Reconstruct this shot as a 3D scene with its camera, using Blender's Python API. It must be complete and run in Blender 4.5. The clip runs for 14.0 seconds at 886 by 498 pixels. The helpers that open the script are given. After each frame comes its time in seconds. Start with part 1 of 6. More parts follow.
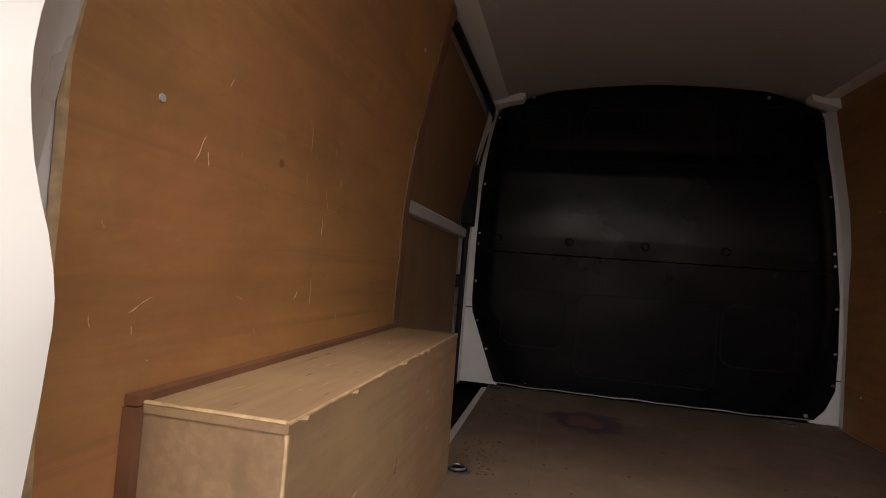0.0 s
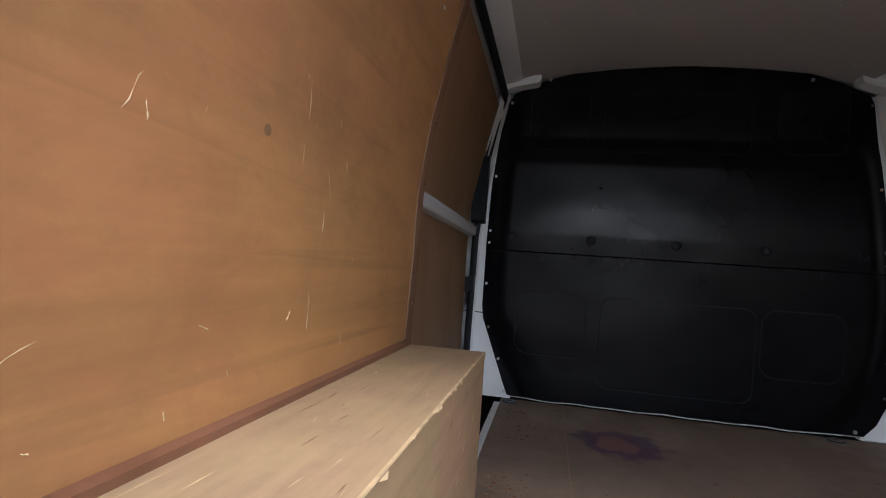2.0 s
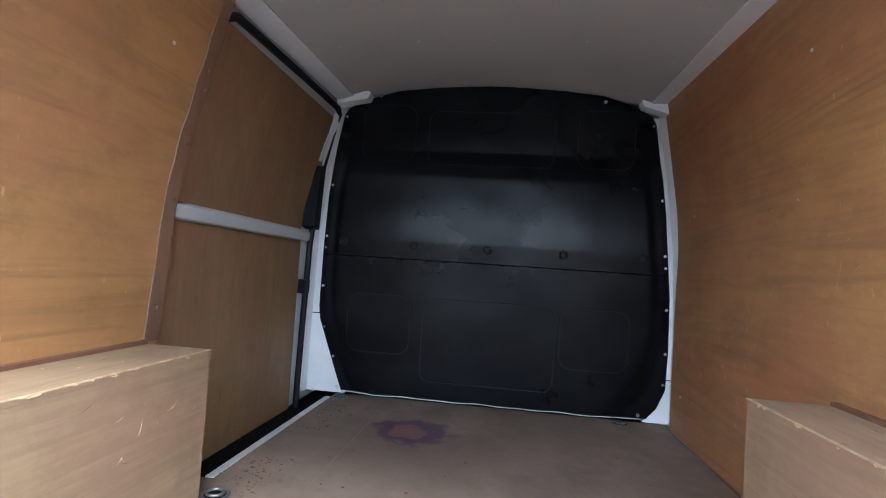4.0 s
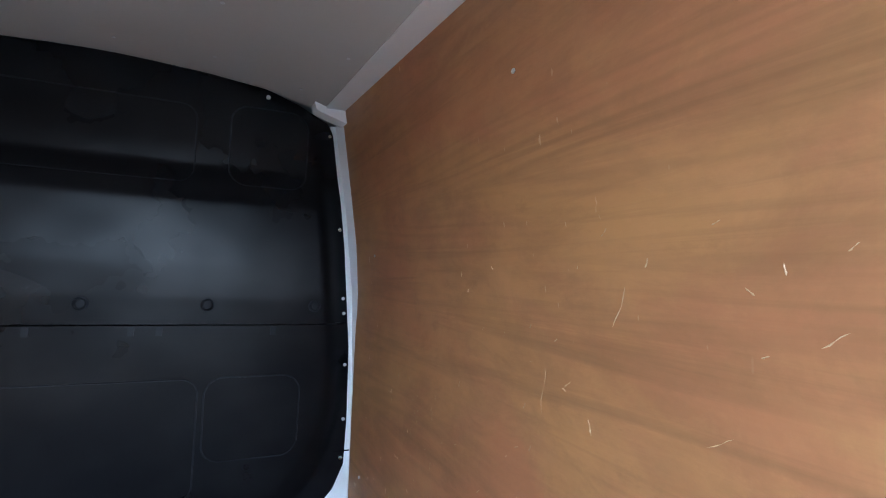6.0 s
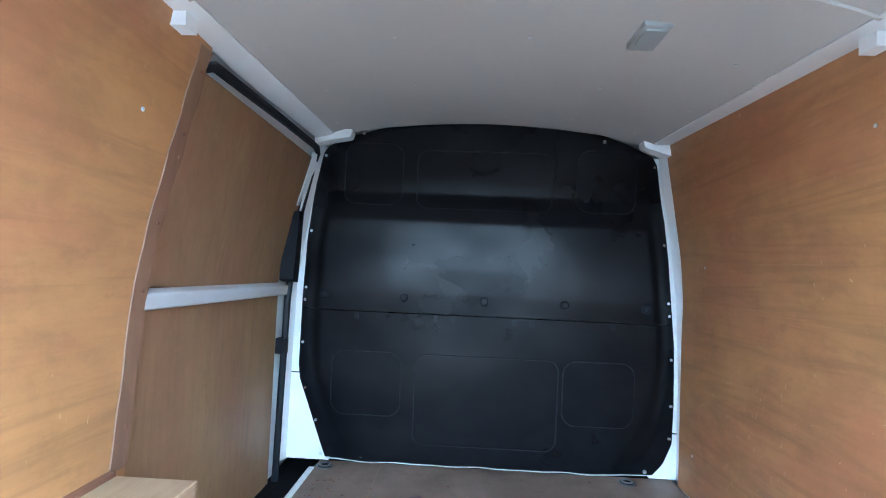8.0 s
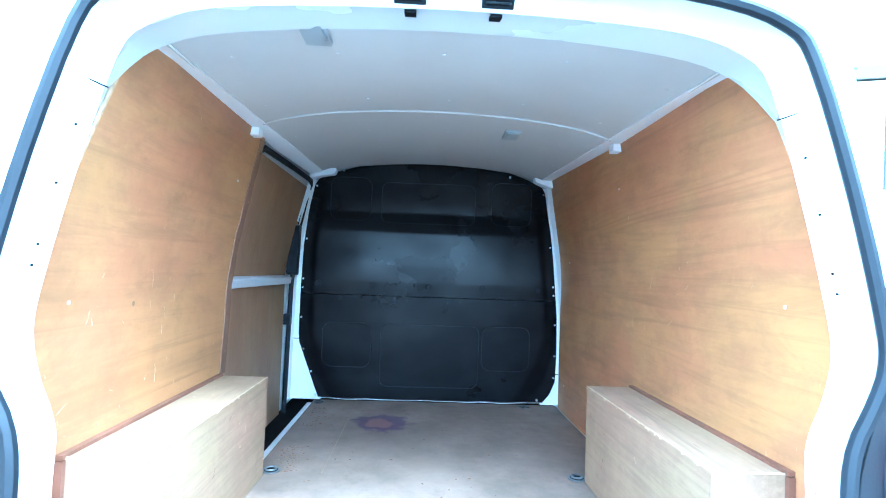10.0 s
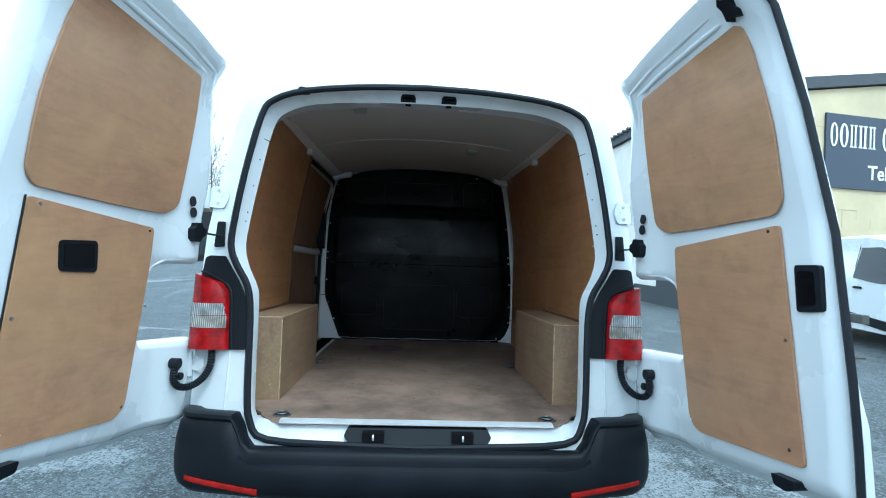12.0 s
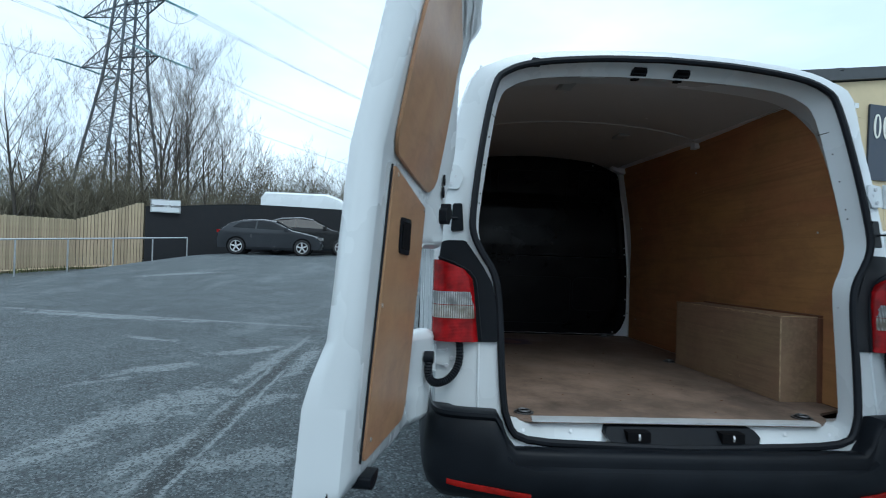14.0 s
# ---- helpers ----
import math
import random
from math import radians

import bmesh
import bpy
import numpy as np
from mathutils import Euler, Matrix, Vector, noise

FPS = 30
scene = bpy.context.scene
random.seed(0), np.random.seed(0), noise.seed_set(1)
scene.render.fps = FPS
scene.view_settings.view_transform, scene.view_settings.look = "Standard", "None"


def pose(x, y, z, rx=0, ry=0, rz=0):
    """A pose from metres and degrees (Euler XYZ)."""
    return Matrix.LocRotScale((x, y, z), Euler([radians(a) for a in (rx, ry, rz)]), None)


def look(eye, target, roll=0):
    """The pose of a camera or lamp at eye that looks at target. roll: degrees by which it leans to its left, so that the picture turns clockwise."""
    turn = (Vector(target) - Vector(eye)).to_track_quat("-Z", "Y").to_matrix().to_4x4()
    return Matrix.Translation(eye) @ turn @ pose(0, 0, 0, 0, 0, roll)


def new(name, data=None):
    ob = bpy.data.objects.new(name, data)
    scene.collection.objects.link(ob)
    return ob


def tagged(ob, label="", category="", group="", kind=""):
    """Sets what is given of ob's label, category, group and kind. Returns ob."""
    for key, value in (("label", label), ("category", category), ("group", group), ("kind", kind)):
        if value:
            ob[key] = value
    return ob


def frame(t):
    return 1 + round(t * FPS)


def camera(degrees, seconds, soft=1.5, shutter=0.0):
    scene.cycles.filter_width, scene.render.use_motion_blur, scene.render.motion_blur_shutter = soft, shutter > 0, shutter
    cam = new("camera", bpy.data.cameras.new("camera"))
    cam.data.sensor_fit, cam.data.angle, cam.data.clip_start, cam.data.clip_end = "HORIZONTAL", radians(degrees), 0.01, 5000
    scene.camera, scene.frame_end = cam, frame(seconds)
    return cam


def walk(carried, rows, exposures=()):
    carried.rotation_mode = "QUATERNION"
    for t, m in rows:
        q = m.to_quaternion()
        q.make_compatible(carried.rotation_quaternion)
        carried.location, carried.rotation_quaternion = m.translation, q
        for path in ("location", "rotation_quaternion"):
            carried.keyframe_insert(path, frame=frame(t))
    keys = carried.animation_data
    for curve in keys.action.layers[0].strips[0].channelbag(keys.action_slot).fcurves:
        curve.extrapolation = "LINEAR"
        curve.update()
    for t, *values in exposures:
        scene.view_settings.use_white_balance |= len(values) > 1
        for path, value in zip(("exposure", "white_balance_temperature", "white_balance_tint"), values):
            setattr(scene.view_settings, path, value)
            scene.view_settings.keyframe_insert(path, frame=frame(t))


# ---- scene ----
# World: ground at z = 0, the panel van's load bay runs along +y from its rear doors at y = 0.
# The van stands slightly nose-down; VAN carries the van's own axes into the world.
VAN = pose(0, 0, 0, -2.06, 0, 0)
cam = camera(80.0, 14.0, 1.0, 0.12)
# seconds, then the eye in the van's axes and the camera's turn
PATH = [
    (0.0, -0.388, -0.201, 1.140, 92.30, -4.36, 12.39),
    (0.5, -0.448, -0.158, 1.165, 92.37, -4.29, 12.43),
    (1.0, -0.468, -0.135, 1.169, 92.26, -4.33, 11.81),
    (1.5, -0.500, -0.035, 1.116, 92.32, -4.10, 11.21),
    (2.0, -0.520, 0.038, 1.150, 92.19, -4.17, 11.36),
    (2.2, -0.483, 0.061, 1.164, 92.20, -4.14, 11.41),
    (4.3, 0.158, -0.048, 1.231, 92.51, -3.70, 4.14),
    (4.5, 0.192, -0.005, 1.250, 92.61, -3.59, 1.45),
    (5.0, 0.274, 0.191, 1.298, 92.77, -2.82, -7.75),
    (5.5, 0.381, 0.431, 1.406, 93.14, -2.56, -18.74),
    (6.0, 0.310, 0.531, 1.438, 93.08, -2.15, -24.89),
    (6.5, 0.131, 0.512, 1.459, 92.69, -2.30, -19.70),
    (7.0, -0.041, 0.397, 1.470, 92.58, -2.81, -2.13),
    (7.2, -0.123, 0.351, 1.462, 92.84, -3.19, 3.48),
    (9.3, -0.046, -0.472, 1.404, 92.31, -1.73, -1.94),
    (9.5, -0.036, -0.593, 1.409, 92.41, -2.01, -1.91),
    (10.0, -0.048, -0.925, 1.414, 92.56, -2.10, -2.31),
    (10.5, -0.035, -1.268, 1.351, 92.44, -2.07, -2.10),
    (11.0, -0.086, -1.623, 1.301, 92.49, -2.06, -2.24),
    (11.5, -0.071, -1.960, 1.270, 92.55, -1.95, -2.38),
    (12.0, -0.046, -2.240, 1.218, 92.26, -1.95, -3.28),
    (12.5, -0.091, -2.515, 1.183, 91.96, -1.88, -4.04),
    (13.0, -0.285, -2.590, 1.126, 91.70, -1.90, -3.97),
    (13.5, -0.667, -2.355, 1.118, 91.64, -1.96, -3.59),
    (14.0, -1.046, -2.005, 1.151, 91.64, -2.05, -3.59),
]

# seconds, stops, kelvin, tint: the camera brightens in the bay and darkens outside
EXPOSURE = [(0.0, 1.60, 8500, 21), (0.5, 1.98, 8400, 20), (1.0, 2.29, 8900, 20), (1.5, 2.5, 6950, 14), (2.2, 2.74, 6250, 10), (4.3, 3.82, 5450, 5), (5.0, 4.02, 5400, 5), (5.5, 4.10, 5300, 5), (6.0, 4.05, 5250, 5), (6.5, 4.12, 5100, 4), (7.2, 4.42, 5150, 2), (9.3, 5.05, 4080, -10), (10.0, 4.85, 4100, -11), (10.5, 3.8, 4380, -9), (11.0, 2.75, 4780, -7), (11.5, 2.15, 5050, -6), (12.0, 1.55, 5250, -5), (12.5, 1.08, 5300, -4), (13.0, 0.92, 5400, -4), (14.0, 0.49, 5600, 0)]
walk(cam, [(t, VAN @ pose(x, y, z, rx, ry, rz)) for t, x, y, z, rx, ry, rz in PATH], EXPOSURE)

# ---------- light: a bright overcast sky with a weak wide sun ----------
world = bpy.data.worlds.new("sky")
scene.world = world
world.use_nodes = True
wn, wl = world.node_tree.nodes, world.node_tree.links
wn.clear()
w_out = wn.new("ShaderNodeOutputWorld")
w_bg = wn.new("ShaderNodeBackground")
w_sky = wn.new("ShaderNodeTexSky")
w_sky.sky_type = "NISHITA"
w_sky.sun_disc = False
w_sky.sun_elevation = radians(53)
w_sky.sun_rotation = radians(158)
w_mix = wn.new("ShaderNodeMix")
w_mix.data_type = "RGBA"
w_co = wn.new("ShaderNodeTexCoord")
w_map = wn.new("ShaderNodeMapping")
w_map.inputs["Scale"].default_value = (1.0, 1.0, 2.6)
w_noise = wn.new("ShaderNodeTexNoise")
w_noise.inputs["Scale"].default_value = 2.2
w_noise.inputs["Detail"].default_value = 6
w_ramp = wn.new("ShaderNodeValToRGB")
w_ramp.color_ramp.elements[0].position = 0.30
w_ramp.color_ramp.elements[0].color = (7.4, 8.4, 9.6, 1)
w_ramp.color_ramp.elements[1].position = 0.72
w_ramp.color_ramp.elements[1].color = (11.5, 12.0, 12.4, 1)
w_mix.inputs["Factor"].default_value = 0.88
wl.new(w_co.outputs["Generated"], w_map.inputs["Vector"])
wl.new(w_map.outputs["Vector"], w_noise.inputs["Vector"])
wl.new(w_noise.outputs["Fac"], w_ramp.inputs["Fac"])
wl.new(w_sky.outputs["Color"], w_mix.inputs["A"])
wl.new(w_ramp.outputs["Color"], w_mix.inputs["B"])
wl.new(w_mix.outputs["Result"], w_bg.inputs["Color"])
w_bg.inputs["Strength"].default_value = 0.088
wl.new(w_bg.outputs["Background"], w_out.inputs["Surface"])
sun = new("sun", bpy.data.lights.new("sun", "SUN"))
sun.data.energy = 0.6
sun.data.angle = radians(25)
sun.data.color = (1.0, 0.96, 0.9)
sun.matrix_world = look((0, 0, 30), (-6, 15, 8))


# ---------- materials ----------
def nodes(name):
    m = bpy.data.materials.new(name)
    m.use_nodes = True
    t = m.node_tree
    return m, t.nodes, t.links, t.nodes["Principled BSDF"]


def coords(n, l, scale=(1, 1, 1), rot=(0, 0, 0)):
    c = n.new("ShaderNodeTexCoord")
    mp = n.new("ShaderNodeMapping")
    mp.inputs["Scale"].default_value = scale
    mp.inputs["Rotation"].default_value = rot
    l.new(c.outputs["Object"], mp.inputs["Vector"])
    return mp.outputs["Vector"]


def noise_tex(n, l, vec, scale, detail=4, rough=0.55, distort=0.0):
    x = n.new("ShaderNodeTexNoise")
    x.inputs["Scale"].default_value = scale
    x.inputs["Detail"].default_value = detail
    x.inputs["Roughness"].default_value = rough
    x.inputs["Distortion"].default_value = distort
    if vec is not None:
        l.new(vec, x.inputs["Vector"])
    return x.outputs["Fac"]


def ramp(n, l, fac, stops):
    r = n.new("ShaderNodeValToRGB")
    e = r.color_ramp.elements
    while len(e) < len(stops):
        e.new(0.5)
    for el, (p, c) in zip(e, stops):
        el.position = p
        el.color = (*c, 1) if len(c) == 3 else c
    l.new(fac, r.inputs["Fac"])
    return r.outputs["Color"]


def mixc(n, l, fac, a, b, kind="MIX"):
    x = n.new("ShaderNodeMix")
    x.data_type = "RGBA"
    x.blend_type = kind
    for sock, v in (("Factor", fac), ("A", a), ("B", b)):
        if hasattr(v, "links"):
            l.new(v, x.inputs[sock])
        else:
            x.inputs[sock].default_value = v if sock == "Factor" else (*v, 1)
    return x.outputs["Result"]


def bump(n, l, bsdf, height, strength=0.2, dist=0.01):
    b = n.new("ShaderNodeBump")
    b.inputs["Strength"].default_value = strength
    b.inputs["Distance"].default_value = dist
    l.new(height, b.inputs["Height"])
    l.new(b.outputs["Normal"], bsdf.inputs["Normal"])


def grey(n, l, fac, a, b, lo=0.3, hi=0.7):
    m = n.new("ShaderNodeMapRange")
    m.inputs["From Min"].default_value = lo
    m.inputs["From Max"].default_value = hi
    m.inputs["To Min"].default_value = a
    m.inputs["To Max"].default_value = b
    l.new(fac, m.inputs["Value"])
    return m.outputs["Result"]


def plain(name, colour, rough=0.5, metal=0.0, vary=0.12, scale=6.0, relief=0.05, fine=60.0, coat=0.0):
    """A paint, plastic or metal with slight cloudy variation and fine relief."""
    m, n, l, b = nodes(name)
    v = coords(n, l)
    a = noise_tex(n, l, v, scale, 5)
    f = noise_tex(n, l, v, fine, 3)
    dark = tuple(c * (1 - vary) for c in colour)
    lite = tuple(min(1, c * (1 + vary)) for c in colour)
    l.new(ramp(n, l, a, [(0.3, dark), (0.7, lite)]), b.inputs["Base Color"])
    l.new(grey(n, l, a, max(0.02, rough - 0.08), min(1, rough + 0.08)), b.inputs["Roughness"])
    b.inputs["Metallic"].default_value = metal
    b.inputs["Coat Weight"].default_value = coat
    if relief:
        bump(n, l, b, f, relief, 0.004)
    return m


def plywood(name, tone, grain_axis="y", flecks=0.5, rough=0.45, streak=0.3, contour=0.28, fine=0.3, mottle=0.75):
    """Rotary-cut plywood: long wavy bands, fine fibres, scuffs and pale scratches."""
    m, n, l, b = nodes(name)
    s = {"y": (1.6, 0.28, 1.6), "z": (1.6, 1.6, 0.28), "x": (0.28, 1.6, 1.6)}[grain_axis]
    fs = {"y": (60, 2.5, 60), "z": (60, 60, 2.5), "x": (2.5, 60, 60)}[grain_axis]
    v = coords(n, l, s)
    vf = coords(n, l, fs)
    band = noise_tex(n, l, v, 2.6, 7, 0.62, 1.6)
    fibre = noise_tex(n, l, vf, 1.0, 4, 0.6)
    cloud = noise_tex(n, l, coords(n, l), 1.3, 3)
    dark = tuple(c * 0.58 for c in tone)
    mid = tone
    lite = tuple(min(1, c * 1.28) for c in tone)
    base = ramp(n, l, band, [(0.22, dark), (0.42, mid), (0.55, tuple(c * 1.06 for c in mid)), (0.64, tuple(c * 0.82 for c in mid)), (0.78, lite)])
    base = mixc(n, l, grey(n, l, fibre, 0.0, fine, 0.4, 0.65), base, tuple(c * 0.68 for c in tone))
    base = mixc(n, l, grey(n, l, fibre, fine * 0.4, 0.0, 0.33, 0.5), base, tuple(c * 1.35 for c in tone))
    base = mixc(n, l, grey(n, l, cloud, 0.0, 0.5, 0.42, 0.62), base, (tone[0] * 0.96, tone[1] * 0.84, tone[2] * 0.82))
    mot = noise_tex(n, l, coords(n, l), 5.5, 7, 0.7, 0.3)
    base = mixc(n, l, grey(n, l, mot, 0.0, 0.6, 0.5, 0.66), base, (tone[0] * 1.2, tone[1] * 1.22, tone[2] * 1.15))
    base = mixc(n, l, grey(n, l, mot, 0.6, 0.0, 0.34, 0.48), base, tuple(c * 0.72 for c in tone))
    # veneer sheets: pinkish heartwood bands between ochre ones, ragged along the grain
    hs = {"y": (1.0, 0.42, 1.0), "z": (1.0, 1.0, 0.42), "x": (0.42, 1.0, 1.0)}[grain_axis]
    hue = noise_tex(n, l, coords(n, l, hs), 2.3, 9, 0.66, 0.8)
    base = mixc(n, l, grey(n, l, hue, 0.0, mottle, 0.46, 0.62), base, (tone[0] * 1.15, tone[1] * 1.19, tone[2] * 1.04))
    base = mixc(n, l, grey(n, l, hue, mottle * 0.7, 0.0, 0.36, 0.50), base, (tone[0] * 1.06, tone[1] * 0.86, tone[2] * 0.95))
    rag = noise_tex(n, l, coords(n, l, {"y": (5, 2.0, 5), "z": (5, 5, 2.0), "x": (2.0, 5, 5)}[grain_axis]), 1.5, 10, 0.74, 0.7)
    base = mixc(n, l, grey(n, l, rag, 0.0, mottle * 0.55, 0.52, 0.70), base, tuple(c * 0.66 for c in tone))
    base = mixc(n, l, grey(n, l, rag, mottle * 0.5, 0.0, 0.32, 0.47), base, (tone[0] * 1.3, tone[1] * 1.33, tone[2] * 1.3))
    ls = {"y": (5.0, 0.22, 5.0), "z": (5.0, 5.0, 0.22), "x": (0.22, 5.0, 5.0)}[grain_axis]
    line = noise_tex(n, l, coords(n, l, ls), 3.4, 5, 0.62, 0.9)
    base = mixc(n, l, grey(n, l, line, 0.0, streak, 0.54, 0.72), base, tuple(c * 0.6 for c in tone))
    # fine contour lines of the rotary-cut veneer
    fl = noise_tex(n, l, coords(n, l, {"y": (1.0, 0.10, 1.0), "z": (1.0, 1.0, 0.10), "x": (0.10, 1.0, 1.0)}[grain_axis]), 1.7, 3, 0.5, 0.4)
    si = n.new("ShaderNodeMath")
    si.operation = "MULTIPLY"
    si.inputs[1].default_value = 210.0
    l.new(fl, si.inputs[0])
    sn = n.new("ShaderNodeMath")
    sn.operation = "SINE"
    l.new(si.outputs[0], sn.inputs[0])
    veil = n.new("ShaderNodeMath")
    veil.operation = "MULTIPLY"
    l.new(grey(n, l, sn.outputs[0], 0.0, contour, -0.2, 0.95), veil.inputs[0])
    l.new(grey(n, l, noise_tex(n, l, coords(n, l, ls), 1.4, 4, 0.6), 0.0, 1.0, 0.50, 0.66), veil.inputs[1])
    base = mixc(n, l, veil.outputs[0], base, tuple(c * 0.55 for c in tone))
    # pale scratches and chips: thin slanted streaks where a coarse mask allows
    sv = coords(n, l, (26, 26, 9.0), (0.5, 0.25, 0.15))
    scr = noise_tex(n, l, sv, 3.2, 2, 0.4)
    msk = noise_tex(n, l, coords(n, l), 2.1, 2)
    hit = grey(n, l, scr, 0, 0.9, 0.735, 0.78)
    where = grey(n, l, msk, 0, flecks, 0.5, 0.62)
    mul = n.new("ShaderNodeMath")
    mul.operation = "MULTIPLY"
    l.new(hit, mul.inputs[0])
    l.new(where, mul.inputs[1])
    base = mixc(n, l, mul.outputs[0], base, (0.72, 0.55, 0.38))
    # dark dents and rubs
    rub = noise_tex(n, l, coords(n, l, (3, 1.5, 3)), 3.4, 6, 0.7)
    base = mixc(n, l, grey(n, l, rub, 0, streak, 0.6, 0.85), base, tuple(c * 0.45 for c in tone))
    l.new(base, b.inputs["Base Color"])
    l.new(grey(n, l, cloud, rough - 0.07, rough + 0.1), b.inputs["Roughness"])
    bump(n, l, b, fibre, 0.12, 0.003)
    return m


WORN = ((-3.0, 1.5, 0.45, 0.13, 75), (-2.72, 1.95, 0.48, 0.24, 60), (-2.40, 1.12, 0.34, 0.07, 70), (-4.05, 1.5, 0.24, 0.11, 20), (-3.05, 0.42, 0.30, 0.10, 80),
        (-2.99, 1.0, 0.22, 0.06, 60), (-1.9, 1.02, 0.28, 0.11, 25), (-2.13, 2.08, 0.26, 0.12, 45), (-2.07, 3.4, 0.6, 0.08, 88), (-5.05, 2.85, 0.42, 0.06, 40),
        (-4.05, 4.4, 0.32, 0.07, -20), (-2.75, 3.85, 0.42, 0.11, 40), (-3.3, 3.0, 0.36, 0.12, 35), (-3.5, 2.55, 0.22, 0.05, 40), (-2.40, 3.4, 0.9, 0.08, 85),
        (-6.8, 11.8, 0.9, 0.2, 40), (-2.75, 0.42, 0.2, 0.06, 15), (-5.3, 6.0, 1.3, 0.15, -10), (1.45, 0.55, 0.65, 0.30, 85), (2.15, 0.6, 0.6, 0.14, 80))


def tarmac():
    """Old coated macadam: stones everywhere, ragged pale worn areas, crazed patches and a few long seams."""
    m, n, l, b = nodes("tarmac")
    v = coords(n, l)

    def times(a, c):
        mu = n.new("ShaderNodeMath")
        mu.operation = "MULTIPLY"
        l.new(a, mu.inputs[0])
        l.new(c, mu.inputs[1])
        return mu.outputs[0]

    big = noise_tex(n, l, v, 0.22, 5, 0.6)
    rag = noise_tex(n, l, coords(n, l, (1.0, 0.42, 1), (0, 0, -0.45)), 0.95, 15, 0.68, 0.5)
    stone = n.new("ShaderNodeTexVoronoi")
    stone.inputs["Scale"].default_value = 85
    l.new(v, stone.inputs["Vector"])
    grit = noise_tex(n, l, v, 120, 3, 0.7)
    clump = noise_tex(n, l, v, 24, 6, 0.8)
    base = ramp(n, l, big, [(0.3, (0.042, 0.052, 0.058)), (0.7, (0.078, 0.095, 0.103))])
    base = mixc(n, l, grey(n, l, clump, 0.0, 0.85, 0.48, 0.62), base, (0.128, 0.156, 0.167))
    base = mixc(n, l, grey(n, l, clump, 0.8, 0.0, 0.34, 0.46), base, (0.013, 0.015, 0.018))
    mottle = noise_tex(n, l, v, 1.9, 9, 0.72, 0.4)
    base = mixc(n, l, grey(n, l, mottle, 0.55, 0.0, 0.38, 0.50), base, (0.030, 0.036, 0.041))
    base = mixc(n, l, grey(n, l, mottle, 0.0, 0.5, 0.53, 0.64), base, (0.155, 0.183, 0.193))
    worn = times(grey(n, l, rag, 0, 0.55, 0.555, 0.60), grey(n, l, clump, 0.35, 1.0, 0.40, 0.58))
    base = mixc(n, l, worn, base, (0.21, 0.24, 0.25))

    def pick(op, a, c):
        mu = n.new("ShaderNodeMath")
        mu.operation = op
        l.new(a, mu.inputs[0])
        if isinstance(c, (int, float)):
            mu.inputs[1].default_value = c
        else:
            l.new(c, mu.inputs[1])
        return mu.outputs[0]

    def axes(x, y, turn):
        """Ground coordinates about a point, the first along the given direction."""
        mp = n.new("ShaderNodeMapping")
        mp.vector_type = "TEXTURE"
        mp.inputs["Location"].default_value = (x, y, 0)
        mp.inputs["Rotation"].default_value = (0, 0, radians(turn))
        l.new(v, mp.inputs["Vector"])
        return mp

    # places where the binder has worn away: middle, half length, half width, direction
    frayed = noise_tex(n, l, v, 5.5, 8, 0.72, 0.3)
    bare = None
    for x, y, long_, wide, turn in WORN:
        mp = axes(x, y, turn)
        mp.inputs["Scale"].default_value = (long_, wide, 1)
        ln = n.new("ShaderNodeVectorMath")
        ln.operation = "LENGTH"
        l.new(mp.outputs[0], ln.inputs[0])
        bare = ln.outputs["Value"] if bare is None else pick("MINIMUM", bare, ln.outputs["Value"])
    bare = pick("ADD", bare, pick("MULTIPLY", pick("SUBTRACT", frayed, 0.5), 5.5))
    bare = times(grey(n, l, bare, 0.95, 0.0, 0.75, 1.25), grey(n, l, clump, 0.3, 1.0, 0.36, 0.56))
    base = mixc(n, l, bare, base, (0.30, 0.335, 0.345))
    # a sunken trench repair beside the van and an old strip edge across the yard
    for x, y, turn, half_, wide, pale, span in ((-2.175, 1.2, 90, 2.0, 0.016, 0.34, 1.0), (-2.33, 2.3, 89, 2.6, 0.024, 0.30, 1.6), (-2.255, 1.4, 90, 2.6, 0.05, 0.032, 0.5), (-6.2, 6.35, -11.5, 4.2, 0.055, 0.28, 1.3), (1.80, 0.7, 88, 1.6, 0.022, 0.022, 1.2)):
        sp = n.new("ShaderNodeSeparateXYZ")
        l.new(axes(x, y, turn).outputs[0], sp.inputs[0])
        off = pick("ADD", sp.outputs[1], pick("MULTIPLY", pick("SUBTRACT", frayed, 0.5), wide * 4.0))
        off = grey(n, l, pick("ABSOLUTE", off, 0.0), 0.9, 0.0, wide * 0.6, wide * 1.3)
        ends = grey(n, l, pick("ABSOLUTE", sp.outputs[0], 0.0), 1.0, 0.0, half_ * 0.85, half_)
        gaps = grey(n, l, noise_tex(n, l, v, 2.3, 5, 0.7), 1.0 - span / 1.6, 1.0, 0.40, 0.50)
        base = mixc(n, l, times(times(off, ends), gaps), base, (pale * 0.9, pale, pale * 1.03))
    # single stones, some pale
    sc = n.new("ShaderNodeSeparateColor")
    l.new(stone.outputs["Color"], sc.inputs[0])
    base = mixc(n, l, grey(n, l, sc.outputs[0], 0, 0.7, 0.66, 0.86), base, (0.23, 0.26, 0.27))
    base = mixc(n, l, grey(n, l, sc.outputs[1], 0, 0.7, 0.62, 0.86), base, (0.012, 0.018, 0.021))
    # crazed areas
    wob = n.new("ShaderNodeVectorMath")
    wob.operation = "ADD"
    nz = n.new("ShaderNodeTexNoise")
    nz.inputs["Scale"].default_value = 3.0
    nz.inputs["Detail"].default_value = 6
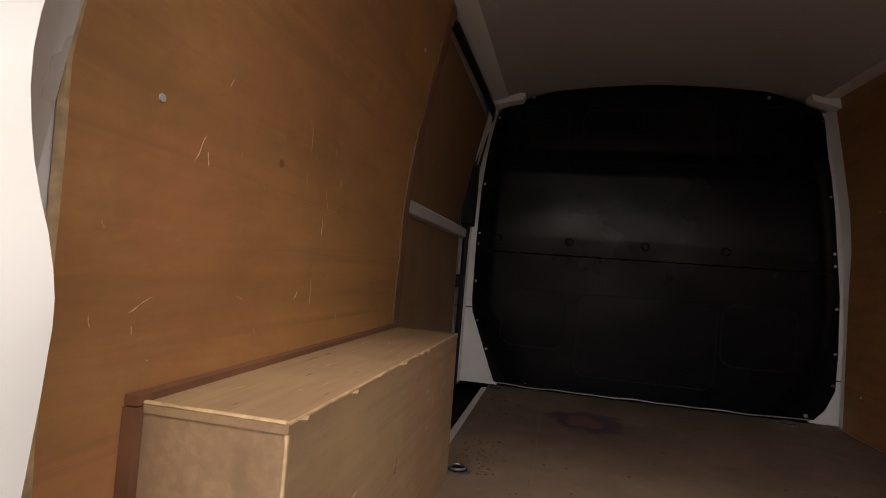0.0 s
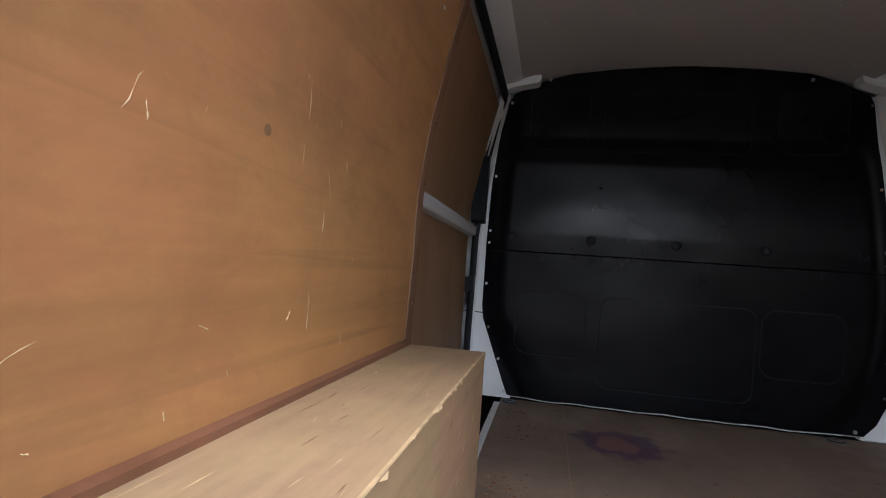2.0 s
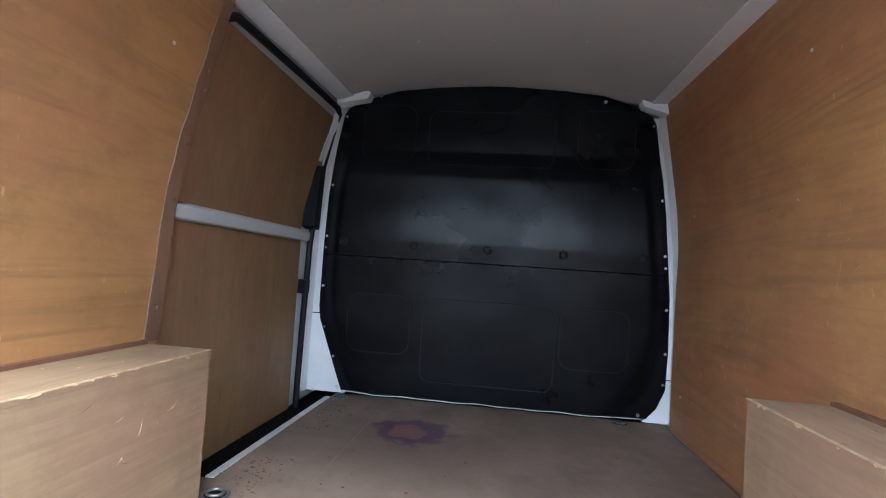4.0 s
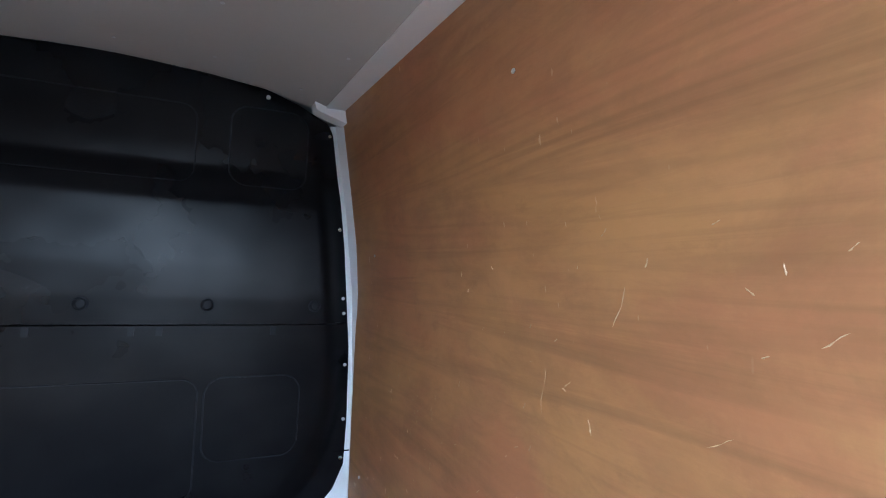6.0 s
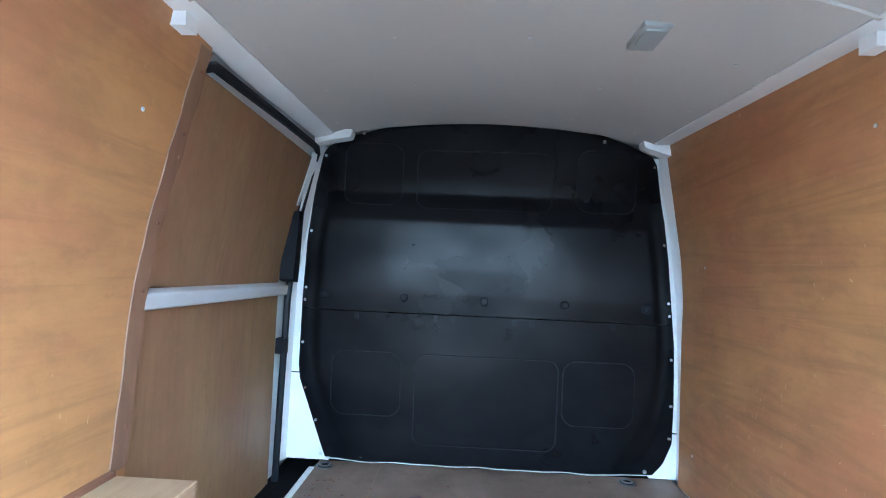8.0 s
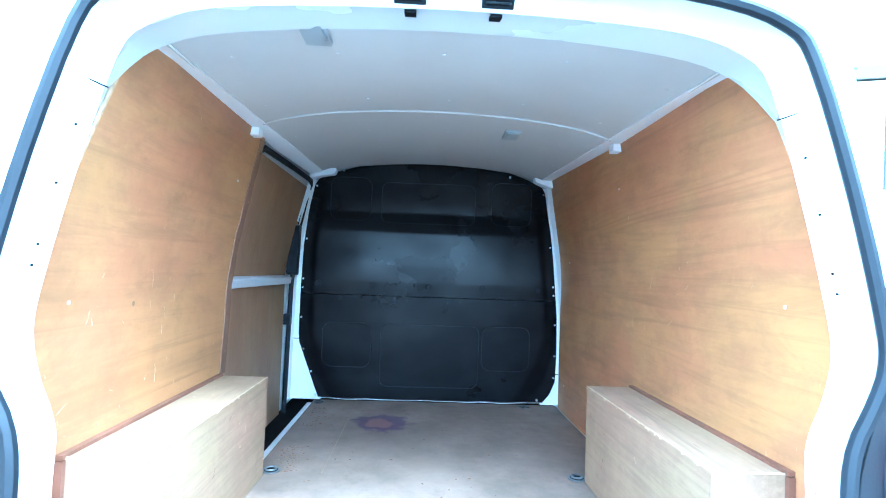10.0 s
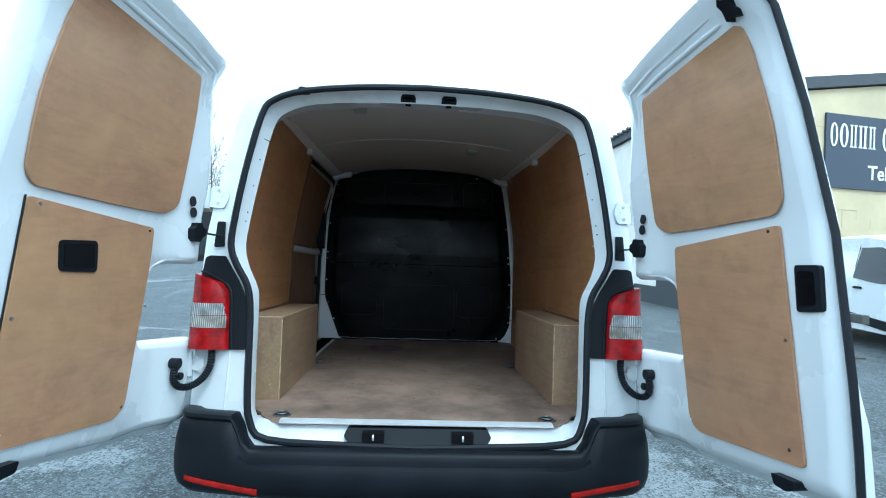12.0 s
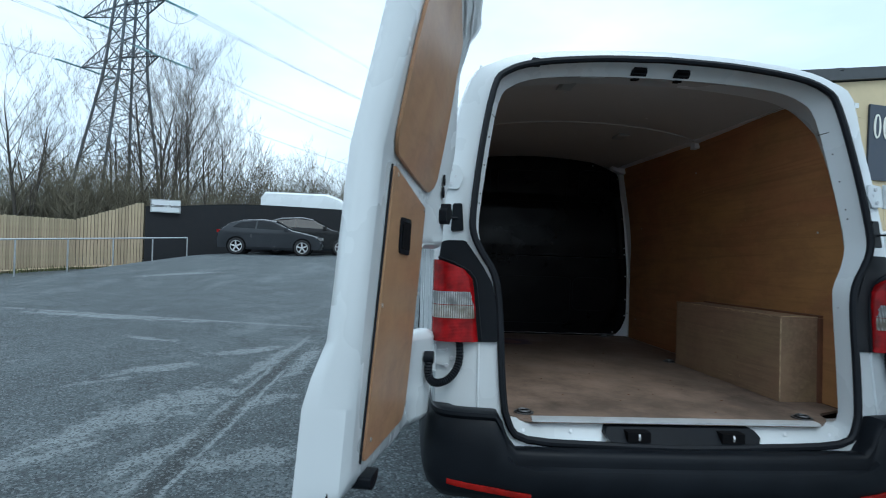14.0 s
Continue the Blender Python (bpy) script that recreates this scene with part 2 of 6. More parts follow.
    l.new(v, nz.inputs["Vector"])
    half_ = n.new("ShaderNodeVectorMath")
    half_.operation = "SCALE"
    half_.inputs["Scale"].default_value = 0.22
    l.new(nz.outputs["Color"], half_.inputs[0])
    l.new(v, wob.inputs[0])
    l.new(half_.outputs["Vector"], wob.inputs[1])
    vo = n.new("ShaderNodeTexVoronoi")
    vo.feature = "DISTANCE_TO_EDGE"
    vo.inputs["Scale"].default_value = 9.0
    l.new(wob.outputs["Vector"], vo.inputs["Vector"])
    mask = grey(n, l, noise_tex(n, l, v, 0.7, 4), 0, 0.5, 0.60, 0.68)
    base = mixc(n, l, times(grey(n, l, vo.outputs["Distance"], 1, 0, 0.03, 0.12), mask), base, (0.012, 0.013, 0.015))
    l.new(base, b.inputs["Base Color"])
    l.new(grey(n, l, clump, 0.5, 0.9), b.inputs["Roughness"])
    hsum = n.new("ShaderNodeMath")
    hsum.operation = "ADD"
    l.new(grit, hsum.inputs[0])
    l.new(clump, hsum.inputs[1])
    bump(n, l, b, hsum.outputs[0], 0.9, 0.016)
    return m


def floor_ply():
    """Grubby floor board with a burnt purple blotch, dark scuffs and grain."""
    m, n, l, b = nodes("floor_ply")
    v = coords(n, l)
    grain = noise_tex(n, l, coords(n, l, (30, 1.2, 1)), 1.5, 5, 0.6)
    dirt = noise_tex(n, l, coords(n, l, (1.2, 1.0, 1)), 1.7, 8, 0.6)
    fine = noise_tex(n, l, v, 16, 6, 0.7)
    base = ramp(n, l, dirt, [(0.28, (0.088, 0.062, 0.046)), (0.40, (0.150, 0.108, 0.081)), (0.54, (0.182, 0.132, 0.100)), (0.7, (0.245, 0.178, 0.136))])
    base = mixc(n, l, grey(n, l, grain, 0, 0.12), base, (0.144, 0.094, 0.061))
    scuff = noise_tex(n, l, coords(n, l, (1.0, 1.3, 1)), 2.6, 9, 0.72, 0.1)
    base = mixc(n, l, grey(n, l, scuff, 0, 0.5, 0.50, 0.68), base, (0.265, 0.192, 0.150))
    smear = noise_tex(n, l, coords(n, l, (1.0, 0.8, 1), (0, 0, 0.6)), 2.4, 6, 0.65)
    base = mixc(n, l, grey(n, l, smear, 0, 0.4, 0.54, 0.74), base, (0.080, 0.054, 0.044))
    base = mixc(n, l, grey(n, l, fine, 0, 0.5, 0.55, 0.8), base, (0.094, 0.065, 0.043))
    sep = n.new("ShaderNodeSeparateXYZ")
    l.new(v, sep.inputs[0])
    # pale worn patches, weaker from y 0.5 to 1.7
    pale_rear = n.new("ShaderNodeMath")
    pale_rear.operation = "MULTIPLY"
    l.new(grey(n, l, sep.outputs["Y"], 0.75, 0.08, 0.5, 1.7), pale_rear.inputs[0])
    l.new(grey(n, l, noise_tex(n, l, coords(n, l, (1.3, 1.2, 1)), 2.2, 8, 0.66, 0.1), 0.0, 1.0, 0.40, 0.62), pale_rear.inputs[1])
    base = mixc(n, l, pale_rear.outputs[0], base, (0.385, 0.268, 0.202))
    stain = noise_tex(n, l, coords(n, l, (1.6, 1.1, 1), (0, 0, 0.9)), 2.3, 10, 0.72, 0.25)
    base = mixc(n, l, grey(n, l, stain, 0.0, 0.5, 0.55, 0.70), base, (0.085, 0.058, 0.044))
    # blotch
    mp = n.new("ShaderNodeMapping")
    mp.inputs["Location"].default_value = (0.237 / 0.150, -2.015 / 0.138, 0)
    mp.inputs["Scale"].default_value = (1 / 0.150, 1 / 0.138, 0)
    l.new(v, mp.inputs["Vector"])
    ln = n.new("ShaderNodeVectorMath")
    ln.operation = "LENGTH"
    l.new(mp.outputs["Vector"], ln.inputs[0])
    ad = n.new("ShaderNodeMath")
    ad.operation = "ADD"
    wob = noise_tex(n, l, v, 9, 4)
    l.new(ln.outputs["Value"], ad.inputs[0])
    l.new(grey(n, l, wob, -0.35, 0.35, 0.25, 0.75), ad.inputs[1])
    d = ad.outputs[0]
    base = mixc(n, l, grey(n, l, d, 0.92, 0.0, 0.90, 1.12), base, (0.068, 0.034, 0.072))
    base = mixc(n, l, grey(n, l, d, 0.85, 0.0, 0.50, 0.66), base, (0.200, 0.096, 0.084))
    l.new(base, b.inputs["Base Color"])
    l.new(grey(n, l, dirt, 0.75, 0.5), b.inputs["Roughness"])
    bump(n, l, b, fine, 0.15, 0.004)
    return m


WHITE = plain("van_white_paint", (0.68, 0.715, 0.73), 0.28, 0, 0.008, 1.2, 0.02, 30, 0.3)
INNER_WHITE = plain("inner_white_paint", (0.76, 0.78, 0.80), 0.4, 0, 0.05, 4, 0.04)
DULLWHITE = plain("dull_white_trim", (0.52, 0.53, 0.55), 0.5, 0, 0.06, 4, 0.04)
LINER = plain("roof_liner_board", (0.45, 0.44, 0.425), 0.6, 0, 0.05, 2.2, 0.04)
SEAL = plain("black_rubber", (0.012, 0.014, 0.018), 0.5, 0, 0.2, 8, 0.1)
PLASTIC = plain("bumper_plastic", (0.008, 0.010, 0.0135), 0.46, 0, 0.25, 5, 0.12, 260)
for dull in (PLASTIC, SEAL):
    dull.node_tree.nodes["Principled BSDF"].inputs["Specular IOR Level"].default_value = 0.16
GLOSSBLACK = plain("bulkhead_plastic", (0.0032, 0.0036, 0.0052), 0.30, 0, 0.1, 1.5, 0.02, 14)
GLOSSBLACK.node_tree.nodes["Principled BSDF"].inputs["Specular IOR Level"].default_value = 0.16
# cloudy smears in the bulkhead's gloss
g_n, g_l = GLOSSBLACK.node_tree.nodes, GLOSSBLACK.node_tree.links
g_l.new(grey(g_n, g_l, noise_tex(g_n, g_l, coords(g_n, g_l, (1.0, 1.0, 1.5)), 3.0, 2, 0.5, 0.0), 0.12, 0.22, 0.36, 0.66), g_n["Principled BSDF"].inputs["Specular IOR Level"])
DARK = plain("dark_void", (0.006, 0.006, 0.007), 0.8, 0, 0.2)
DARK.node_tree.nodes["Principled BSDF"].inputs["Specular IOR Level"].default_value = 0.08
STEEL = plain("bright_steel", (0.62, 0.63, 0.64), 0.3, 1.0, 0.1, 20)
ALU = plain("aluminium_strip", (0.70, 0.71, 0.72), 0.42, 0.35, 0.08, 15)
TYRE = plain("tyre_rubber", (0.022, 0.022, 0.024), 0.75, 0, 0.2, 12, 0.3)
PLY_WALL = plywood("ply_wall", (0.379, 0.190, 0.083), "y", 0.45, 0.42, 0.6, 0.33, 0.29, 0.88)
PLY_DOOR = plywood("ply_door", (0.39, 0.222, 0.122), "y", 0.12, 0.42, 0.16, 0.14, 0.2, 0.35)
PLY_BOX = plywood("ply_box", (0.302, 0.206, 0.127), "y", 0.8, 0.6, 0.5, 0.14, 0.6, 0.6)
PLY_EDGE = plain("ply_cut_edge", (0.46, 0.33, 0.20), 0.6, 0, 0.3, 40, 0.2)
PLY_REDDISH = plywood("ply_reddish", (0.20, 0.115, 0.065), "z", 0.5, 0.6, 0.5, 0.1)
FILLET = plain("brown_fillet", (0.17, 0.075, 0.045), 0.55, 0, 0.3, 10, 0.1)
ZINC = plain("zinc_screw", (0.60, 0.61, 0.63), 0.35, 0.3, 0.1, 20)
SPLINTER = plain("splintered_ply", (0.50, 0.365, 0.225), 0.8, 0, 0.15, 30, 0.1)
FLOOR = floor_ply()
TARMAC = tarmac()


# ---------- mesh helpers ----------
def part(name, bm, mat, parent=None, label="", smooth=40):
    me = bpy.data.meshes.new(name)
    bmesh.ops.recalc_face_normals(bm, faces=bm.faces[:])
    bm.to_mesh(me)
    bm.free()
    me.materials.append(mat)
    me.shade_smooth()
    me.set_sharp_from_angle(angle=radians(smooth))
    ob = new(name, me)
    if parent is not None:
        ob.parent = parent
    if label:
        tagged(ob, label)
    return ob


VAN_THINGS = []


def thing(name, label, category, group="", kind="", van=True, m=None):
    e = new(name)
    tagged(e, label, category, group, kind)
    if m is not None:
        e.matrix_basis = m
    if van:
        VAN_THINGS.append(e)
    return e


def setting(ob, label, category, van=True):
    tagged(ob, label, category, "", "structure")
    if van:
        VAN_THINGS.append(ob)
    return ob


def bev(bm, w, seg=2, angle=30):
    es = [e for e in bm.edges if len(e.link_faces) == 2 and e.calc_face_angle(0) > radians(angle)]
    if w > 0 and es:
        bmesh.ops.bevel(bm, geom=es, offset=w, segments=seg, affect="EDGES", profile=0.5)
    return bm


def add_box(bm, lo, hi):
    v = [bm.verts.new((x, y, z)) for x in (lo[0], hi[0]) for y in (lo[1], hi[1]) for z in (lo[2], hi[2])]
    for f in ((0, 1, 3, 2), (4, 6, 7, 5), (0, 4, 5, 1), (2, 3, 7, 6), (0, 2, 6, 4), (1, 5, 7, 3)):
        bm.faces.new([v[i] for i in f])
    return bm


def box(lo, hi, w=0.004, seg=2):
    return bev(add_box(bmesh.new(), lo, hi), w, seg)


def loft(rings, closed=True, caps=True, bm=None):
    bm = bm or bmesh.new()
    vs = [[bm.verts.new(p) for p in r] for r in rings]
    n = len(rings[0])
    for a, b in zip(vs, vs[1:]):
        for i in range(n if closed else n - 1):
            j = (i + 1) % n
            try:
                bm.faces.new((a[i], a[j], b[j], b[i]))
            except ValueError:
                pass
    if caps and closed:
        bm.faces.new(vs[0])
        bm.faces.new(vs[-1][::-1])
    return bm


def tube(path, r, seg=8, bm=None, caps=True, closed=False):
    """A tube of radius r (a number or one a point) along path."""
    pts = [Vector(p) for p in path]
    rings, up = [], Vector((0, 0, 1))
    for i, p in enumerate(pts):
        a = pts[i - 1] if i or closed else p
        b = pts[(i + 1) % len(pts)] if i + 1 < len(pts) or closed else p
        d = (b - a).normalized()
        if abs(d.dot(up)) > 0.95:
            up = Vector((1, 0, 0)) if abs(d.x) < 0.9 else Vector((0, 1, 0))
        s = d.cross(up).normalized()
        up = s.cross(d).normalized()
        rr = r[i] if isinstance(r, (list, tuple)) else r
        rings.append([p + rr * (math.cos(2 * math.pi * k / seg) * s + math.sin(2 * math.pi * k / seg) * up) for k in range(seg)])
    if closed:
        rings.append(rings[0])
        bm = bm or bmesh.new()
        loft(rings, True, False, bm)
        bmesh.ops.remove_doubles(bm, verts=bm.verts[:], dist=1e-5)
        return bm
    return loft(rings, True, caps, bm)


def prism(outline, place, a, b, w=0.0, seg=2):
    """outline: (p, q) points; place(p, q, d) gives the point at depth d; from depth a to b."""
    bm = loft([[place(p, q, a) for p, q in outline], [place(p, q, b) for p, q in outline]])
    return bev(bm, w, seg, 50)


def rounded(pts, r, seg=4):
    """The outline with its corners rounded by radius r (one number or one a corner)."""
    out = []
    n = len(pts)
    for i in range(n):
        p, a, b = Vector(pts[i]), Vector(pts[i - 1]), Vector(pts[(i + 1) % n])
        rr = r[i] if isinstance(r, (list, tuple)) else r
        if rr <= 0:
            out.append(tuple(p))
            continue
        u, v = (a - p), (b - p)
        k = min(rr, u.length * 0.45, v.length * 0.45)
        s, e = p + u.normalized() * k, p + v.normalized() * k
        for j in range(seg + 1):
            t = j / seg
            out.append(tuple((1 - t) ** 2 * s + 2 * t * (1 - t) * p + t * t * e))
    return out


def disc(c, axis, r, depth, seg=14, w=0.0):
    c, axis = Vector(c), Vector(axis).normalized()
    q = axis.to_track_quat("Z", "Y").to_matrix()
    ring = [Vector((r * math.cos(2 * math.pi * k / seg), r * math.sin(2 * math.pi * k / seg), 0)) for k in range(seg)]
    bm = loft([[c + q @ p for p in ring], [c + q @ (p + Vector((0, 0, depth))) for p in ring]])
    return bev(bm, w, 1, 50)


def lerp_table(tab, z):
    if z <= tab[0][0]:
        return tab[0][1]
    for (a, va), (b, vb) in zip(tab, tab[1:]):
        if z <= b:
            return va + (vb - va) * (z - a) / (b - a)
    return tab[-1][1]


def smooth01(t):
    t = max(0.0, min(1.0, t))
    return t * t * (3 - 2 * t)


def both(half):
    """A closed ring from the half outline (x >= 0) given from the top middle to the bottom middle."""
    return list(half) + [(-x, z) for x, z in half[-2:0:-1]]


def fine_half(half, n=3):
    """The half outline with Catmull-Rom points between the given ones."""
    out = []
    for i in range(len(half) - 1):
        p0, p1, p2, p3 = half[max(i - 1, 0)], half[i], half[i + 1], half[min(i + 2, len(half) - 1)]
        for j in range(n):
            t = j / n
            out.append(tuple(0.5 * (2 * p1[k] + (p2[k] - p0[k]) * t + (2 * p0[k] - 5 * p1[k] + 4 * p2[k] - p3[k]) * t * t + (3 * p1[k] - p0[k] - 3 * p2[k] + p3[k]) * t ** 3) for k in (0, 1)))
    return out + [half[-1]]


# ---------- the van: outer body, rear frame ----------
def rear_y(z):
    return -0.02 + 0.14 * (z - 1.0)


def corner_y(x, z):
    """The rear face, whose outer corners fall away forwards beside the seal."""
    return rear_y(z) + 0.28 * max(0.0, abs(x) - 0.73) * smooth01((2.0 - z) / 0.25)


OUTER = fine_half([(0, 2.080), (0.29, 2.070), (0.58, 2.040), (0.735, 1.990), (0.828, 1.915), (0.895, 1.65), (0.940, 1.38), (0.948, 1.26), (0.950, 1.19), (0.947, 1.10), (0.945, 1.0), (0.94, 0.68), (0.93, 0.52), (0.82, 0.45), (0.30, 0.43), (0, 0.43)])
SEALH = fine_half([(0, 2.036), (0.28, 2.026), (0.55, 1.994), (0.685, 1.945), (0.736, 1.868), (0.785, 1.605), (0.812, 1.36), (0.808, 1.27), (0.775, 1.20), (0.728, 1.12), (0.707, 1.0), (0.693, 0.72), (0.672, 0.59), (0.60, 0.525), (0.30, 0.508), (0, 0.500)])
JAMB = fine_half([(0, 1.988), (0.26, 1.982), (0.51, 1.962), (0.645, 1.915), (0.70, 1.835), (0.744, 1.58), (0.770, 1.38), (0.774, 1.28), (0.748, 1.195), (0.710, 1.12), (0.697, 1.04), (0.683, 0.72), (0.665, 0.59), (0.58, 0.576), (0.30, 0.576), (0, 0.576)])
DEEP = fine_half([(0, 2.012), (0.27, 2.005), (0.54, 1.978), (0.68, 1.938), (0.745, 1.862), (0.805, 1.62), (0.835, 1.40), (0.842, 1.26), (0.842, 1.165), (0.842, 1.08), (0.842, 0.98), (0.842, 0.68), (0.842, 0.59), (0.70, 0.572), (0.30, 0.572), (0, 0.572)])

van = thing("panel_van", "white panel van with both rear doors wide open", "van")
ring_o, ring_s, ring_j, ring_d = both(OUTER), both(SEALH), both(JAMB), both(DEEP)
stations = []
for y, sx, dz in ((None, 1, 0), (0.16, 1.0, 0.012), (0.5, 1.0, 0.035), (1.2, 1.0, 0.065), (2.2, 1.0, 0.095), (2.7, 1.0, 0.095), (3.1, 0.99, 0.08), (3.55, 0.965, 0.0)):
    stations.append([(x * sx, (corner_y(x, z) + 0.03) if y is None else y + (0.14 * (z - 1) * max(0, 0.3 - y) / 0.3), z + dz * smooth01((z - 1.3) / 0.6)) for x, z in ring_o])
for y, top, sx in ((3.95, 1.62, 0.955), (4.35, 1.22, 0.94), (4.6, 1.0, 0.88), (4.72, 0.85, 0.80)):
    stations.append([(x * sx, y, 0.43 + (z - 0.43) * (top - 0.43) / 1.688) for x, z in ring_o])
part("body", loft(stations, True, False), WHITE, van, "white painted van body")
part("nose_panel", loft([[(x * 0.80, 4.72, 0.43 + (z - 0.43) * 0.42 / 1.688) for x, z in ring_o], [(x * 0.7, 4.76, 0.5 + (z - 0.43) * 0.3 / 1.688) for x, z in ring_o]]), WHITE, van)
mid = [(ox * 0.45 + sx * 0.55, oz * 0.45 + sz * 0.55) for (ox, oz), (sx, sz) in zip(ring_o, ring_s)]
frame_rings = [
    [(x, corner_y(x, z) + 0.03, z) for x, z in ring_o],
    [(x * 0.992, corner_y(x, z) + 0.006, z - 0.003) for x, z in ring_o],
    [(x, corner_y(x, z), z) for x, z in mid],
    [(x, rear_y(z) + 0.002, z) for x, z in ring_s],
    [(x * 0.985, rear_y(z) + 0.03, z) for x, z in ring_s],
    [(x, rear_y(z) + 0.085, z) for x, z in ring_j],
    [(x * 0.3 + dx * 0.7, rear_y(z) + 0.125 + 0.025 * smooth01((z - 1.7) / 0.2), z * 0.3 + zz * 0.7) for (x, z), (dx, zz) in zip(ring_j, ring_d)],
    [(x, rear_y(z) + 0.165 + 0.075 * smooth01((z - 1.75) / 0.2), z) for x, z in ring_d],
]
WALLX = [(0.55, 0.846), (1.2, 0.846), (1.32, 0.850), (1.5, 0.836), (1.69, 0.806), (1.985, 0.757)]
# the painted post runs on behind the frame to the lining's edge
for s_ in (-1, 1):
    zz_ = [0.60 + 0.06 * k for k in range(23)]
    post = [[(s_ * (0.825 if z < 1.2 else 0.825 - 0.16 * (z - 1.2) ** 1.5), rear_y(z) + 0.10, z) for z in zz_],
            [(s_ * (lerp_table(WALLX, z) + 0.006), 0.165 + 0.30 * max(0, z - 1.35) ** 1.15 + 0.05 * max(0, 0.95 - z), z) for z in zz_],
            [(s_ * (lerp_table(WALLX, z) + 0.012), 0.26 + 0.30 * max(0, z - 1.35) ** 1.15 + 0.05 * max(0, 0.95 - z), z) for z in zz_]]
    part("rear_post", loft(post, False, False), INNER_WHITE, van, "white painted inner post")
part("rear_frame", loft(frame_rings, True, False), WHITE, van, "white painted rear door frame")
part("door_seal", tube([(x * 0.995, rear_y(z) - 0.006, z) for x, z in ring_s], 0.0140, 8, closed=True), SEAL, van, "black rubber door seal round the opening")
part("roof_buffer", prism(rounded([(-0.022, -0.004), (0.022, -0.004), (0.014, 0.018), (-0.012, 0.020)], 0.006), lambda p, q, d: (-0.562 + p * 1.2, rear_y(2.01) - 0.006 + d, 1.989 + q), -0.012, 0.03, 0.003), SEAL, van, "small black rubber buffer")


def jamb_bits(s):
    """Small holes up the painted jamb, a seam near its top and blind plugs in the sill."""
    for z in (1.68, 1.56, 1.44, 1.40, 1.22, 1.03):
        xs_, xj = lerp_table([(0.68, 0.702), (1.0, 0.708), (1.10, 0.728), (1.18, 0.780), (1.25, 0.814), (1.34, 0.810), (1.615, 0.782), (1.875, 0.735)], z), lerp_table([(0.68, 0.687), (0.98, 0.690), (1.08, 0.705), (1.165, 0.745), (1.26, 0.773), (1.40, 0.768), (1.60, 0.742), (1.84, 0.70)], z)
        c = Vector((s * (xs_ * 0.985 * 0.45 + xj * 0.55), rear_y(z) + 0.03 * 0.45 + 0.085 * 0.55 - 0.001, z))
        part("jamb_hole", disc(c, Vector((-s * 0.8, -0.6, 0)).normalized(), 0.0030, 0.0025, 8), DARK, van)
    part("jamb_seam", tube([(s * 0.752, rear_y(1.78) + 0.028, 1.783), (s * 0.708, rear_y(1.78) + 0.086, 1.770)], 0.0016, 5), DARK, van)
    for x in (0.42, 0.60):
        part("sill_plug", disc((s * x, rear_y(0.54) + 0.045, 0.543), (0, -0.9, 0.45), 0.007, 0.0015, 10), INNER_WHITE, van)


for s_ in (-1, 1):
    jamb_bits(s_)
# underside and inner lining of the shell
part("underbody", box((-0.90, 0.0, 0.40), (0.90, 4.5, 0.52), 0.03), DARK, van)


def mirror_pair(build):
    for s in (-1, 1):
        build(s)


# bumper: a profile carried round the corners
def bumper():
    path = [(0.965, 0.42), (0.965, 0.10), (0.962, 0.0), (0.955, -0.05), (0.938, -0.09), (0.91, -0.117), (0.87, -0.134), (0.82, -0.147), (0.772, -0.155), (0.748, -0.158), (0.725, -0.161), (0.70, -0.164), (0.68, -0.167), (0.65, -0.170), (0.58, -0.176), (0.46, -0.183), (0.30, -0.188)]
    full = path + [(0, -0.192)] + [(-x, y) for x, y in path[::-1]]
    mids = [(-0.11, 0.494), (-0.06, 0.507), (-0.030, 0.507), (-0.018, 0.503), (-0.011, 0.492), (-0.008, 0.474), (-0.006, 0.458), (0.010, 0.449), (0.016, 0.43), (0.016, 0.39), (0.004, 0.35), (-0.03, 0.322), (-0.11, 0.318)]
    ends = [(-0.11, 0.622), (-0.075, 0.634), (-0.030, 0.634), (-0.016, 0.629), (-0.013, 0.617), (-0.021, 0.604), (-0.006, 0.583), (0.008, 0.525), (0.013, 0.46), (0.010, 0.40), (-0.004, 0.355), (-0.035, 0.325), (-0.11, 0.318)]
    rings = []
    for i, (x, y) in enumerate(full):
        a, b = full[max(i - 1, 0)], full[min(i + 1, len(full) - 1)]
        d = Vector((b[0] - a[0], b[1] - a[1])).normalized()
        out = Vector((-d.y, d.x))
        if out.dot(Vector((x, y - 1.0))) < 0:
            out = -out
        k = smooth01((abs(x) - 0.655) / 0.075)
        low = smooth01((abs(x) - 0.60) / 0.18)
        ring = []
        for j, ((o0, z0), (o1, z1)) in enumerate(zip(mids, ends)):
            q = k if j < 7 else low
            ring.append((x + out.x * (o0 + (o1 - o0) * q), y + out.y * (o0 + (o1 - o0) * q), z0 + (z1 - z0) * q))
        rings.append(ring)
    return loft(rings)


part("bumper", bumper(), PLASTIC, van, "black textured plastic rear bumper")


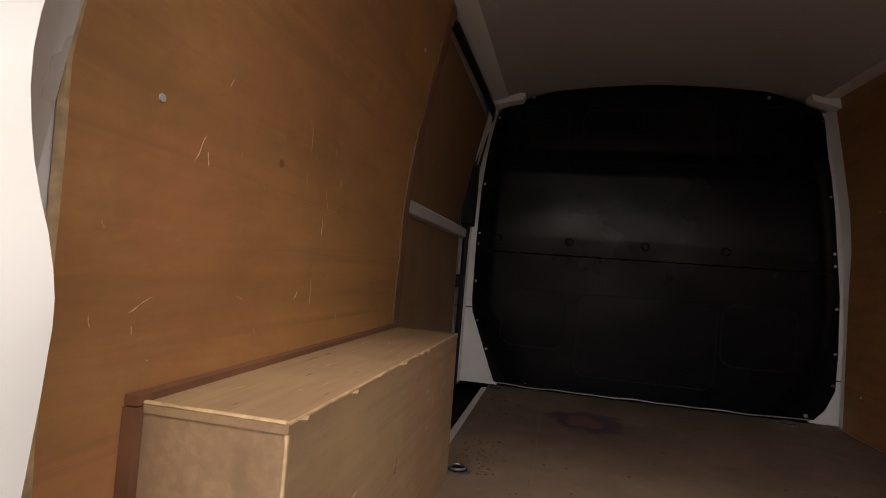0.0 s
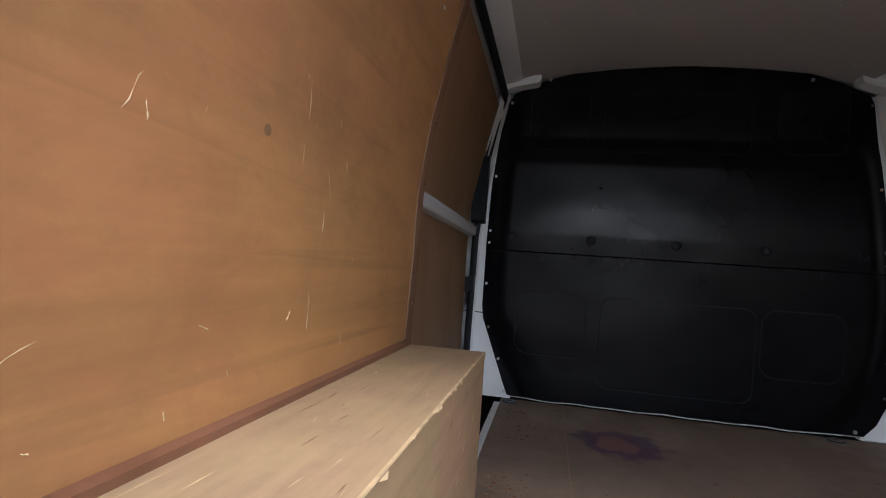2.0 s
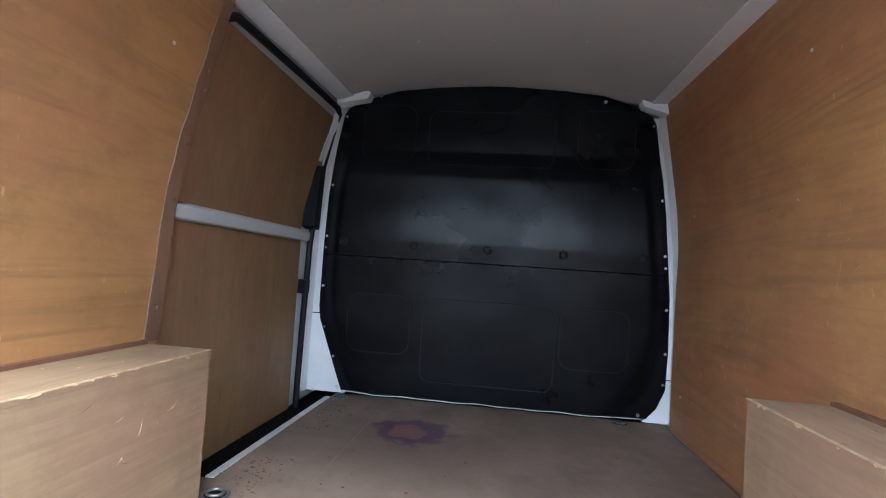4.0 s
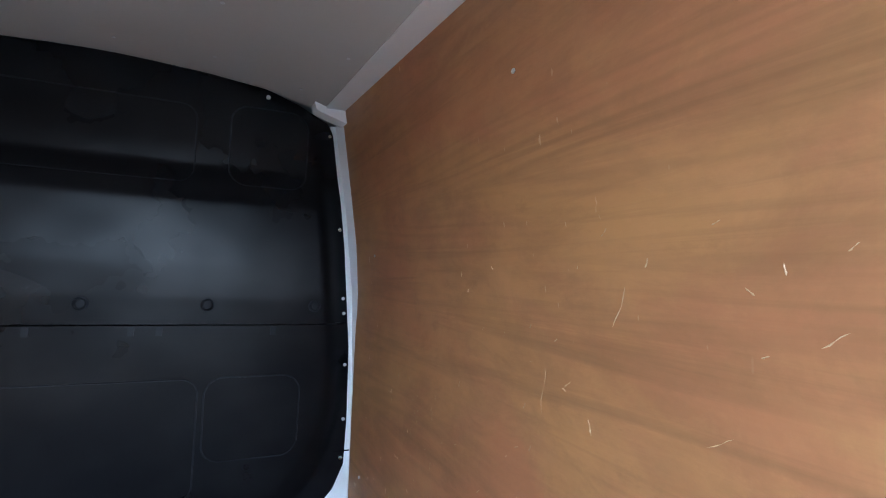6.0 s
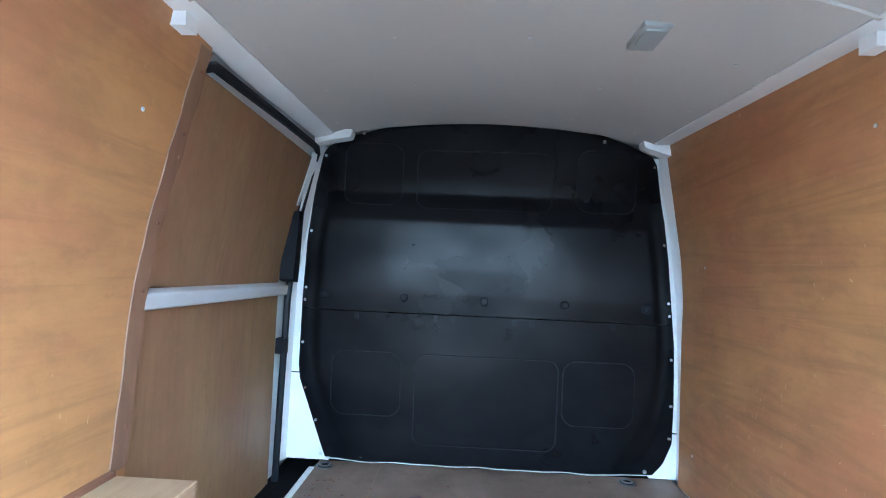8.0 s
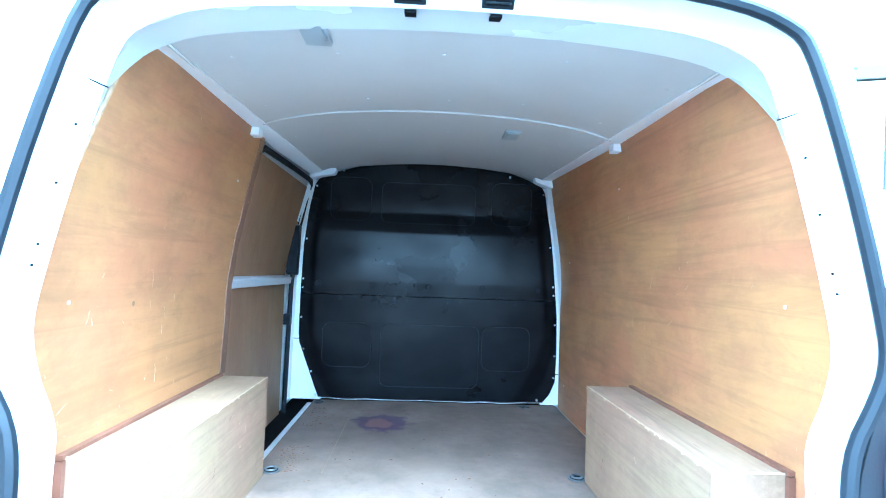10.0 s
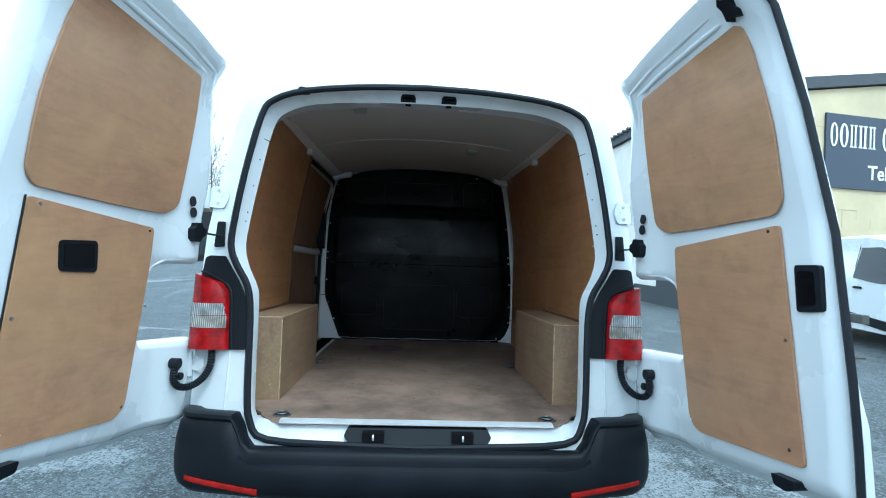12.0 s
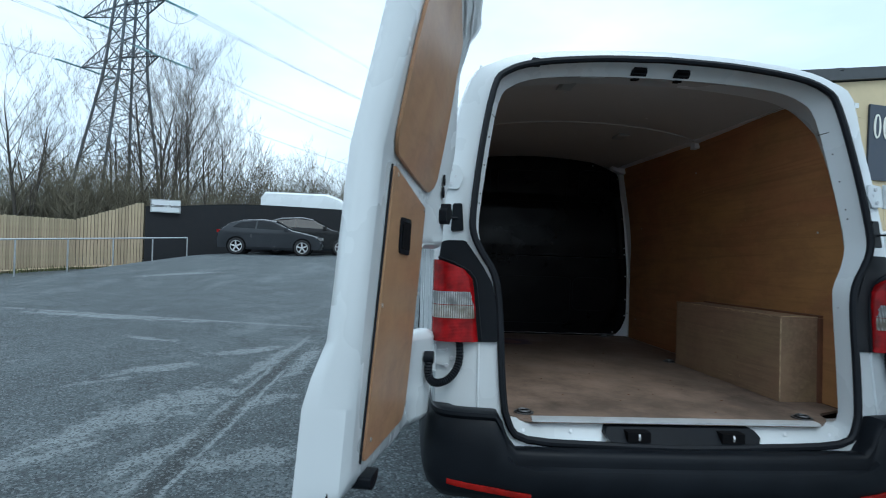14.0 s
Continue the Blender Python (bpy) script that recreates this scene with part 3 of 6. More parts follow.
def lamp_mat(name, colour, deep, rough=0.1, ribs="Z", scale=60, rib=0.06):
    """A ribbed moulded lens with darker pockets of the bowl showing through."""
    m, n, l, b = nodes(name)
    v = coords(n, l)
    wv = n.new("ShaderNodeTexWave")
    wv.bands_direction = ribs
    wv.inputs["Scale"].default_value = scale
    l.new(v, wv.inputs["Vector"])
    a = noise_tex(n, l, v, 19, 3)
    base = ramp(n, l, a, [(0.36, deep), (0.62, colour)])
    base = mixc(n, l, grey(n, l, wv.outputs["Fac"], 0.0, rib * 1.5, 0.3, 0.9), base, deep)
    l.new(base, b.inputs["Base Color"])
    b.inputs["Roughness"].default_value = rough
    b.inputs["Specular IOR Level"].default_value = 0.18
    bump(n, l, b, wv.outputs["Fac"], rib, 0.003)
    return m


RED_LENS = lamp_mat("red_lens", (0.36, 0.005, 0.008), (0.15, 0.003, 0.004), 0.22, "Z", 60, 0.12)
CLEAR_LENS = lamp_mat("clear_lens", (0.52, 0.53, 0.53), (0.17, 0.17, 0.17), 0.10, "X", 38, 0.8)
AMBER_LENS = lamp_mat("amber_tinted_lens", (0.48, 0.475, 0.46), (0.17, 0.15, 0.12), 0.10, "X", 38, 0.8)
REFLECTOR = lamp_mat("red_reflector", (0.34, 0.012, 0.009), (0.22, 0.008, 0.006), 0.2)


def tail_light(s):
    face = rounded([(0.708, 0.868), (0.83, 0.862), (0.86, 1.10), (0.935, 1.155), (0.925, 1.238), (0.905, 1.246), (0.832, 1.246), (0.812, 1.215), (0.766, 1.148), (0.732, 1.085), (0.712, 1.0)], 0.012)
    e = part("tail_light", prism(face, lambda p, q, d: (s * p, corner_y(p, q) + d, q), -0.010, 0.03, 0.004), PLASTIC, van, "red and clear rear light cluster in black trim")

    def xin(z):
        return lerp_table([(0.862, 0.776), (0.93, 0.784), (1.0, 0.790), (1.07, 0.797), (1.10, 0.803), (1.12, 0.814), (1.132, 0.832)], z)

    def piece(name, z0, z1, mat, top=False, inset=0.0, proud=0.0, label=""):
        rings = []
        for k in range(9):
            z = z0 + (z1 - z0) * k / 8
            xi = xin(min(z, 1.132)) + inset
            ring = []
            for f, d in ((0.0, 0.06), (0.0, 0.018), (0.04, 0.000), (0.14, -0.014), (0.40, -0.020), (0.70, -0.019), (0.88, -0.008), (0.97, 0.012), (1.0, 0.045), (1.0, 0.10)):
                x = xi + (0.952 - xi) * f
                zz = z + (k / 8) ** 2 * 0.036 * min(1, f * 1.2) if top else z
                ring.append((s * (x + (proud * 0.3 if f > 0.9 else 0)), rear_y(zz) + d - (proud if d < 0.02 else 0), zz))
            rings.append(ring)
        return part(name, bev(loft(rings), 0.003, 2, 60), mat, e, label)
    piece("red_lens", 0.866, 1.132, RED_LENS, True)
    piece("clear_lens", 1.002, 1.050, CLEAR_LENS, False, 0.004, 0.0034, "clear ribbed reversing lens")
    piece("indicator_lens", 0.952, 1.000, AMBER_LENS, False, 0.004, 0.0034, "clear lens with amber tint")
    # raised lip of the trim along the lens
    part("trim_lip", tube([(s * (xin(z) - 0.008), corner_y(xin(z), z) - 0.010, z) for z in (0.868, 0.93, 1.0, 1.07, 1.10, 1.125)] + [(s * x, corner_y(x, z) - 0.014, z) for x, z in ((0.840, 1.140), (0.88, 1.160), (0.935, 1.178))], 0.0045, 8), PLASTIC, e)


mirror_pair(tail_light)


def corner_fold(s):
    part("panel_fold", tube([(s * 0.778, corner_y(0.778, z) + 0.001, z) for z in (0.60, 0.70, 0.80, 0.862)], 0.005, 6), WHITE, van)


mirror_pair(corner_fold)


def reflector(s):
    rings = []
    for x, y in ((0.89, -0.122), (0.85, -0.136), (0.80, -0.147), (0.74, -0.157), (0.66, -0.168), (0.60, -0.175)):
        z = 0.392 - (0.88 - x) * 0.12
        rings.append([(s * x, y + 0.01, z - 0.011), (s * x, y - 0.016, z - 0.010), (s * x, y - 0.019, z), (s * x, y - 0.016, z + 0.009), (s * x, y + 0.01, z + 0.011)])
    part("bumper_reflector", loft(rings), REFLECTOR, van, "red reflector strip in the bumper")


mirror_pair(reflector)

# sill: black latch plate with two keeps, threshold strip
plate = part("latch_plate", prism(rounded([(-0.285, 0.563), (0.285, 0.563), (0.30, 0.538), (0.27, 0.508), (-0.27, 0.508), (-0.30, 0.538)], 0.008), lambda p, q, d: (p, rear_y(q) + 0.02 + (q - 0.508) * 0.9 + d, q), -0.035, 0.03, 0.004), PLASTIC, van, "black plastic sill plate with two door latches")
for s in (-1, 1):
    part("latch_recess", box((s * 0.18 - 0.043, -0.097, 0.522), (s * 0.18 + 0.043, -0.03, 0.557), 0.008), DARK, plate, "dark latch recess")
    part("latch_pin", tube([(s * 0.18, -0.096, 0.530), (s * 0.18, -0.101, 0.541), (s * 0.18, -0.094, 0.551)], 0.004, 8), ALU, plate, "steel latch pin")
part("threshold_strip", prism([(-0.035, 0.574), (-0.035, 0.582), (-0.02, 0.5855), (0.008, 0.5855), (0.012, 0.582), (0.012, 0.574)], lambda p, q, d: (d, p - 0.005, q), -0.565, 0.565, 0.002), ALU, van, "ribbed aluminium threshold strip")


def header_catch(s):
    """A black catch pocket pressed into the sloping header with two slots behind it."""
    def on(p, q, d):
        # q runs down the header's slope from the seal to the inner lip
        return (s * 0.095 + p, rear_y(2.03) + 0.030 + 0.055 * q - 0.64 * d, 2.031 - 0.046 * q - 0.77 * d)
    c = part("door_catch", prism(rounded([(-0.027, 0.26), (0.027, 0.26), (0.035, 0.48), (0.035, 0.80), (-0.035, 0.80), (-0.035, 0.48)], 0.004), on, -0.004, 0.004, 0.001), PLASTIC, van, "black door catch pocket in the header")
    part("catch_pocket", prism(rounded([(-0.022, 0.40), (0.022, 0.40), (0.025, 0.70), (-0.025, 0.70)], 0.004), on, 0.003, 0.0048, 0), DARK, c)
    part("catch_bar", tube([on(x, q, d) for x, q, d in ((-0.027, 0.62, 0.004), (-0.026, 0.58, 0.010), (0.026, 0.58, 0.010), (0.027, 0.62, 0.004))], 0.0022), SEAL, c)
    for k in (0, 1):
        part("vent_slot", box((s * 0.095 - 0.013, rear_y(1.99) + 0.092 + 0.024 * k, 1.981 + 0.006 * k), (s * 0.095 + 0.013, rear_y(1.99) + 0.103 + 0.024 * k, 1.988 + 0.006 * k), 0.002), DARK, c)


mirror_pair(header_catch)

# wheels
def wheel(x, y, z):
    w = part("wheel", loft([[(x + dx, y + r * math.cos(a * math.pi / 14), z + r * math.sin(a * math.pi / 14)) for a in range(28)] for dx, r in ((-0.10, 0.24), (-0.10, 0.30), (-0.07, 0.325), (0.07, 0.325), (0.10, 0.30), (0.10, 0.24))], True, False), TYRE, van, "black road tyre on a steel wheel")
    sgn = 1 if x > 0 else -1
    part("rim", loft([[(x + sgn * dx, y + r * math.cos(a * math.pi / 14), z + r * math.sin(a * math.pi / 14)) for a in range(28)] for dx, r in ((0.09, 0.235), (0.07, 0.21), (0.06, 0.10), (0.09, 0.05))]), STEEL, w)


for x in (-0.82, 0.82):
    wheel(x, 0.98, 0.325 + 0.036 * 0.98)
    wheel(x, 3.98, 0.325 + 0.036 * 3.98)


# ---------- rear doors ----------
def door_d(z):
    return 0.05 * (z - 1.03) + 0.13 * max(0, z - 1.4) + 0.75 * max(0, z - 1.94)


DOOR_R = [0.02, 0.05, 0.05, 0.022, 0.1, 0.1, 0.1, 0.05, 0.1, 0.08, 0.04, 0.1, 0.1, 0.1, 0.02, 0.05, 0.04, 0.05, 0.04, 0.04, 0.02]
DOOR_IN = rounded([(-0.03, 0.60), (0.30, 0.612), (0.60, 0.645), (0.925, 0.69), (0.925, 0.95), (0.888, 1.35), (0.855, 1.70), (0.838, 2.052), (0.52, 2.038), (0.30, 2.022), (0.065, 1.992), (0.015, 1.83), (-0.01, 1.58), (-0.015, 1.40), (-0.02, 1.232), (0.12, 1.230), (0.218, 1.195), (0.250, 1.12), (0.262, 0.95), (0.235, 0.885), (-0.03, 0.880)], DOOR_R, 3)
DOOR_OUT = rounded([(-0.07, 0.565), (0.30, 0.577), (0.60, 0.607), (0.985, 0.645), (0.975, 0.95), (0.938, 1.35), (0.898, 1.70), (0.872, 2.102), (0.54, 2.080), (0.30, 2.062), (0.015, 2.030), (-0.03, 1.87), (-0.055, 1.60), (-0.06, 1.42), (-0.06, 1.205), (0.12, 1.205), (0.198, 1.17), (0.228, 1.10), (0.238, 0.95), (0.215, 0.909), (-0.07, 0.906)], DOOR_R, 3)


def rear_door(s, swing, off):
    """s: side; the door is drawn closed with its hinge at u = 0 and then swung open by swing degrees past square."""
    a = radians(swing)
    hx, hy = s * 0.95, -0.04
    ux, uy = s * math.sin(a), -math.cos(a)
    nx, ny = -s * math.cos(a), -math.sin(a)

    def at(u, z, d):
        u *= 0.93
        # the hinge side is folded inwards
        dd = d + off + door_d(z) + 0.052 * smooth01((0.17 - u / 0.93) / 0.20) * (0.25 + 0.75 * smooth01((1.88 - z) / 0.35))
        return (hx + ux * u + nx * dd, hy + uy * u + ny * dd, z)

    left = s < 0
    bm = loft([[(u, -0.002, z) for u, z in DOOR_IN],
               [(u * 0.35 + v * 0.65, -0.014, z * 0.35 + w * 0.65) for (u, z), (v, w) in zip(DOOR_IN, DOOR_OUT)],
               [(u, -0.036, z) for u, z in DOOR_OUT],
               [(u, -0.048, z) for u, z in DOOR_OUT],
               [(u * 0.96 + 0.018 + 0.034 * smooth01((u - 0.7) / 0.2) * smooth01((1.0 - z) / 0.2), -0.070, z - 0.030 * smooth01((0.80 - z) / 0.12)) for u, z in DOOR_OUT]])
    bm.normal_update()
    bmesh.ops.triangulate(bm, faces=[f for f in bm.faces if len(f.verts) > 4], ngon_method="EAR_CLIP")
    for zc in [0.7 + 0.07 * k for k in range(19)]:
        bmesh.ops.bisect_plane(bm, geom=bm.verts[:] + bm.edges[:] + bm.faces[:], plane_co=(0, 0, zc), plane_no=(0, 0, 1))
    for uc in (-0.03, 0.0, 0.03, 0.06, 0.09, 0.12, 0.15, 0.18):
        bmesh.ops.bisect_plane(bm, geom=bm.verts[:] + bm.edges[:] + bm.faces[:], plane_co=(uc, 0, 0), plane_no=(1, 0, 0))
    for v in bm.verts:
        # the outer skin swells below the waist
        if v.co.y < -0.03 and v.co.x > 0.5 and left:
            v.co.y -= 0.03 * smooth01((1.0 - v.co.z) / 0.14)
        v.co = at(v.co.x, v.co.z, v.co.y)
    door = part("rear_door", bm, WHITE, van, "open white rear door lined with plywood" if left else "open white rear door lined with plywood, rubber-edged", 50)

    def board(name, outline, r, label):
        o = rounded(outline, r, 4)
        bm = loft([[(a_, 0.0, b_) for a_, b_ in o], [(a_, 0.009, b_) for a_, b_ in o]])
        bm.normal_update()
        bmesh.ops.triangulate(bm, faces=[f for f in bm.faces if len(f.verts) > 4], ngon_method="EAR_CLIP")
        for zc in [0.7 + 0.07 * k for k in range(19)]:
            bmesh.ops.bisect_plane(bm, geom=bm.verts[:] + bm.edges[:] + bm.faces[:], plane_co=(0, 0, zc), plane_no=(0, 0, 1))
        for v in bm.verts:
            v.co = at(v.co.x, v.co.z, v.co.y)
        b = part(name, bm, PLY_DOOR, door, label)
        return b
    low = board("lower_panel", [(0.787, 1.381), (0.222, 1.335), (0.226, 1.20), (0.290, 0.70), (0.345, 0.664), (0.853, 0.704)], [0.015, 0.02, 0.2, 0.04, 0.05, 0.02], "varnished plywood panel screwed to the door")
    up = board("upper_panel", [(0.768, 1.972), (0.45, 1.956), (0.128, 1.934), (0.110, 1.80), (0.108, 1.425), (0.165, 1.393), (0.45, 1.397), (0.775, 1.411), (0.812, 1.448), (0.822, 1.66)], [0.02, 0.1, 0.02, 0.1, 0.04, 0.05, 0.1, 0.03, 0.03, 0.1], "varnished plywood panel in the door's upper frame")
    for u, z in ((0.745, 1.365), (0.25, 1.325), (0.80, 1.05), (0.235, 1.05), (0.80, 0.74), (0.31, 0.70)):
        p = Vector(at(u, z, 0.009))
        part("screw", disc(p, (nx, ny, 0), 0.0055, 0.002, 8), STEEL, low)
    if left:
        # a black strip draws the shadow in the gap behind the board's edge
        part("panel_gap_shade", tube([at(u, z, 0.002) for u, z in ((0.790, 1.383), (0.8215, 1.05), (0.857, 0.703))], 0.0028, 6), SEAL, door, "black strip standing for the shadow gap along the panel's edge")
    # pressed swages along the top of the frame and down the hinge side
    for k in (0.1, 0.9):
        line = [(0.045 - 0.03 * k, 1.62), (0.070 - 0.035 * k, 1.80), (0.100 - 0.035 * k, 1.955 + 0.025 * k), (0.30 - 0.02 * k, 1.976 + 0.034 * k), (0.55, 1.990 + 0.036 * k), (0.68, 1.996 + 0.038 * k), (0.78, 2.002 + 0.038 * k)]
        part("pressed_rib", tube([at(u, z, -0.016 - 0.004 * k) for u, z in line], (0.003, 0.011, 0.014, 0.015, 0.015, 0.014, 0.003), 10), WHITE, door)
    # folded lip round the lamp cut-out
    lip = [(-0.03, 1.222), (0.05, 1.224), (0.12, 1.222), (0.19, 1.195), (0.232, 1.15), (0.247, 1.06), (0.25, 0.94), (0.23, 0.888), (0.17, 0.877), (0.08, 0.876), (-0.02, 0.876)]
    part("cutout_lip", tube([at(u, z, -0.012) for u, z in lip], [0.002, 0.006, 0.008, 0.009, 0.009, 0.009, 0.009, 0.008, 0.007, 0.005, 0.002], 8), WHITE, door)
    # grommets, check strap, cable gaiter
    for u, z in ((0.045, 1.458), (0.032, 1.414)):
        p = Vector(at(u, z, 0.0))
        part("grommet", disc(p, (nx, ny, 0), 0.020, 0.005, 16, 0.003), SEAL, door, "round black grommet")
    c = part("check_strap", prism(rounded([(0.085, 1.305), (0.09, 1.35), (0.075, 1.362), (0.073, 1.38), (0.045, 1.382), (0.035, 1.362), (0.01, 1.352), (0.008, 1.322), (0.035, 1.31), (0.042, 1.292), (0.07, 1.290)], 0.006), lambda p, q, d: at(0.012 + (p - 0.05) * 0.8, 1.336 + (q - 1.336) * 0.85, d), -0.002, 0.026, 0.006), PLASTIC, door, "black door check with a steel arm")
    part("check_arm", tube([at(0.0, 1.338, 0.016), (s * 0.90, corner_y(0.90, 1.33) - 0.03, 1.334), (s * 0.86, corner_y(0.86, 1.33) - 0.01, 1.332)], 0.0045, 6), PLASTIC, c)
    part("check_plate", prism(rounded([(0.842, 1.285), (0.89, 1.282), (0.885, 1.392), (0.85, 1.392)], 0.006), lambda p, q, d: (s * p, corner_y(p, q) + d, q), -0.016, 0.012, 0.003), PLASTIC, c, "black plate on the pillar")
    # hinges
    for z in (1.50, 0.80):
        k = 1.0 if z > 1 else 0.6
        h = part("hinge", prism(rounded([(0.935 - 0.07 * k, z - 0.05 * k), (0.935, z - 0.045 * k), (0.935, z + 0.045 * k), (0.935 - 0.07 * k, z + 0.05 * k), (0.935 - 0.09 * k, z)], 0.012), lambda p, q, d: (s * p, corner_y(p, q) + d, q), -0.009, 0.004, 0.002), WHITE, door, "white painted door hinge")
        part("hinge_pin", tube([(s * 0.945, corner_y(0.945, z) - 0.014, z - 0.05), (s * 0.945, corner_y(0.945, z) - 0.014, z + 0.05)], 0.011, 10), WHITE, h)
        for q in (-0.028, 0.0, 0.028):
            part("bolt", disc((s * (0.895 - (0.02 if q == 0 else 0)), corner_y(0.89, z + q) - 0.009, z + q), (0, -1, 0), 0.0075, 0.004, 10, 0.001), ZINC, h)
    # ribbed cable gaiter hanging from the cluster to the door
    a0, end = Vector((s * 0.852, corner_y(0.852, 0.86) - 0.02, 0.872)), Vector(at(0.058, 0.815, 0.018))
    pts, rad = [], []
    for k in range(67):
        t = k / 66
        p = a0.lerp(end, 0.5 - 0.5 * math.cos(math.pi * t))
        bow = math.sin(math.pi * t)
        p += Vector((-s * 0.012 * math.sin(2 * math.pi * t), -0.02 * bow, -0.118 * bow ** 0.85))
        pts.append(p)
        rad.append(0.0158 if k % 2 else 0.0122)
    g = part("cable_gaiter", tube(pts, rad, 10), SEAL, door, "ribbed black rubber cable gaiter", 20)
    part("gaiter_boot", disc(Vector(at(0.058, 0.815, -0.002)), (nx, ny, 0), 0.021, 0.034, 14, 0.009), SEAL, g)
    part("grommet", disc(Vector(at(0.018, 0.758, -0.002)), (nx, ny, 0), 0.015, 0.012, 14, 0.004), SEAL, door)
    # latch blocks, top and bottom
    part("lower_latch", prism(rounded([(0.735, 0.656), (0.825, 0.660), (0.825, 0.636), (0.795, 0.622), (0.745, 0.626)], 0.008), lambda p, q, d: at(p, q, d), -0.03, 0.022, 0.006), PLASTIC, door, "black plastic lower latch")
    part("upper_latch", prism([(0.745, 1.985), (0.760, 1.980), (0.770, 1.988), (0.798, 1.982), (0.806, 1.998), (0.799, 2.008), (0.806, 2.024), (0.794, 2.036), (0.780, 2.030), (0.766, 2.037), (0.750, 2.024), (0.755, 2.008)], lambda p, q, d: at(p, q, d), -0.02, 0.014, 0.003), PLASTIC, door, "black plastic upper latch")
    for z in (0.672,):
        part("striker_slot", prism(rounded([(-0.022, z - 0.008), (-0.014, z - 0.008), (-0.014, z + 0.008), (-0.022, z + 0.008)], 0.003), lambda p, q, d: at(0.955 + d, q, p - 0.02), 0.0, 0.0175, 0), DARK, door)
    if left:
        h = part("handle_recess", prism(rounded([(0.668, 1.268), (0.512, 1.273), (0.502, 1.172), (0.658, 1.176)], 0.018), lambda p, q, d: at(p, q, d), 0.004, 0.014, 0.003), PLASTIC, door, "black plastic pull handle recess")
        part("handle_grip", prism(rounded([(0.652, 1.257), (0.527, 1.261), (0.518, 1.185), (0.643, 1.188)], 0.014), lambda p, q, d: at(p, q, d), 0.012, 0.0165, 0.001), DARK, h)
    else:
        h = part("handle_recess", prism(rounded([(0.835, 1.265), (0.925, 1.265), (0.930, 1.140), (0.840, 1.134)], 0.012), lambda p, q, d: at(p, q, d), -0.012, 0.004, 0.002), PLASTIC, door, "black plastic latch cover on the door edge")
        part("handle_grip", prism(rounded([(0.847, 1.248), (0.905, 1.248), (0.910, 1.156), (0.850, 1.152)], 0.01), lambda p, q, d: at(p, q, d), 0.0035, 0.0055, 0.0005), GLOSSBLACK, h)
        rub = [(0.77, 2.100), (0.84, 2.104), (0.876, 2.085), (0.885, 1.98), (0.906, 1.7), (0.946, 1.35), (0.983, 0.95), (0.991, 0.80), (0.993, 0.660), (0.970, 0.640)]
        bm = loft([[at(u - 0.006, z, -0.022), at(u + 0.002, z, -0.017), at(u + 0.007, z, -0.026), at(u + 0.006, z, -0.040), at(u - 0.006, z, -0.040)] for u, z in rub])
        part("edge_rubber", bm, SEAL, door, "black rubber strip along the door edge")
        part("top_cover", prism([(0.780, 2.075), (0.805, 2.062), (0.830, 2.072), (0.865, 2.062), (0.885, 2.095), (0.85, 2.118), (0.785, 2.110)], lambda p, q, d: at(p, q, d), -0.05, 0.012, 0.004), PLASTIC, door, "black plastic corner cover")
    return door


rear_door(-1, 9.8, -0.040)
rear_door(1, 4.9, -0.022)

# ---------- load bay: floor, walls, ceiling ----------
FZ = 0.58


def wall_x(z):
    return lerp_table(WALLX, z)


fl = part("floor", prism(rounded([(-0.575, -0.028), (0.575, -0.028), (0.655, 0.035), (0.68, 0.12), (0.845, 0.20), (0.845, 2.50), (-0.70, 2.50), (-0.70, 1.40), (-0.845, 1.40), (-0.845, 0.20), (-0.68, 0.12), (-0.655, 0.035)], [0.05, 0.05, 0.05, 0.05, 0.02, 0, 0, 0, 0, 0.02, 0.05, 0.05]), lambda p, q, d: (p, q, d), FZ - 0.012, FZ, 0.0015, 1), FLOOR)
setting(fl, "grubby plywood floor with scuffs and a burnt purple blotch", "floor")
part("sill_trim", box((-0.722, 1.40, FZ - 0.02), (-0.698, 2.405, FZ + 0.004), 0.003), ALU, fl, "aluminium edge trim by the side step")
sw = part("step_well", box((-0.93, 1.40, 0.44), (-0.70, 2.46, 0.47), 0.004), DARK)
setting(sw, "black rubber-lined side step well", "step")
part("step_face", box((-0.715, 1.40, 0.45), (-0.702, 2.46, FZ - 0.014), 0.002), SEAL, sw)


def rail_z(y):
    return 1.981 + 0.04 * max(0.0, y - 1.2)


def lining(side, y0, y1, label, name):
    """A bent plywood sheet on the bay's side with a curved rear edge."""
    rows_ = []
    for k in range(25):
        z = FZ + 0.002 + (1.984 - FZ) * k / 24
        ya = y0 + 0.30 * max(0, z - 1.35) ** 1.15 + 0.05 * max(0, 0.95 - z)
        yb = y1(z)
        run = [ya + (yb - ya) * j / 30 for j in range(31)]
        rows_.append([(side * wall_x(z), y, z + (rail_z(y) - 1.978) * k / 24) for y in run])
    bm = loft(rows_, False, False)
    geo = bmesh.ops.extrude_face_region(bm, geom=bm.faces[:])
    for v in [g for g in geo["geom"] if isinstance(g, bmesh.types.BMVert)]:
        v.co.x += side * 0.009
    return setting(part(name, bm, PLY_WALL), label, "wall")


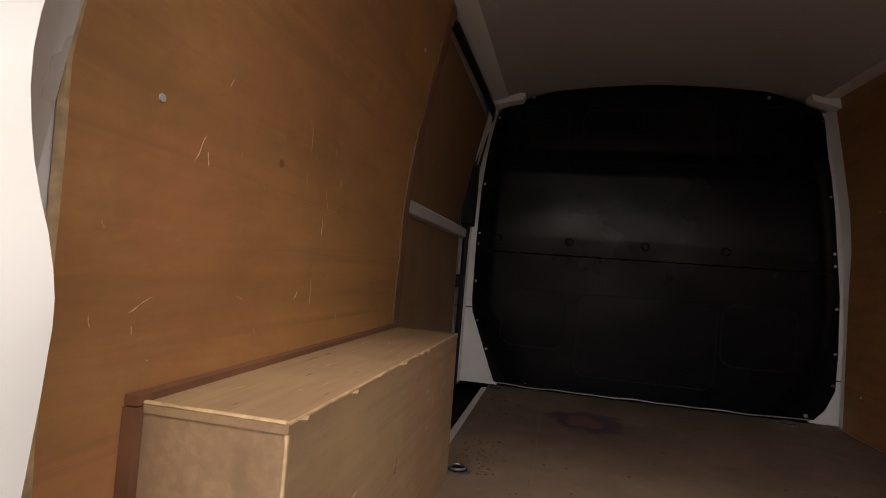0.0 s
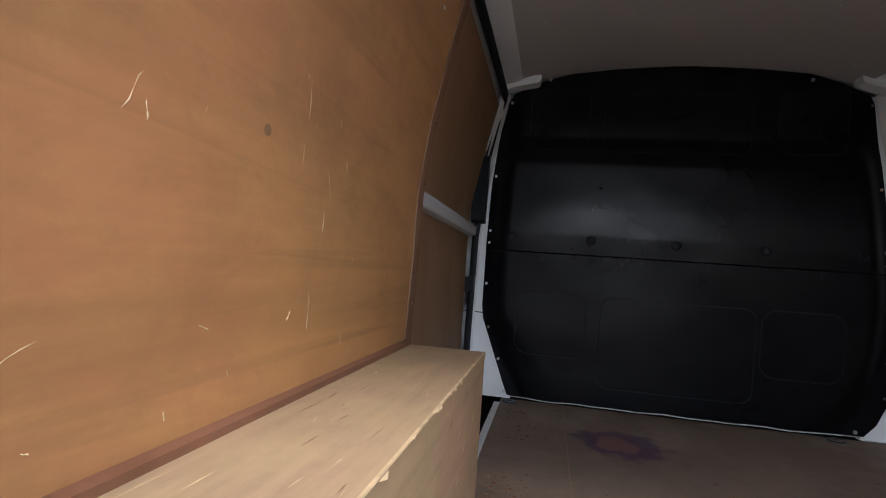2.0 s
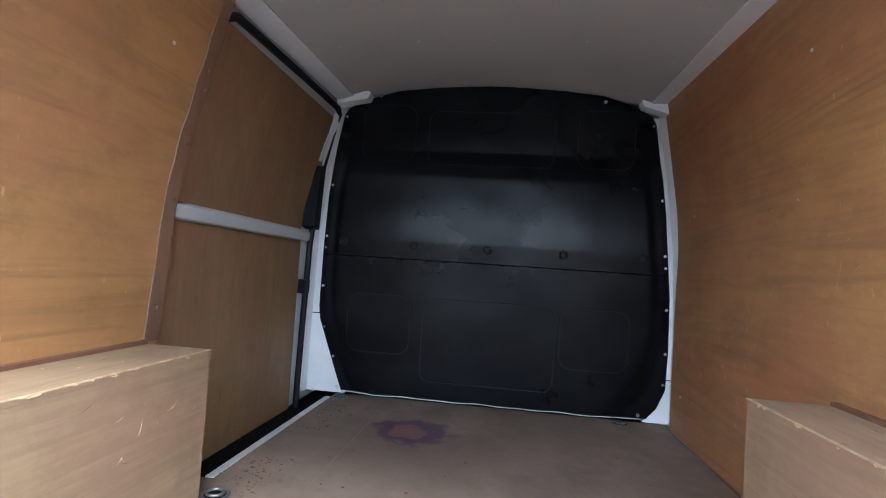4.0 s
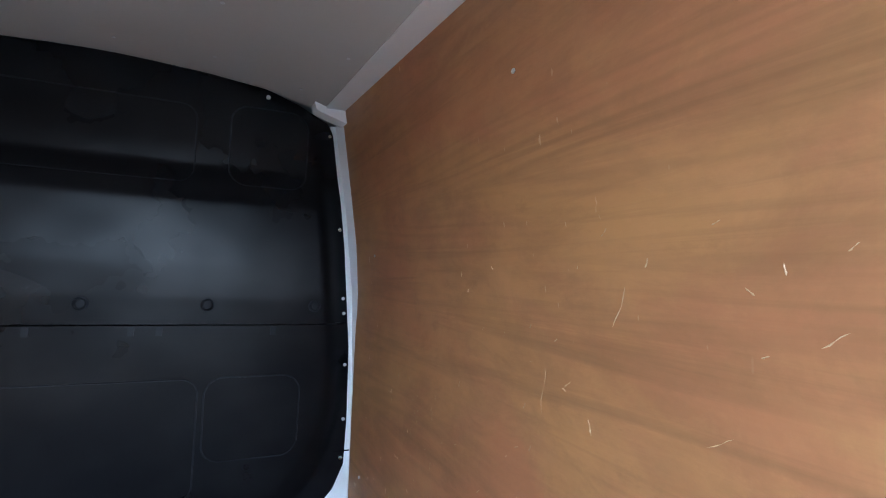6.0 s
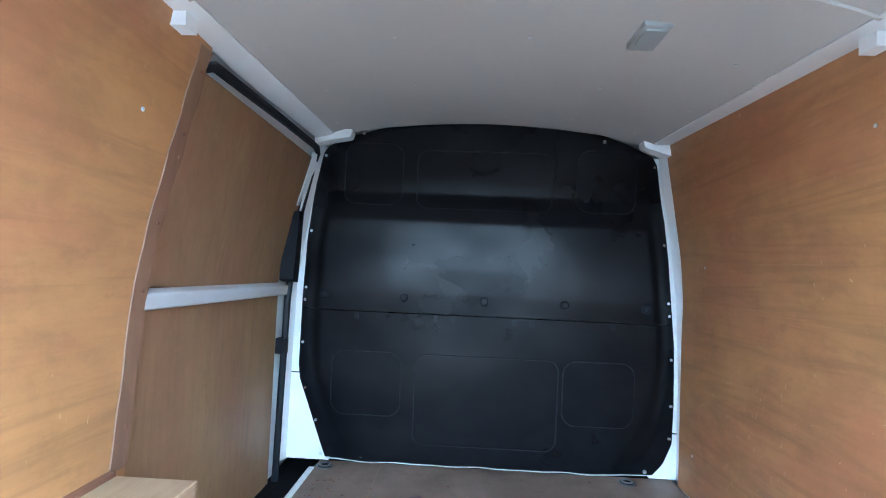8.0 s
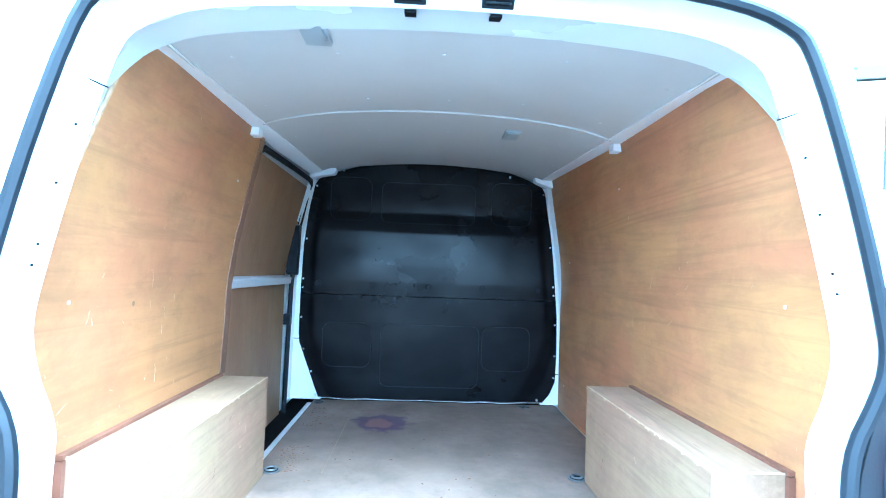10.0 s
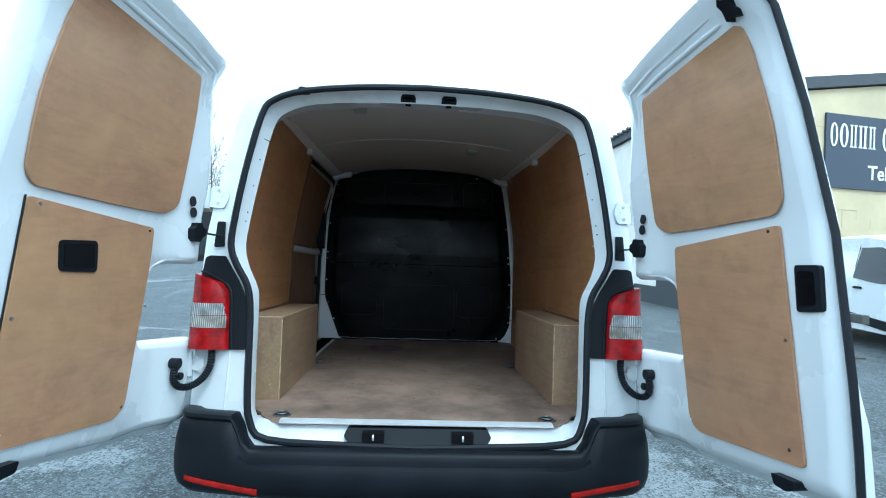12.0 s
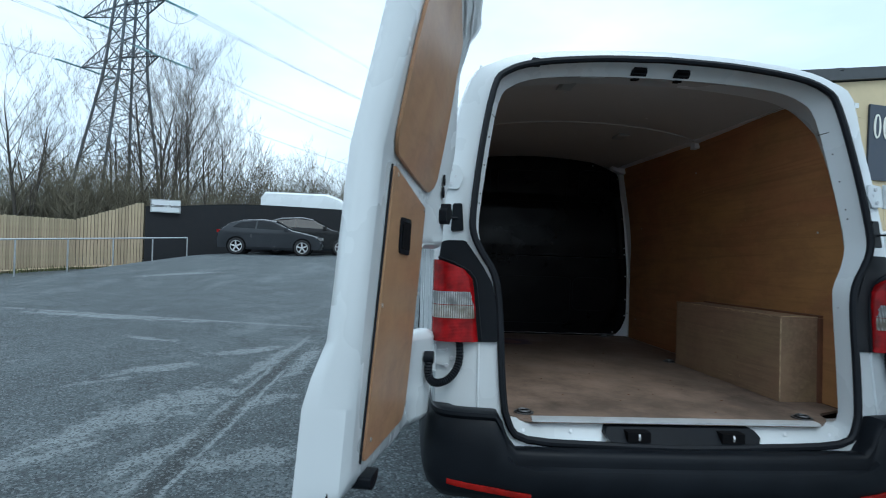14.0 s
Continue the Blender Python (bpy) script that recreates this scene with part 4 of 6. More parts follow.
w_r = lining(1, 0.172, lambda z: 2.43, "scratched plywood lining on the van's side wall", "wall_right")
w_l = lining(-1, 0.198, lambda z: 1.31 + 0.1 * (z - 0.95), "scratched plywood lining behind the rear side panel", "wall_left")
for wl_ob, s, y0 in ((w_r, 1, 0.172), (w_l, -1, 0.198)):
    rim = []
    for k in range(20):
        z = FZ + 0.004 + 1.39 * k / 19
        ya = y0 + 0.30 * max(0, z - 1.35) ** 1.15 + 0.05 * max(0, 0.95 - z)
        rim.append((s * (wall_x(z) + 0.003), ya - 0.001, z))
    part("cut_edge", tube(rim, 0.0055, 6), PLY_EDGE, wl_ob, "pale cut plywood edge")
# thin added strip for the lining's stained reddish forward edge beside the sliding door
rows_ = []
for k in range(23):
    z = FZ + 0.39 + (1.96 - FZ - 0.39) * k / 22
    yb = 1.31 + 0.1 * (z - 0.95)
    wob = 0.003 * math.sin(k * 1.9) + 0.002 * math.sin(k * 4.3)
    x = -wall_x(z) + 0.0005
    rows_.append([(x, yb - 0.060 + wob, z), (x + 0.0025, yb - 0.058 + wob, z), (x + 0.003, yb - 0.03, z), (x + 0.0025, yb - 0.003 - wob * 1.5, z), (x - 0.006, yb + 0.001 - wob, z)])
bt = part("stained_edge", loft(rows_, False, False), PLY_REDDISH, w_l, "reddish stained edge of the plywood lining")
for z in (1.06, 1.36, 1.52, 1.74, 1.90):
    part("wall_screw", disc((-wall_x(z) + 0.0035, 1.285 + 0.1 * (z - 0.95), z), (1, 0, 0), 0.0045, 0.0025, 8), FILLET, w_l)
for s, y, z in ((-1, 0.315, 1.314), (1, 0.34, 1.36), (1, 2.2, 1.5), (-1, 1.2, 1.75), (1, 1.3, 1.8), (1, 2.3, 0.75)):
    part("wall_screw", disc((s * (wall_x(z) - 0.0005), y, z), (-s, 0, 0), 0.005, 0.0025, 10), ZINC, w_r if s > 0 else w_l)

rs = random.Random(3)
# chips and scratches along the linings: along the bay, height, lean, length
MARKS_L = ((0.685, 1.33, 0.0, 0.12), (0.770, 1.26, 0.35, 0.05), (0.755, 1.208, 0.0, 0.035), (0.727, 1.079, 0.05, 0.06), (0.437, 1.376, -0.5, 0.015), (0.39, 1.275, -0.5, 0.05), (0.405, 1.262, 0.1, 0.02), (0.54, 1.25, 0.9, 0.015), (0.204, 1.089, 0.3, 0.012), (0.245, 1.061, 0.2, 0.014), (0.224, 0.90, 0.7, 0.02), (0.301, 1.047, 0.0, 0.01), (0.327, 1.01, 1.2, 0.008), (0.546, 1.024, 0.3, 0.01), (0.31, 1.075, -1.1, 0.04), (0.50, 1.076, 1.2, 0.02), (0.25, 1.16, 0.4, 0.01), (0.455, 1.002, 0.2, 0.01))
MARKS_R = ((1.243, 1.342, 0.9, 0.010), (1.230, 1.325, 1.2, 0.030), (1.311, 1.297, 1.2, 0.008), (1.273, 1.26, 0.05, 0.09), (1.095, 1.405, 0.45, 0.065), (1.12, 1.51, 0.8, 0.02), (1.043, 1.467, 0.4, 0.015), (0.822, 1.393, 0.95, 0.030), (0.889, 1.368, 1.2, 0.010), (0.94, 1.265, 1.05, 0.040), (1.326, 1.217, 0.4, 0.014), (1.347, 1.139, 1.1, 0.012), (1.403, 1.334, 0.1, 0.014), (1.109, 1.33, 0.6, 0.010), (1.833, 1.242, 0.8, 0.020), (0.939, 1.511, 1.2, 0.015), (1.21, 1.277, 0.9, 0.02), (1.155, 1.226, -0.4, 0.025), (1.578, 1.447, 0.2, 0.012), (1.72, 1.10, 0.1, 0.03), (1.854, 1.027, 0.4, 0.03), (1.721, 0.981, 0.3, 0.03))
marks = [(-1, *m) for m in MARKS_L] + [(1, *m) for m in MARKS_R]
for k in range(34):
    marks.append((rs.choice((-1, 1)), rs.uniform(0.3, 1.9), rs.uniform(1.0, 1.5), rs.gauss(0, 0.6), rs.uniform(0.005, 0.018)))
for k in range(70):
    marks.append((1, min(2.36, rs.gauss(1.95, 0.24)), rs.uniform(0.66, 1.18), rs.gauss(0.2, 0.7), rs.uniform(0.005, 0.018)))
for s, y, z, lean, ln in marks:
    if (s < 0 and y > 1.22) or (y < 1.27 and z < 0.985):
        continue
    wide = 0.0013 if ln < 0.03 else 0.0010
    pts = []
    for t in (0, 0.25, 0.5, 0.75, 1):
        zz = z + ln * math.cos(lean) * (0.5 - t)
        pts.append((s * (wall_x(zz) + 0.0004), y + ln * math.sin(lean) * (t - 0.5) + ln * 0.04 * math.sin(7 * t + y * 7), zz))
    part("scratch", tube(pts, [0.0004, wide, wide * 0.6, wide * 1.25, 0.0004], 4), SPLINTER, w_r if s > 0 else w_l, "pale splintered scratch")
part("knot", disc((-wall_x(1.296) + 0.0002, 0.589, 1.296), (1, 0, 0), 0.0075, 0.0006, 9), PLY_REDDISH, w_l, "dark knot in the veneer")

# plain shell inside, behind the linings
SHELL = ((0.885, 0.50), (0.90, 1.2), (0.87, 1.6), (0.805, 1.985), (0.70, 2.03), (0.0, 2.085), (-0.70, 2.03), (-0.805, 1.985), (-0.895, 1.6), (-0.915, 1.2), (-0.915, 0.42))
back = part("wall_shell", loft([[(x, y, z + (0.045 * (y - 1.2) if z > 1.9 else 0)) for x, z in SHELL] for y in (0.22, 2.53)], False, False), INNER_WHITE)
setting(back, "white painted inner body shell", "wall")


def ceil_z(x, y):
    """The roof liner arches across the bay and rises towards the bulkhead."""
    return 2.07 + 0.037 * (y - 1.43) - 0.12 * x * x - 0.2 * x ** 6


rows_ = []
for j in range(30):
    y = 0.20 + 2.28 * j / 29
    rows_.append([(x, y, ceil_z(x, y)) for x in [-0.700 + 1.40 * k / 24 for k in range(25)]])
bm = loft(rows_, False, False)
geo = bmesh.ops.extrude_face_region(bm, geom=bm.faces[:])
for v in [g for g in geo["geom"] if isinstance(g, bmesh.types.BMVert)]:
    v.co.z += 0.006
ce = setting(part("ceiling", bm, LINER), "pale grey roof liner board with a cross joint", "ceiling")
for y in (0.55, 1.0, 1.5, 1.9, 2.3):
    for x in (-0.62, -0.30, 0.02, 0.33, 0.62):
        xx, yy = x + 0.03 * math.sin(y * 9 + x * 5), y + 0.05 * math.sin(x * 11)
        part("screw", disc((xx, yy, ceil_z(xx, yy) + 0.001), (0, 0, -1), 0.0055, 0.003, 8), DULLWHITE, ce)
jt = tube([(x, 1.175, ceil_z(x, 1.175) - 0.001) for x in [-0.70 + 1.4 * k / 24 for k in range(25)]], 0.006, 6)
setting(part("trim_joint", jt, LINER), "pale cross joint strip in the roof liner", "trim")

for s in (-1, 1):
    rings = []
    for y in (0.22, 0.32, 0.5, 1.0, 1.24, 1.6, 2.0, 2.45):
        g = 0.8 * smooth01((0.45 - y) / 0.25)
        z, c = rail_z(y), ceil_z(0.69, y)
        # beside the sliding door the rail runs down to the door's seal
        low = 0.022 * smooth01((y - 1.24) / 0.1) if s < 0 else 0.0
        rings.append([(s * (0.688 - 0.02 * g), y, c - 0.006), (s * 0.756, y, z - 0.006 - 0.02 * g - low), (s * 0.772, y, z - 0.001 - 0.02 * g - low), (s * 0.776, y, z + 0.03), (s * 0.695, y, c + 0.012)])
    rail = part("trim_rail", bev(loft(rings), 0.003, 2, 60), INNER_WHITE)
    setting(rail, "white painted roof rail", "trim")
    part("rail_bracket", box((s * 0.752 - 0.022, 1.225, 1.945), (s * 0.752 + 0.022, 1.275, 1.99), 0.012, 3), INNER_WHITE, rail, "white rail bracket")
    gus = prism(rounded([(0.605 if s < 0 else 0.648, 2.045), (0.77, 2.035), (0.77, 1.975), (0.715, 1.992), (0.615 if s < 0 else 0.655, 2.010)], 0.012), lambda p, q, d: (s * p, d, q), 2.385, 2.452, 0.008)
    part("corner_gusset", gus, INNER_WHITE, rail, "white corner gusset")


# bulkhead
BWL = [(0.60, 0.675), (0.66, 0.70), (0.845, 0.771), (0.94, 0.808), (1.0, 0.815), (1.30, 0.815), (1.56, 0.808), (1.79, 0.785), (1.95, 0.748), (1.985, 0.725), (2.036, 0.61), (2.075, 0.48), (2.100, 0.25)]
BW = [(0.60, 0.758), (0.65, 0.802), (0.735, 0.838), (0.90, 0.843), (1.16, 0.838), (1.30, 0.825), (1.53, 0.805), (1.70, 0.783), (1.95, 0.735), (1.985, 0.715), (2.036, 0.612), (2.075, 0.50), (2.100, 0.27)]


def bulk_y(x, z, w):
    ax = abs(x)
    p = lerp_table([(0.60, 2.468), (0.70, 2.458), (0.95, 2.443), (1.251, 2.430), (1.253, 2.452), (1.256, 2.452), (1.258, 2.420), (1.34, 2.416), (1.45, 2.418), (1.66, 2.428), (1.73, 2.444), (1.78, 2.460), (1.95, 2.456), (2.10, 2.452)], z)
    rim = 2.486 - 0.026 * smooth01((z - 1.75) / 0.25)
    edge = smooth01((w - ax) / 0.10)
    low = smooth01((w - ax) / max(0.05, 0.28 - 0.45 * max(0, z - 0.6))) if z < 1.1 else 1
    y = rim + (p - rim) * edge * (0.4 + 0.6 * low)
    y += (0.003 * noise.noise(Vector((x * 2.6, z * 3.1, 0.4))) + 0.0012 * noise.noise(Vector((x * 7.1, z * 8.3, 2.4)))) * edge
    # slanting facets in the two lower corners
    if z < 1.0:
        y = min(2.488, y + 0.16 * max(0.0, ax - (0.56 + 0.22 * (z - 0.6) / 0.36)))
    return y


rows_ = []
zs = sorted([0.60 + (2.106 - 0.60) * k / 150 for k in range(151)] + [1.251, 1.253, 1.2545, 1.258])
for z in zs:
    w = lerp_table(BW, z) if z <= 2.100 else 0.26 * max(0.15, (2.112 - z) / 0.012)
    wl_ = lerp_table(BWL, z) if z <= 2.100 else w
    row = []
    for k in range(101):
        q = 2 * k / 100 - 1
        ww = w if q > 0 else wl_
        row.append((ww * q, bulk_y(ww * q, z, ww), z))
    rows_.append(row)
bulk = thing("bulkhead", "black moulded plastic bulkhead screwed across the bay", "bulkhead")
bm = loft(rows_, False, False)
geo = bmesh.ops.extrude_face_region(bm, geom=bm.faces[:])
for v in [g for g in geo["geom"] if isinstance(g, bmesh.types.BMVert)]:
    v.co.y += 0.03
part("panel", bm, GLOSSBLACK, bulk, "black plastic moulded panel")
part("edge_strip", tube([(-0.665 + 1.40 * k / 28, bulk_y(-0.665 + 1.40 * k / 28, 0.60, 0.758) - 0.006, 0.5975 + 0.003 * math.sin(k * 1.3) * math.sin(k * 0.37)) for k in range(29)], 0.0022, 6), DULLWHITE, bulk, "pale lower edge of the sheet")
# moulded outlines: middle, half width, half height, corner radius
for cx_, cz_, hx_, hz_, r_ in ((0.02, 0.88, 0.31, 0.197, 0.05), (-0.503, 0.94, 0.153, 0.14, 0.06), (0.503, 0.94, 0.153, 0.14, 0.06), (-0.515, 1.865, 0.13, 0.138, 0.06), (0.515, 1.865, 0.13, 0.138, 0.06), (-0.02, 1.85, 0.30, 0.13, 0.05)):
    outline = []
    for q in range(40):
        a = 2 * math.pi * q / 40
        sx, sz = (1 if math.cos(a) >= 0 else -1), (1 if math.sin(a) >= 0 else -1)
        outline.append((cx_ + sx * (hx_ - r_) + r_ * math.cos(a), cz_ + sz * (hz_ - r_) + r_ * math.sin(a)))
    path = []
    for (xa, za), (xb, zb) in zip(outline, outline[1:] + outline[:1]):
        n = max(1, int(math.hypot(xb - xa, zb - za) / 0.02))
        path += [(xa + (xb - xa) * k / n, za + (zb - za) * k / n) for k in range(n)]
    part("moulded_line", tube([(x, bulk_y(x, z, lerp_table(BW if x > 0 else BWL, z)) - 0.0006, z) for x, z in path], 0.0026, 5, closed=True), SEAL, bulk)
for x in (-0.695, -0.350, -0.002, 0.344, 0.690):
    b_ = part("bolt", tube([(x + 0.017 * math.cos(a * math.pi / 8), 2.412, 1.320 + 0.017 * math.sin(a * math.pi / 8)) for a in range(16)], 0.005, 6, closed=True), SEAL, bulk, "round black fixing cap")
    part("bolt_centre", disc((x, 2.416, 1.320), (0, -1, 0), 0.010, 0.004, 10), SEAL, b_)
for x in (-0.555, -0.211, -0.134, 0.132, 0.209, 0.555):
    part("clip", box((x - 0.009, 2.426, 1.220), (x + 0.009, 2.450, 1.249), 0.003), SEAL, bulk)
for x in (-0.69, -0.51, -0.176, 0.166, 0.50, 0.72):
    part("screw", disc((x, 2.476, 0.618), (0, -1, 0), 0.008, 0.006, 8), STEEL, bulk)
for s in (-1, 1):
    for z in (0.76, 0.90, 1.10, 1.29, 1.345, 1.60, 1.94):
        x = s * (lerp_table(BW if s > 0 else BWL, z) - 0.014)
        part("screw", disc((x, 2.484 - 0.026 * smooth01((z - 1.75) / 0.25), z), (0, -1, 0), 0.0065, 0.006, 8), STEEL, bulk)
for x in (-0.57, 0.50):
    part("screw", disc((x, 2.455, 2.045), (0, -1, 0), 0.008, 0.008, 8), STEEL, bulk)

# front pillars beside the bulkhead
for s in (-1, 1):
    inner = [(lerp_table(BW if s > 0 else BWL, z) - 0.012, z) for z in (1.985, 1.70, 1.36, 1.0, 0.92, 0.80, 0.70, 0.605)] + [(0.66 if s < 0 else 0.745, 0.585)]
    outer = [(0.90, 0.585), (0.905, 1.0), (0.90, 1.36), (0.86, 1.68), (0.80, 1.99)]
    pl = part("pillar", prism(inner + outer, lambda p, q, d: (s * p, d, q), 2.492, 2.52, 0.0), INNER_WHITE)
    setting(pl, "white painted pillar beside the bulkhead", "pillar")
    strip = [(0.862 if s > 0 else 0.852, 0.585), (0.862 if s > 0 else 0.850, 1.0), (0.846, 1.36), (0.806, 1.68), (0.752, 1.99)]
    part("pillar_face", loft([[(s * (x - 0.004), 2.485, z) for x, z in strip], [(s * (x + 0.010), 2.44, z) for x, z in strip], [(s * (x + 0.022), 2.405, z) for x, z in strip]], False, False), INNER_WHITE, pl)
    z = 0.962 if s < 0 else 0.780
    part("seam", box((min(s * 0.80, s * 0.905), 2.488, z), (max(s * 0.80, s * 0.905), 2.493, z + 0.004), 0), DARK, pl)

# sliding side door seen from inside
sd = thing("sliding_door", "closed sliding side door lined with two plywood panels", "door")


def sd_x(z):
    return -lerp_table([(0.5, 0.882), (1.3, 0.886), (1.45, 0.875), (1.7, 0.835), (1.95, 0.79)], z)


def sd_panel(name, z0, z1, y0, y1, lab):
    rr = []
    for k in range(11):
        z = z0 + (z1 - z0) * k / 10
        rr.append([(sd_x(z), y0(z) + (y1(z) - y0(z)) * j / 10, z) for j in range(11)])
    bm = loft(rr, False, False)
    geo = bmesh.ops.extrude_face_region(bm, geom=bm.faces[:])
    for v in [g for g in geo["geom"] if isinstance(g, bmesh.types.BMVert)]:
        v.co.x -= 0.008
    part(name, bm, PLY_SLIDE_SHADED, sd, lab)


# lining ply toned darker: the recessed door's shade is in the colour
PLY_SLIDE_SHADED = plywood("ply_sliding_door_shaded", (0.262, 0.160, 0.082), "z", 0.15, 0.42, 0.4, 0.16)
sd_panel("lower_panel", 0.50, 1.312, lambda z: 1.30, lambda z: 2.362, "plywood panel, upright grain")
sd_panel("upper_panel", 1.362, 1.925, lambda z: 1.30, lambda z: 2.345 + 0.12 * smooth01((z - 1.37) / 0.5), "plywood panel, upright grain")
part("door_skin", loft([[(sd_x(z) - 0.014, y, z) for z in (0.45, 0.9, 1.3, 1.5, 1.7, 1.98)] for y in (1.30, 2.475)], False, False), INNER_WHITE, sd)
part("ledge", prism(rounded([(0.0, 1.308), (0.032, 1.312), (0.036, 1.352), (0.0, 1.366)], 0.006), lambda p, q, d: (-0.888 + p, d, q), 1.30, 2.39, 0.003), DULLWHITE, sd, "white painted ledge")
part("latch_cover", prism(rounded([(2.335, 1.375), (2.405, 1.365), (2.435, 1.685), (2.372, 1.672)], 0.012), lambda p, q, d: (-d, p, q), 0.815, 0.875, 0.01), PLASTIC, sd, "black plastic latch cover")
part("door_frame", prism([(2.375, 1.67), (2.425, 1.67), (2.475, 1.965), (2.44, 1.945)], lambda p, q, d: (-d + 0.25 * (q - 1.66), p, q), 0.845, 0.87, 0.004), INNER_WHITE, sd, "white painted door frame edge")
part("stop_block", box((-0.885, 2.365, 1.06), (-0.845, 2.415, 1.125), 0.006), PLASTIC, sd, "black rubber stop")
part("side_seal", tube([(-0.862, 2.392, 0.47), (-0.860, 2.398, 0.9), (-0.857, 2.408, 1.30), (-0.838, 2.425, 1.62), (-0.79, 2.452, 1.90), (-0.775, 2.45, 1.945), (-0.766, 2.40, 1.962), (-0.768, 2.0, 1.956), (-0.772, 1.45, 1.942), (-0.780, 1.40, 1.918)], 0.015, 8), SEAL, sd, "black rubber door seal")

# wheel-arch boxes
def arch_box(s):
    e = thing("wheel_arch_box", "plywood box boxing in the wheel arch on the floor", "box", "wheel arch boxes")
    x0, x1, y0, y1, z1 = 0.652, 0.843, 0.312, 1.252, 0.968
    def pan(name, lo, hi, label=""):
        a = (min(s * lo[0], s * hi[0]), lo[1], lo[2])
        b = (max(s * lo[0], s * hi[0]), hi[1], hi[2])
        return part(name, box(a, b, 0.0018, 2), PLY_BOX, e, label)
    pan("top_panel", (x0 - 0.001, y0 - 0.002, z1 - 0.011), (x1, y1 + 0.002, z1), "worn plywood top")
    pan("side_panel", (x0, y0 + 0.010, FZ + 0.001), (x0 + 0.010, y1 - 0.010, z1 - 0.0115))
    pan("end_panel", (x0, y0, FZ + 0.001), (x1, y0 + 0.0095, z1 - 0.0115))
    pan("end_panel", (x0, y1 - 0.0095, FZ + 0.001), (x1, y1, z1 - 0.0115))
    part("worn_edge", tube([(s * (x0 + 0.001), y0, z1 - 0.001), (s * (x0 + 0.001), y1, z1 - 0.001)], 0.0024, 6), PLY_EDGE, e, "pale worn plywood edge")
    part("worn_edge", tube([(s * (x0 + 0.002), y0, z1), (s * x1, y0, z1)], 0.003, 6), PLY_EDGE, e)
    part("worn_edge", tube([(s * (x0 + 0.002), y0 + 0.001, z1), (s * (x0 + 0.002), y0 + 0.001, FZ + 0.002)], 0.003, 6), PLY_EDGE, e)
    rc = random.Random(21 + s)
    for k in range(16):
        y = rc.uniform(y0 + 0.02, y1 - 0.03)
        ln = rc.uniform(0.006, 0.035)
        zz = z1 - rc.uniform(0.0, 0.004)
        part("edge_chip", tube([(s * (x0 + 0.0005), y, zz), (s * (x0 - 0.0008), y + ln * 0.5, zz - rc.uniform(0, 0.004)), (s * (x0 + 0.0008), y + ln, zz)], [0.001, 0.0022 + rc.random() * 0.0015, 0.001], 5), SPLINTER, e)
    for k in range(7):
        z = rc.uniform(FZ + 0.05, z1 - 0.03)
        part("edge_chip", tube([(s * (x0 + 0.001), y0 + 0.0005, z), (s * (x0 - 0.0005), y0 - 0.0008, z + 0.012), (s * (x0 + 0.001), y0, z + 0.026)], [0.0008, 0.0022, 0.0008], 5), SPLINTER, e)
    for k in range(26):
        x, y, ln = rc.uniform(x0 + 0.012, 0.82), rc.uniform(y0 + 0.02, y1 - 0.16), rc.uniform(0.02, 0.09)
        lean = rc.gauss(0, 0.003)
        part("scuff", tube([(s * x, y, z1 - 0.0004), (s * (x + lean * 0.4), y + ln * 0.5, z1), (s * (x + lean), y + ln, z1 - 0.0004)], [0.0003, rc.uniform(0.0004, 0.0009), 0.0003], 4), PLY_EDGE if k % 3 else FILLET, e)
    for k in range(12):
        y, z, ln = rc.uniform(y0 + 0.03, y1 - 0.06), rc.uniform(FZ + 0.04, z1 - 0.03), rc.uniform(0.01, 0.05)
        part("scuff", tube([(s * (x0 + 0.0004), y, z), (s * x0, y + ln * 0.5, z + rc.gauss(0, 0.012)), (s * (x0 + 0.0004), y + ln, z + rc.gauss(0, 0.02))], [0.0003, 0.0010, 0.0003], 4), SPLINTER if k % 3 else FILLET, e)
    f = bmesh.new()
    add_box(f, (min(s * 0.828, s * 0.845), y0 - 0.012, z1 - 0.002), (max(s * 0.828, s * 0.845), y1, z1 + 0.009))
    part("fillet", bev(f, 0.003, 1), FILLET, e, "dark brown corner fillet")
    f = bmesh.new()
    add_box(f, (min(s * 0.828, s * 0.845), y0 - 0.014, FZ + 0.001), (max(s * 0.828, s * 0.845), y0 - 0.001, z1 - 0.004))
    part("fillet", bev(f, 0.003, 1), FILLET, e, "dark brown corner fillet")


mirror_pair(arch_box)


DULL = plain("dull_steel", (0.16, 0.16, 0.165), 0.5, 0.7, 0.25, 20)


def lashing(x, y):
    e = thing("lashing_eye", "recessed steel lashing eye in the plywood floor", "lashing eye", "floor lashing eyes")
    part("cup", disc((x, y, FZ + 0.001), (0, 0, 1), 0.038, 0.004, 20, 0.001), DULL, e)
    part("well", disc((x, y, FZ + 0.005), (0, 0, 1), 0.028, 0.001, 20), DARK, e)
    part("ring", tube([(x + 0.022 * math.cos(a * math.pi / 8), y + 0.022 * math.sin(a * math.pi / 8), FZ + 0.010) for a in range(16)], 0.004, 6, closed=True), DULL, e)


for x, y in ((-0.632, 1.296), (0.627, 1.282), (-0.658, 2.425), (0.633, 2.430), (-0.578, 0.063), (0.560, 0.053)):
    lashing(x, y)


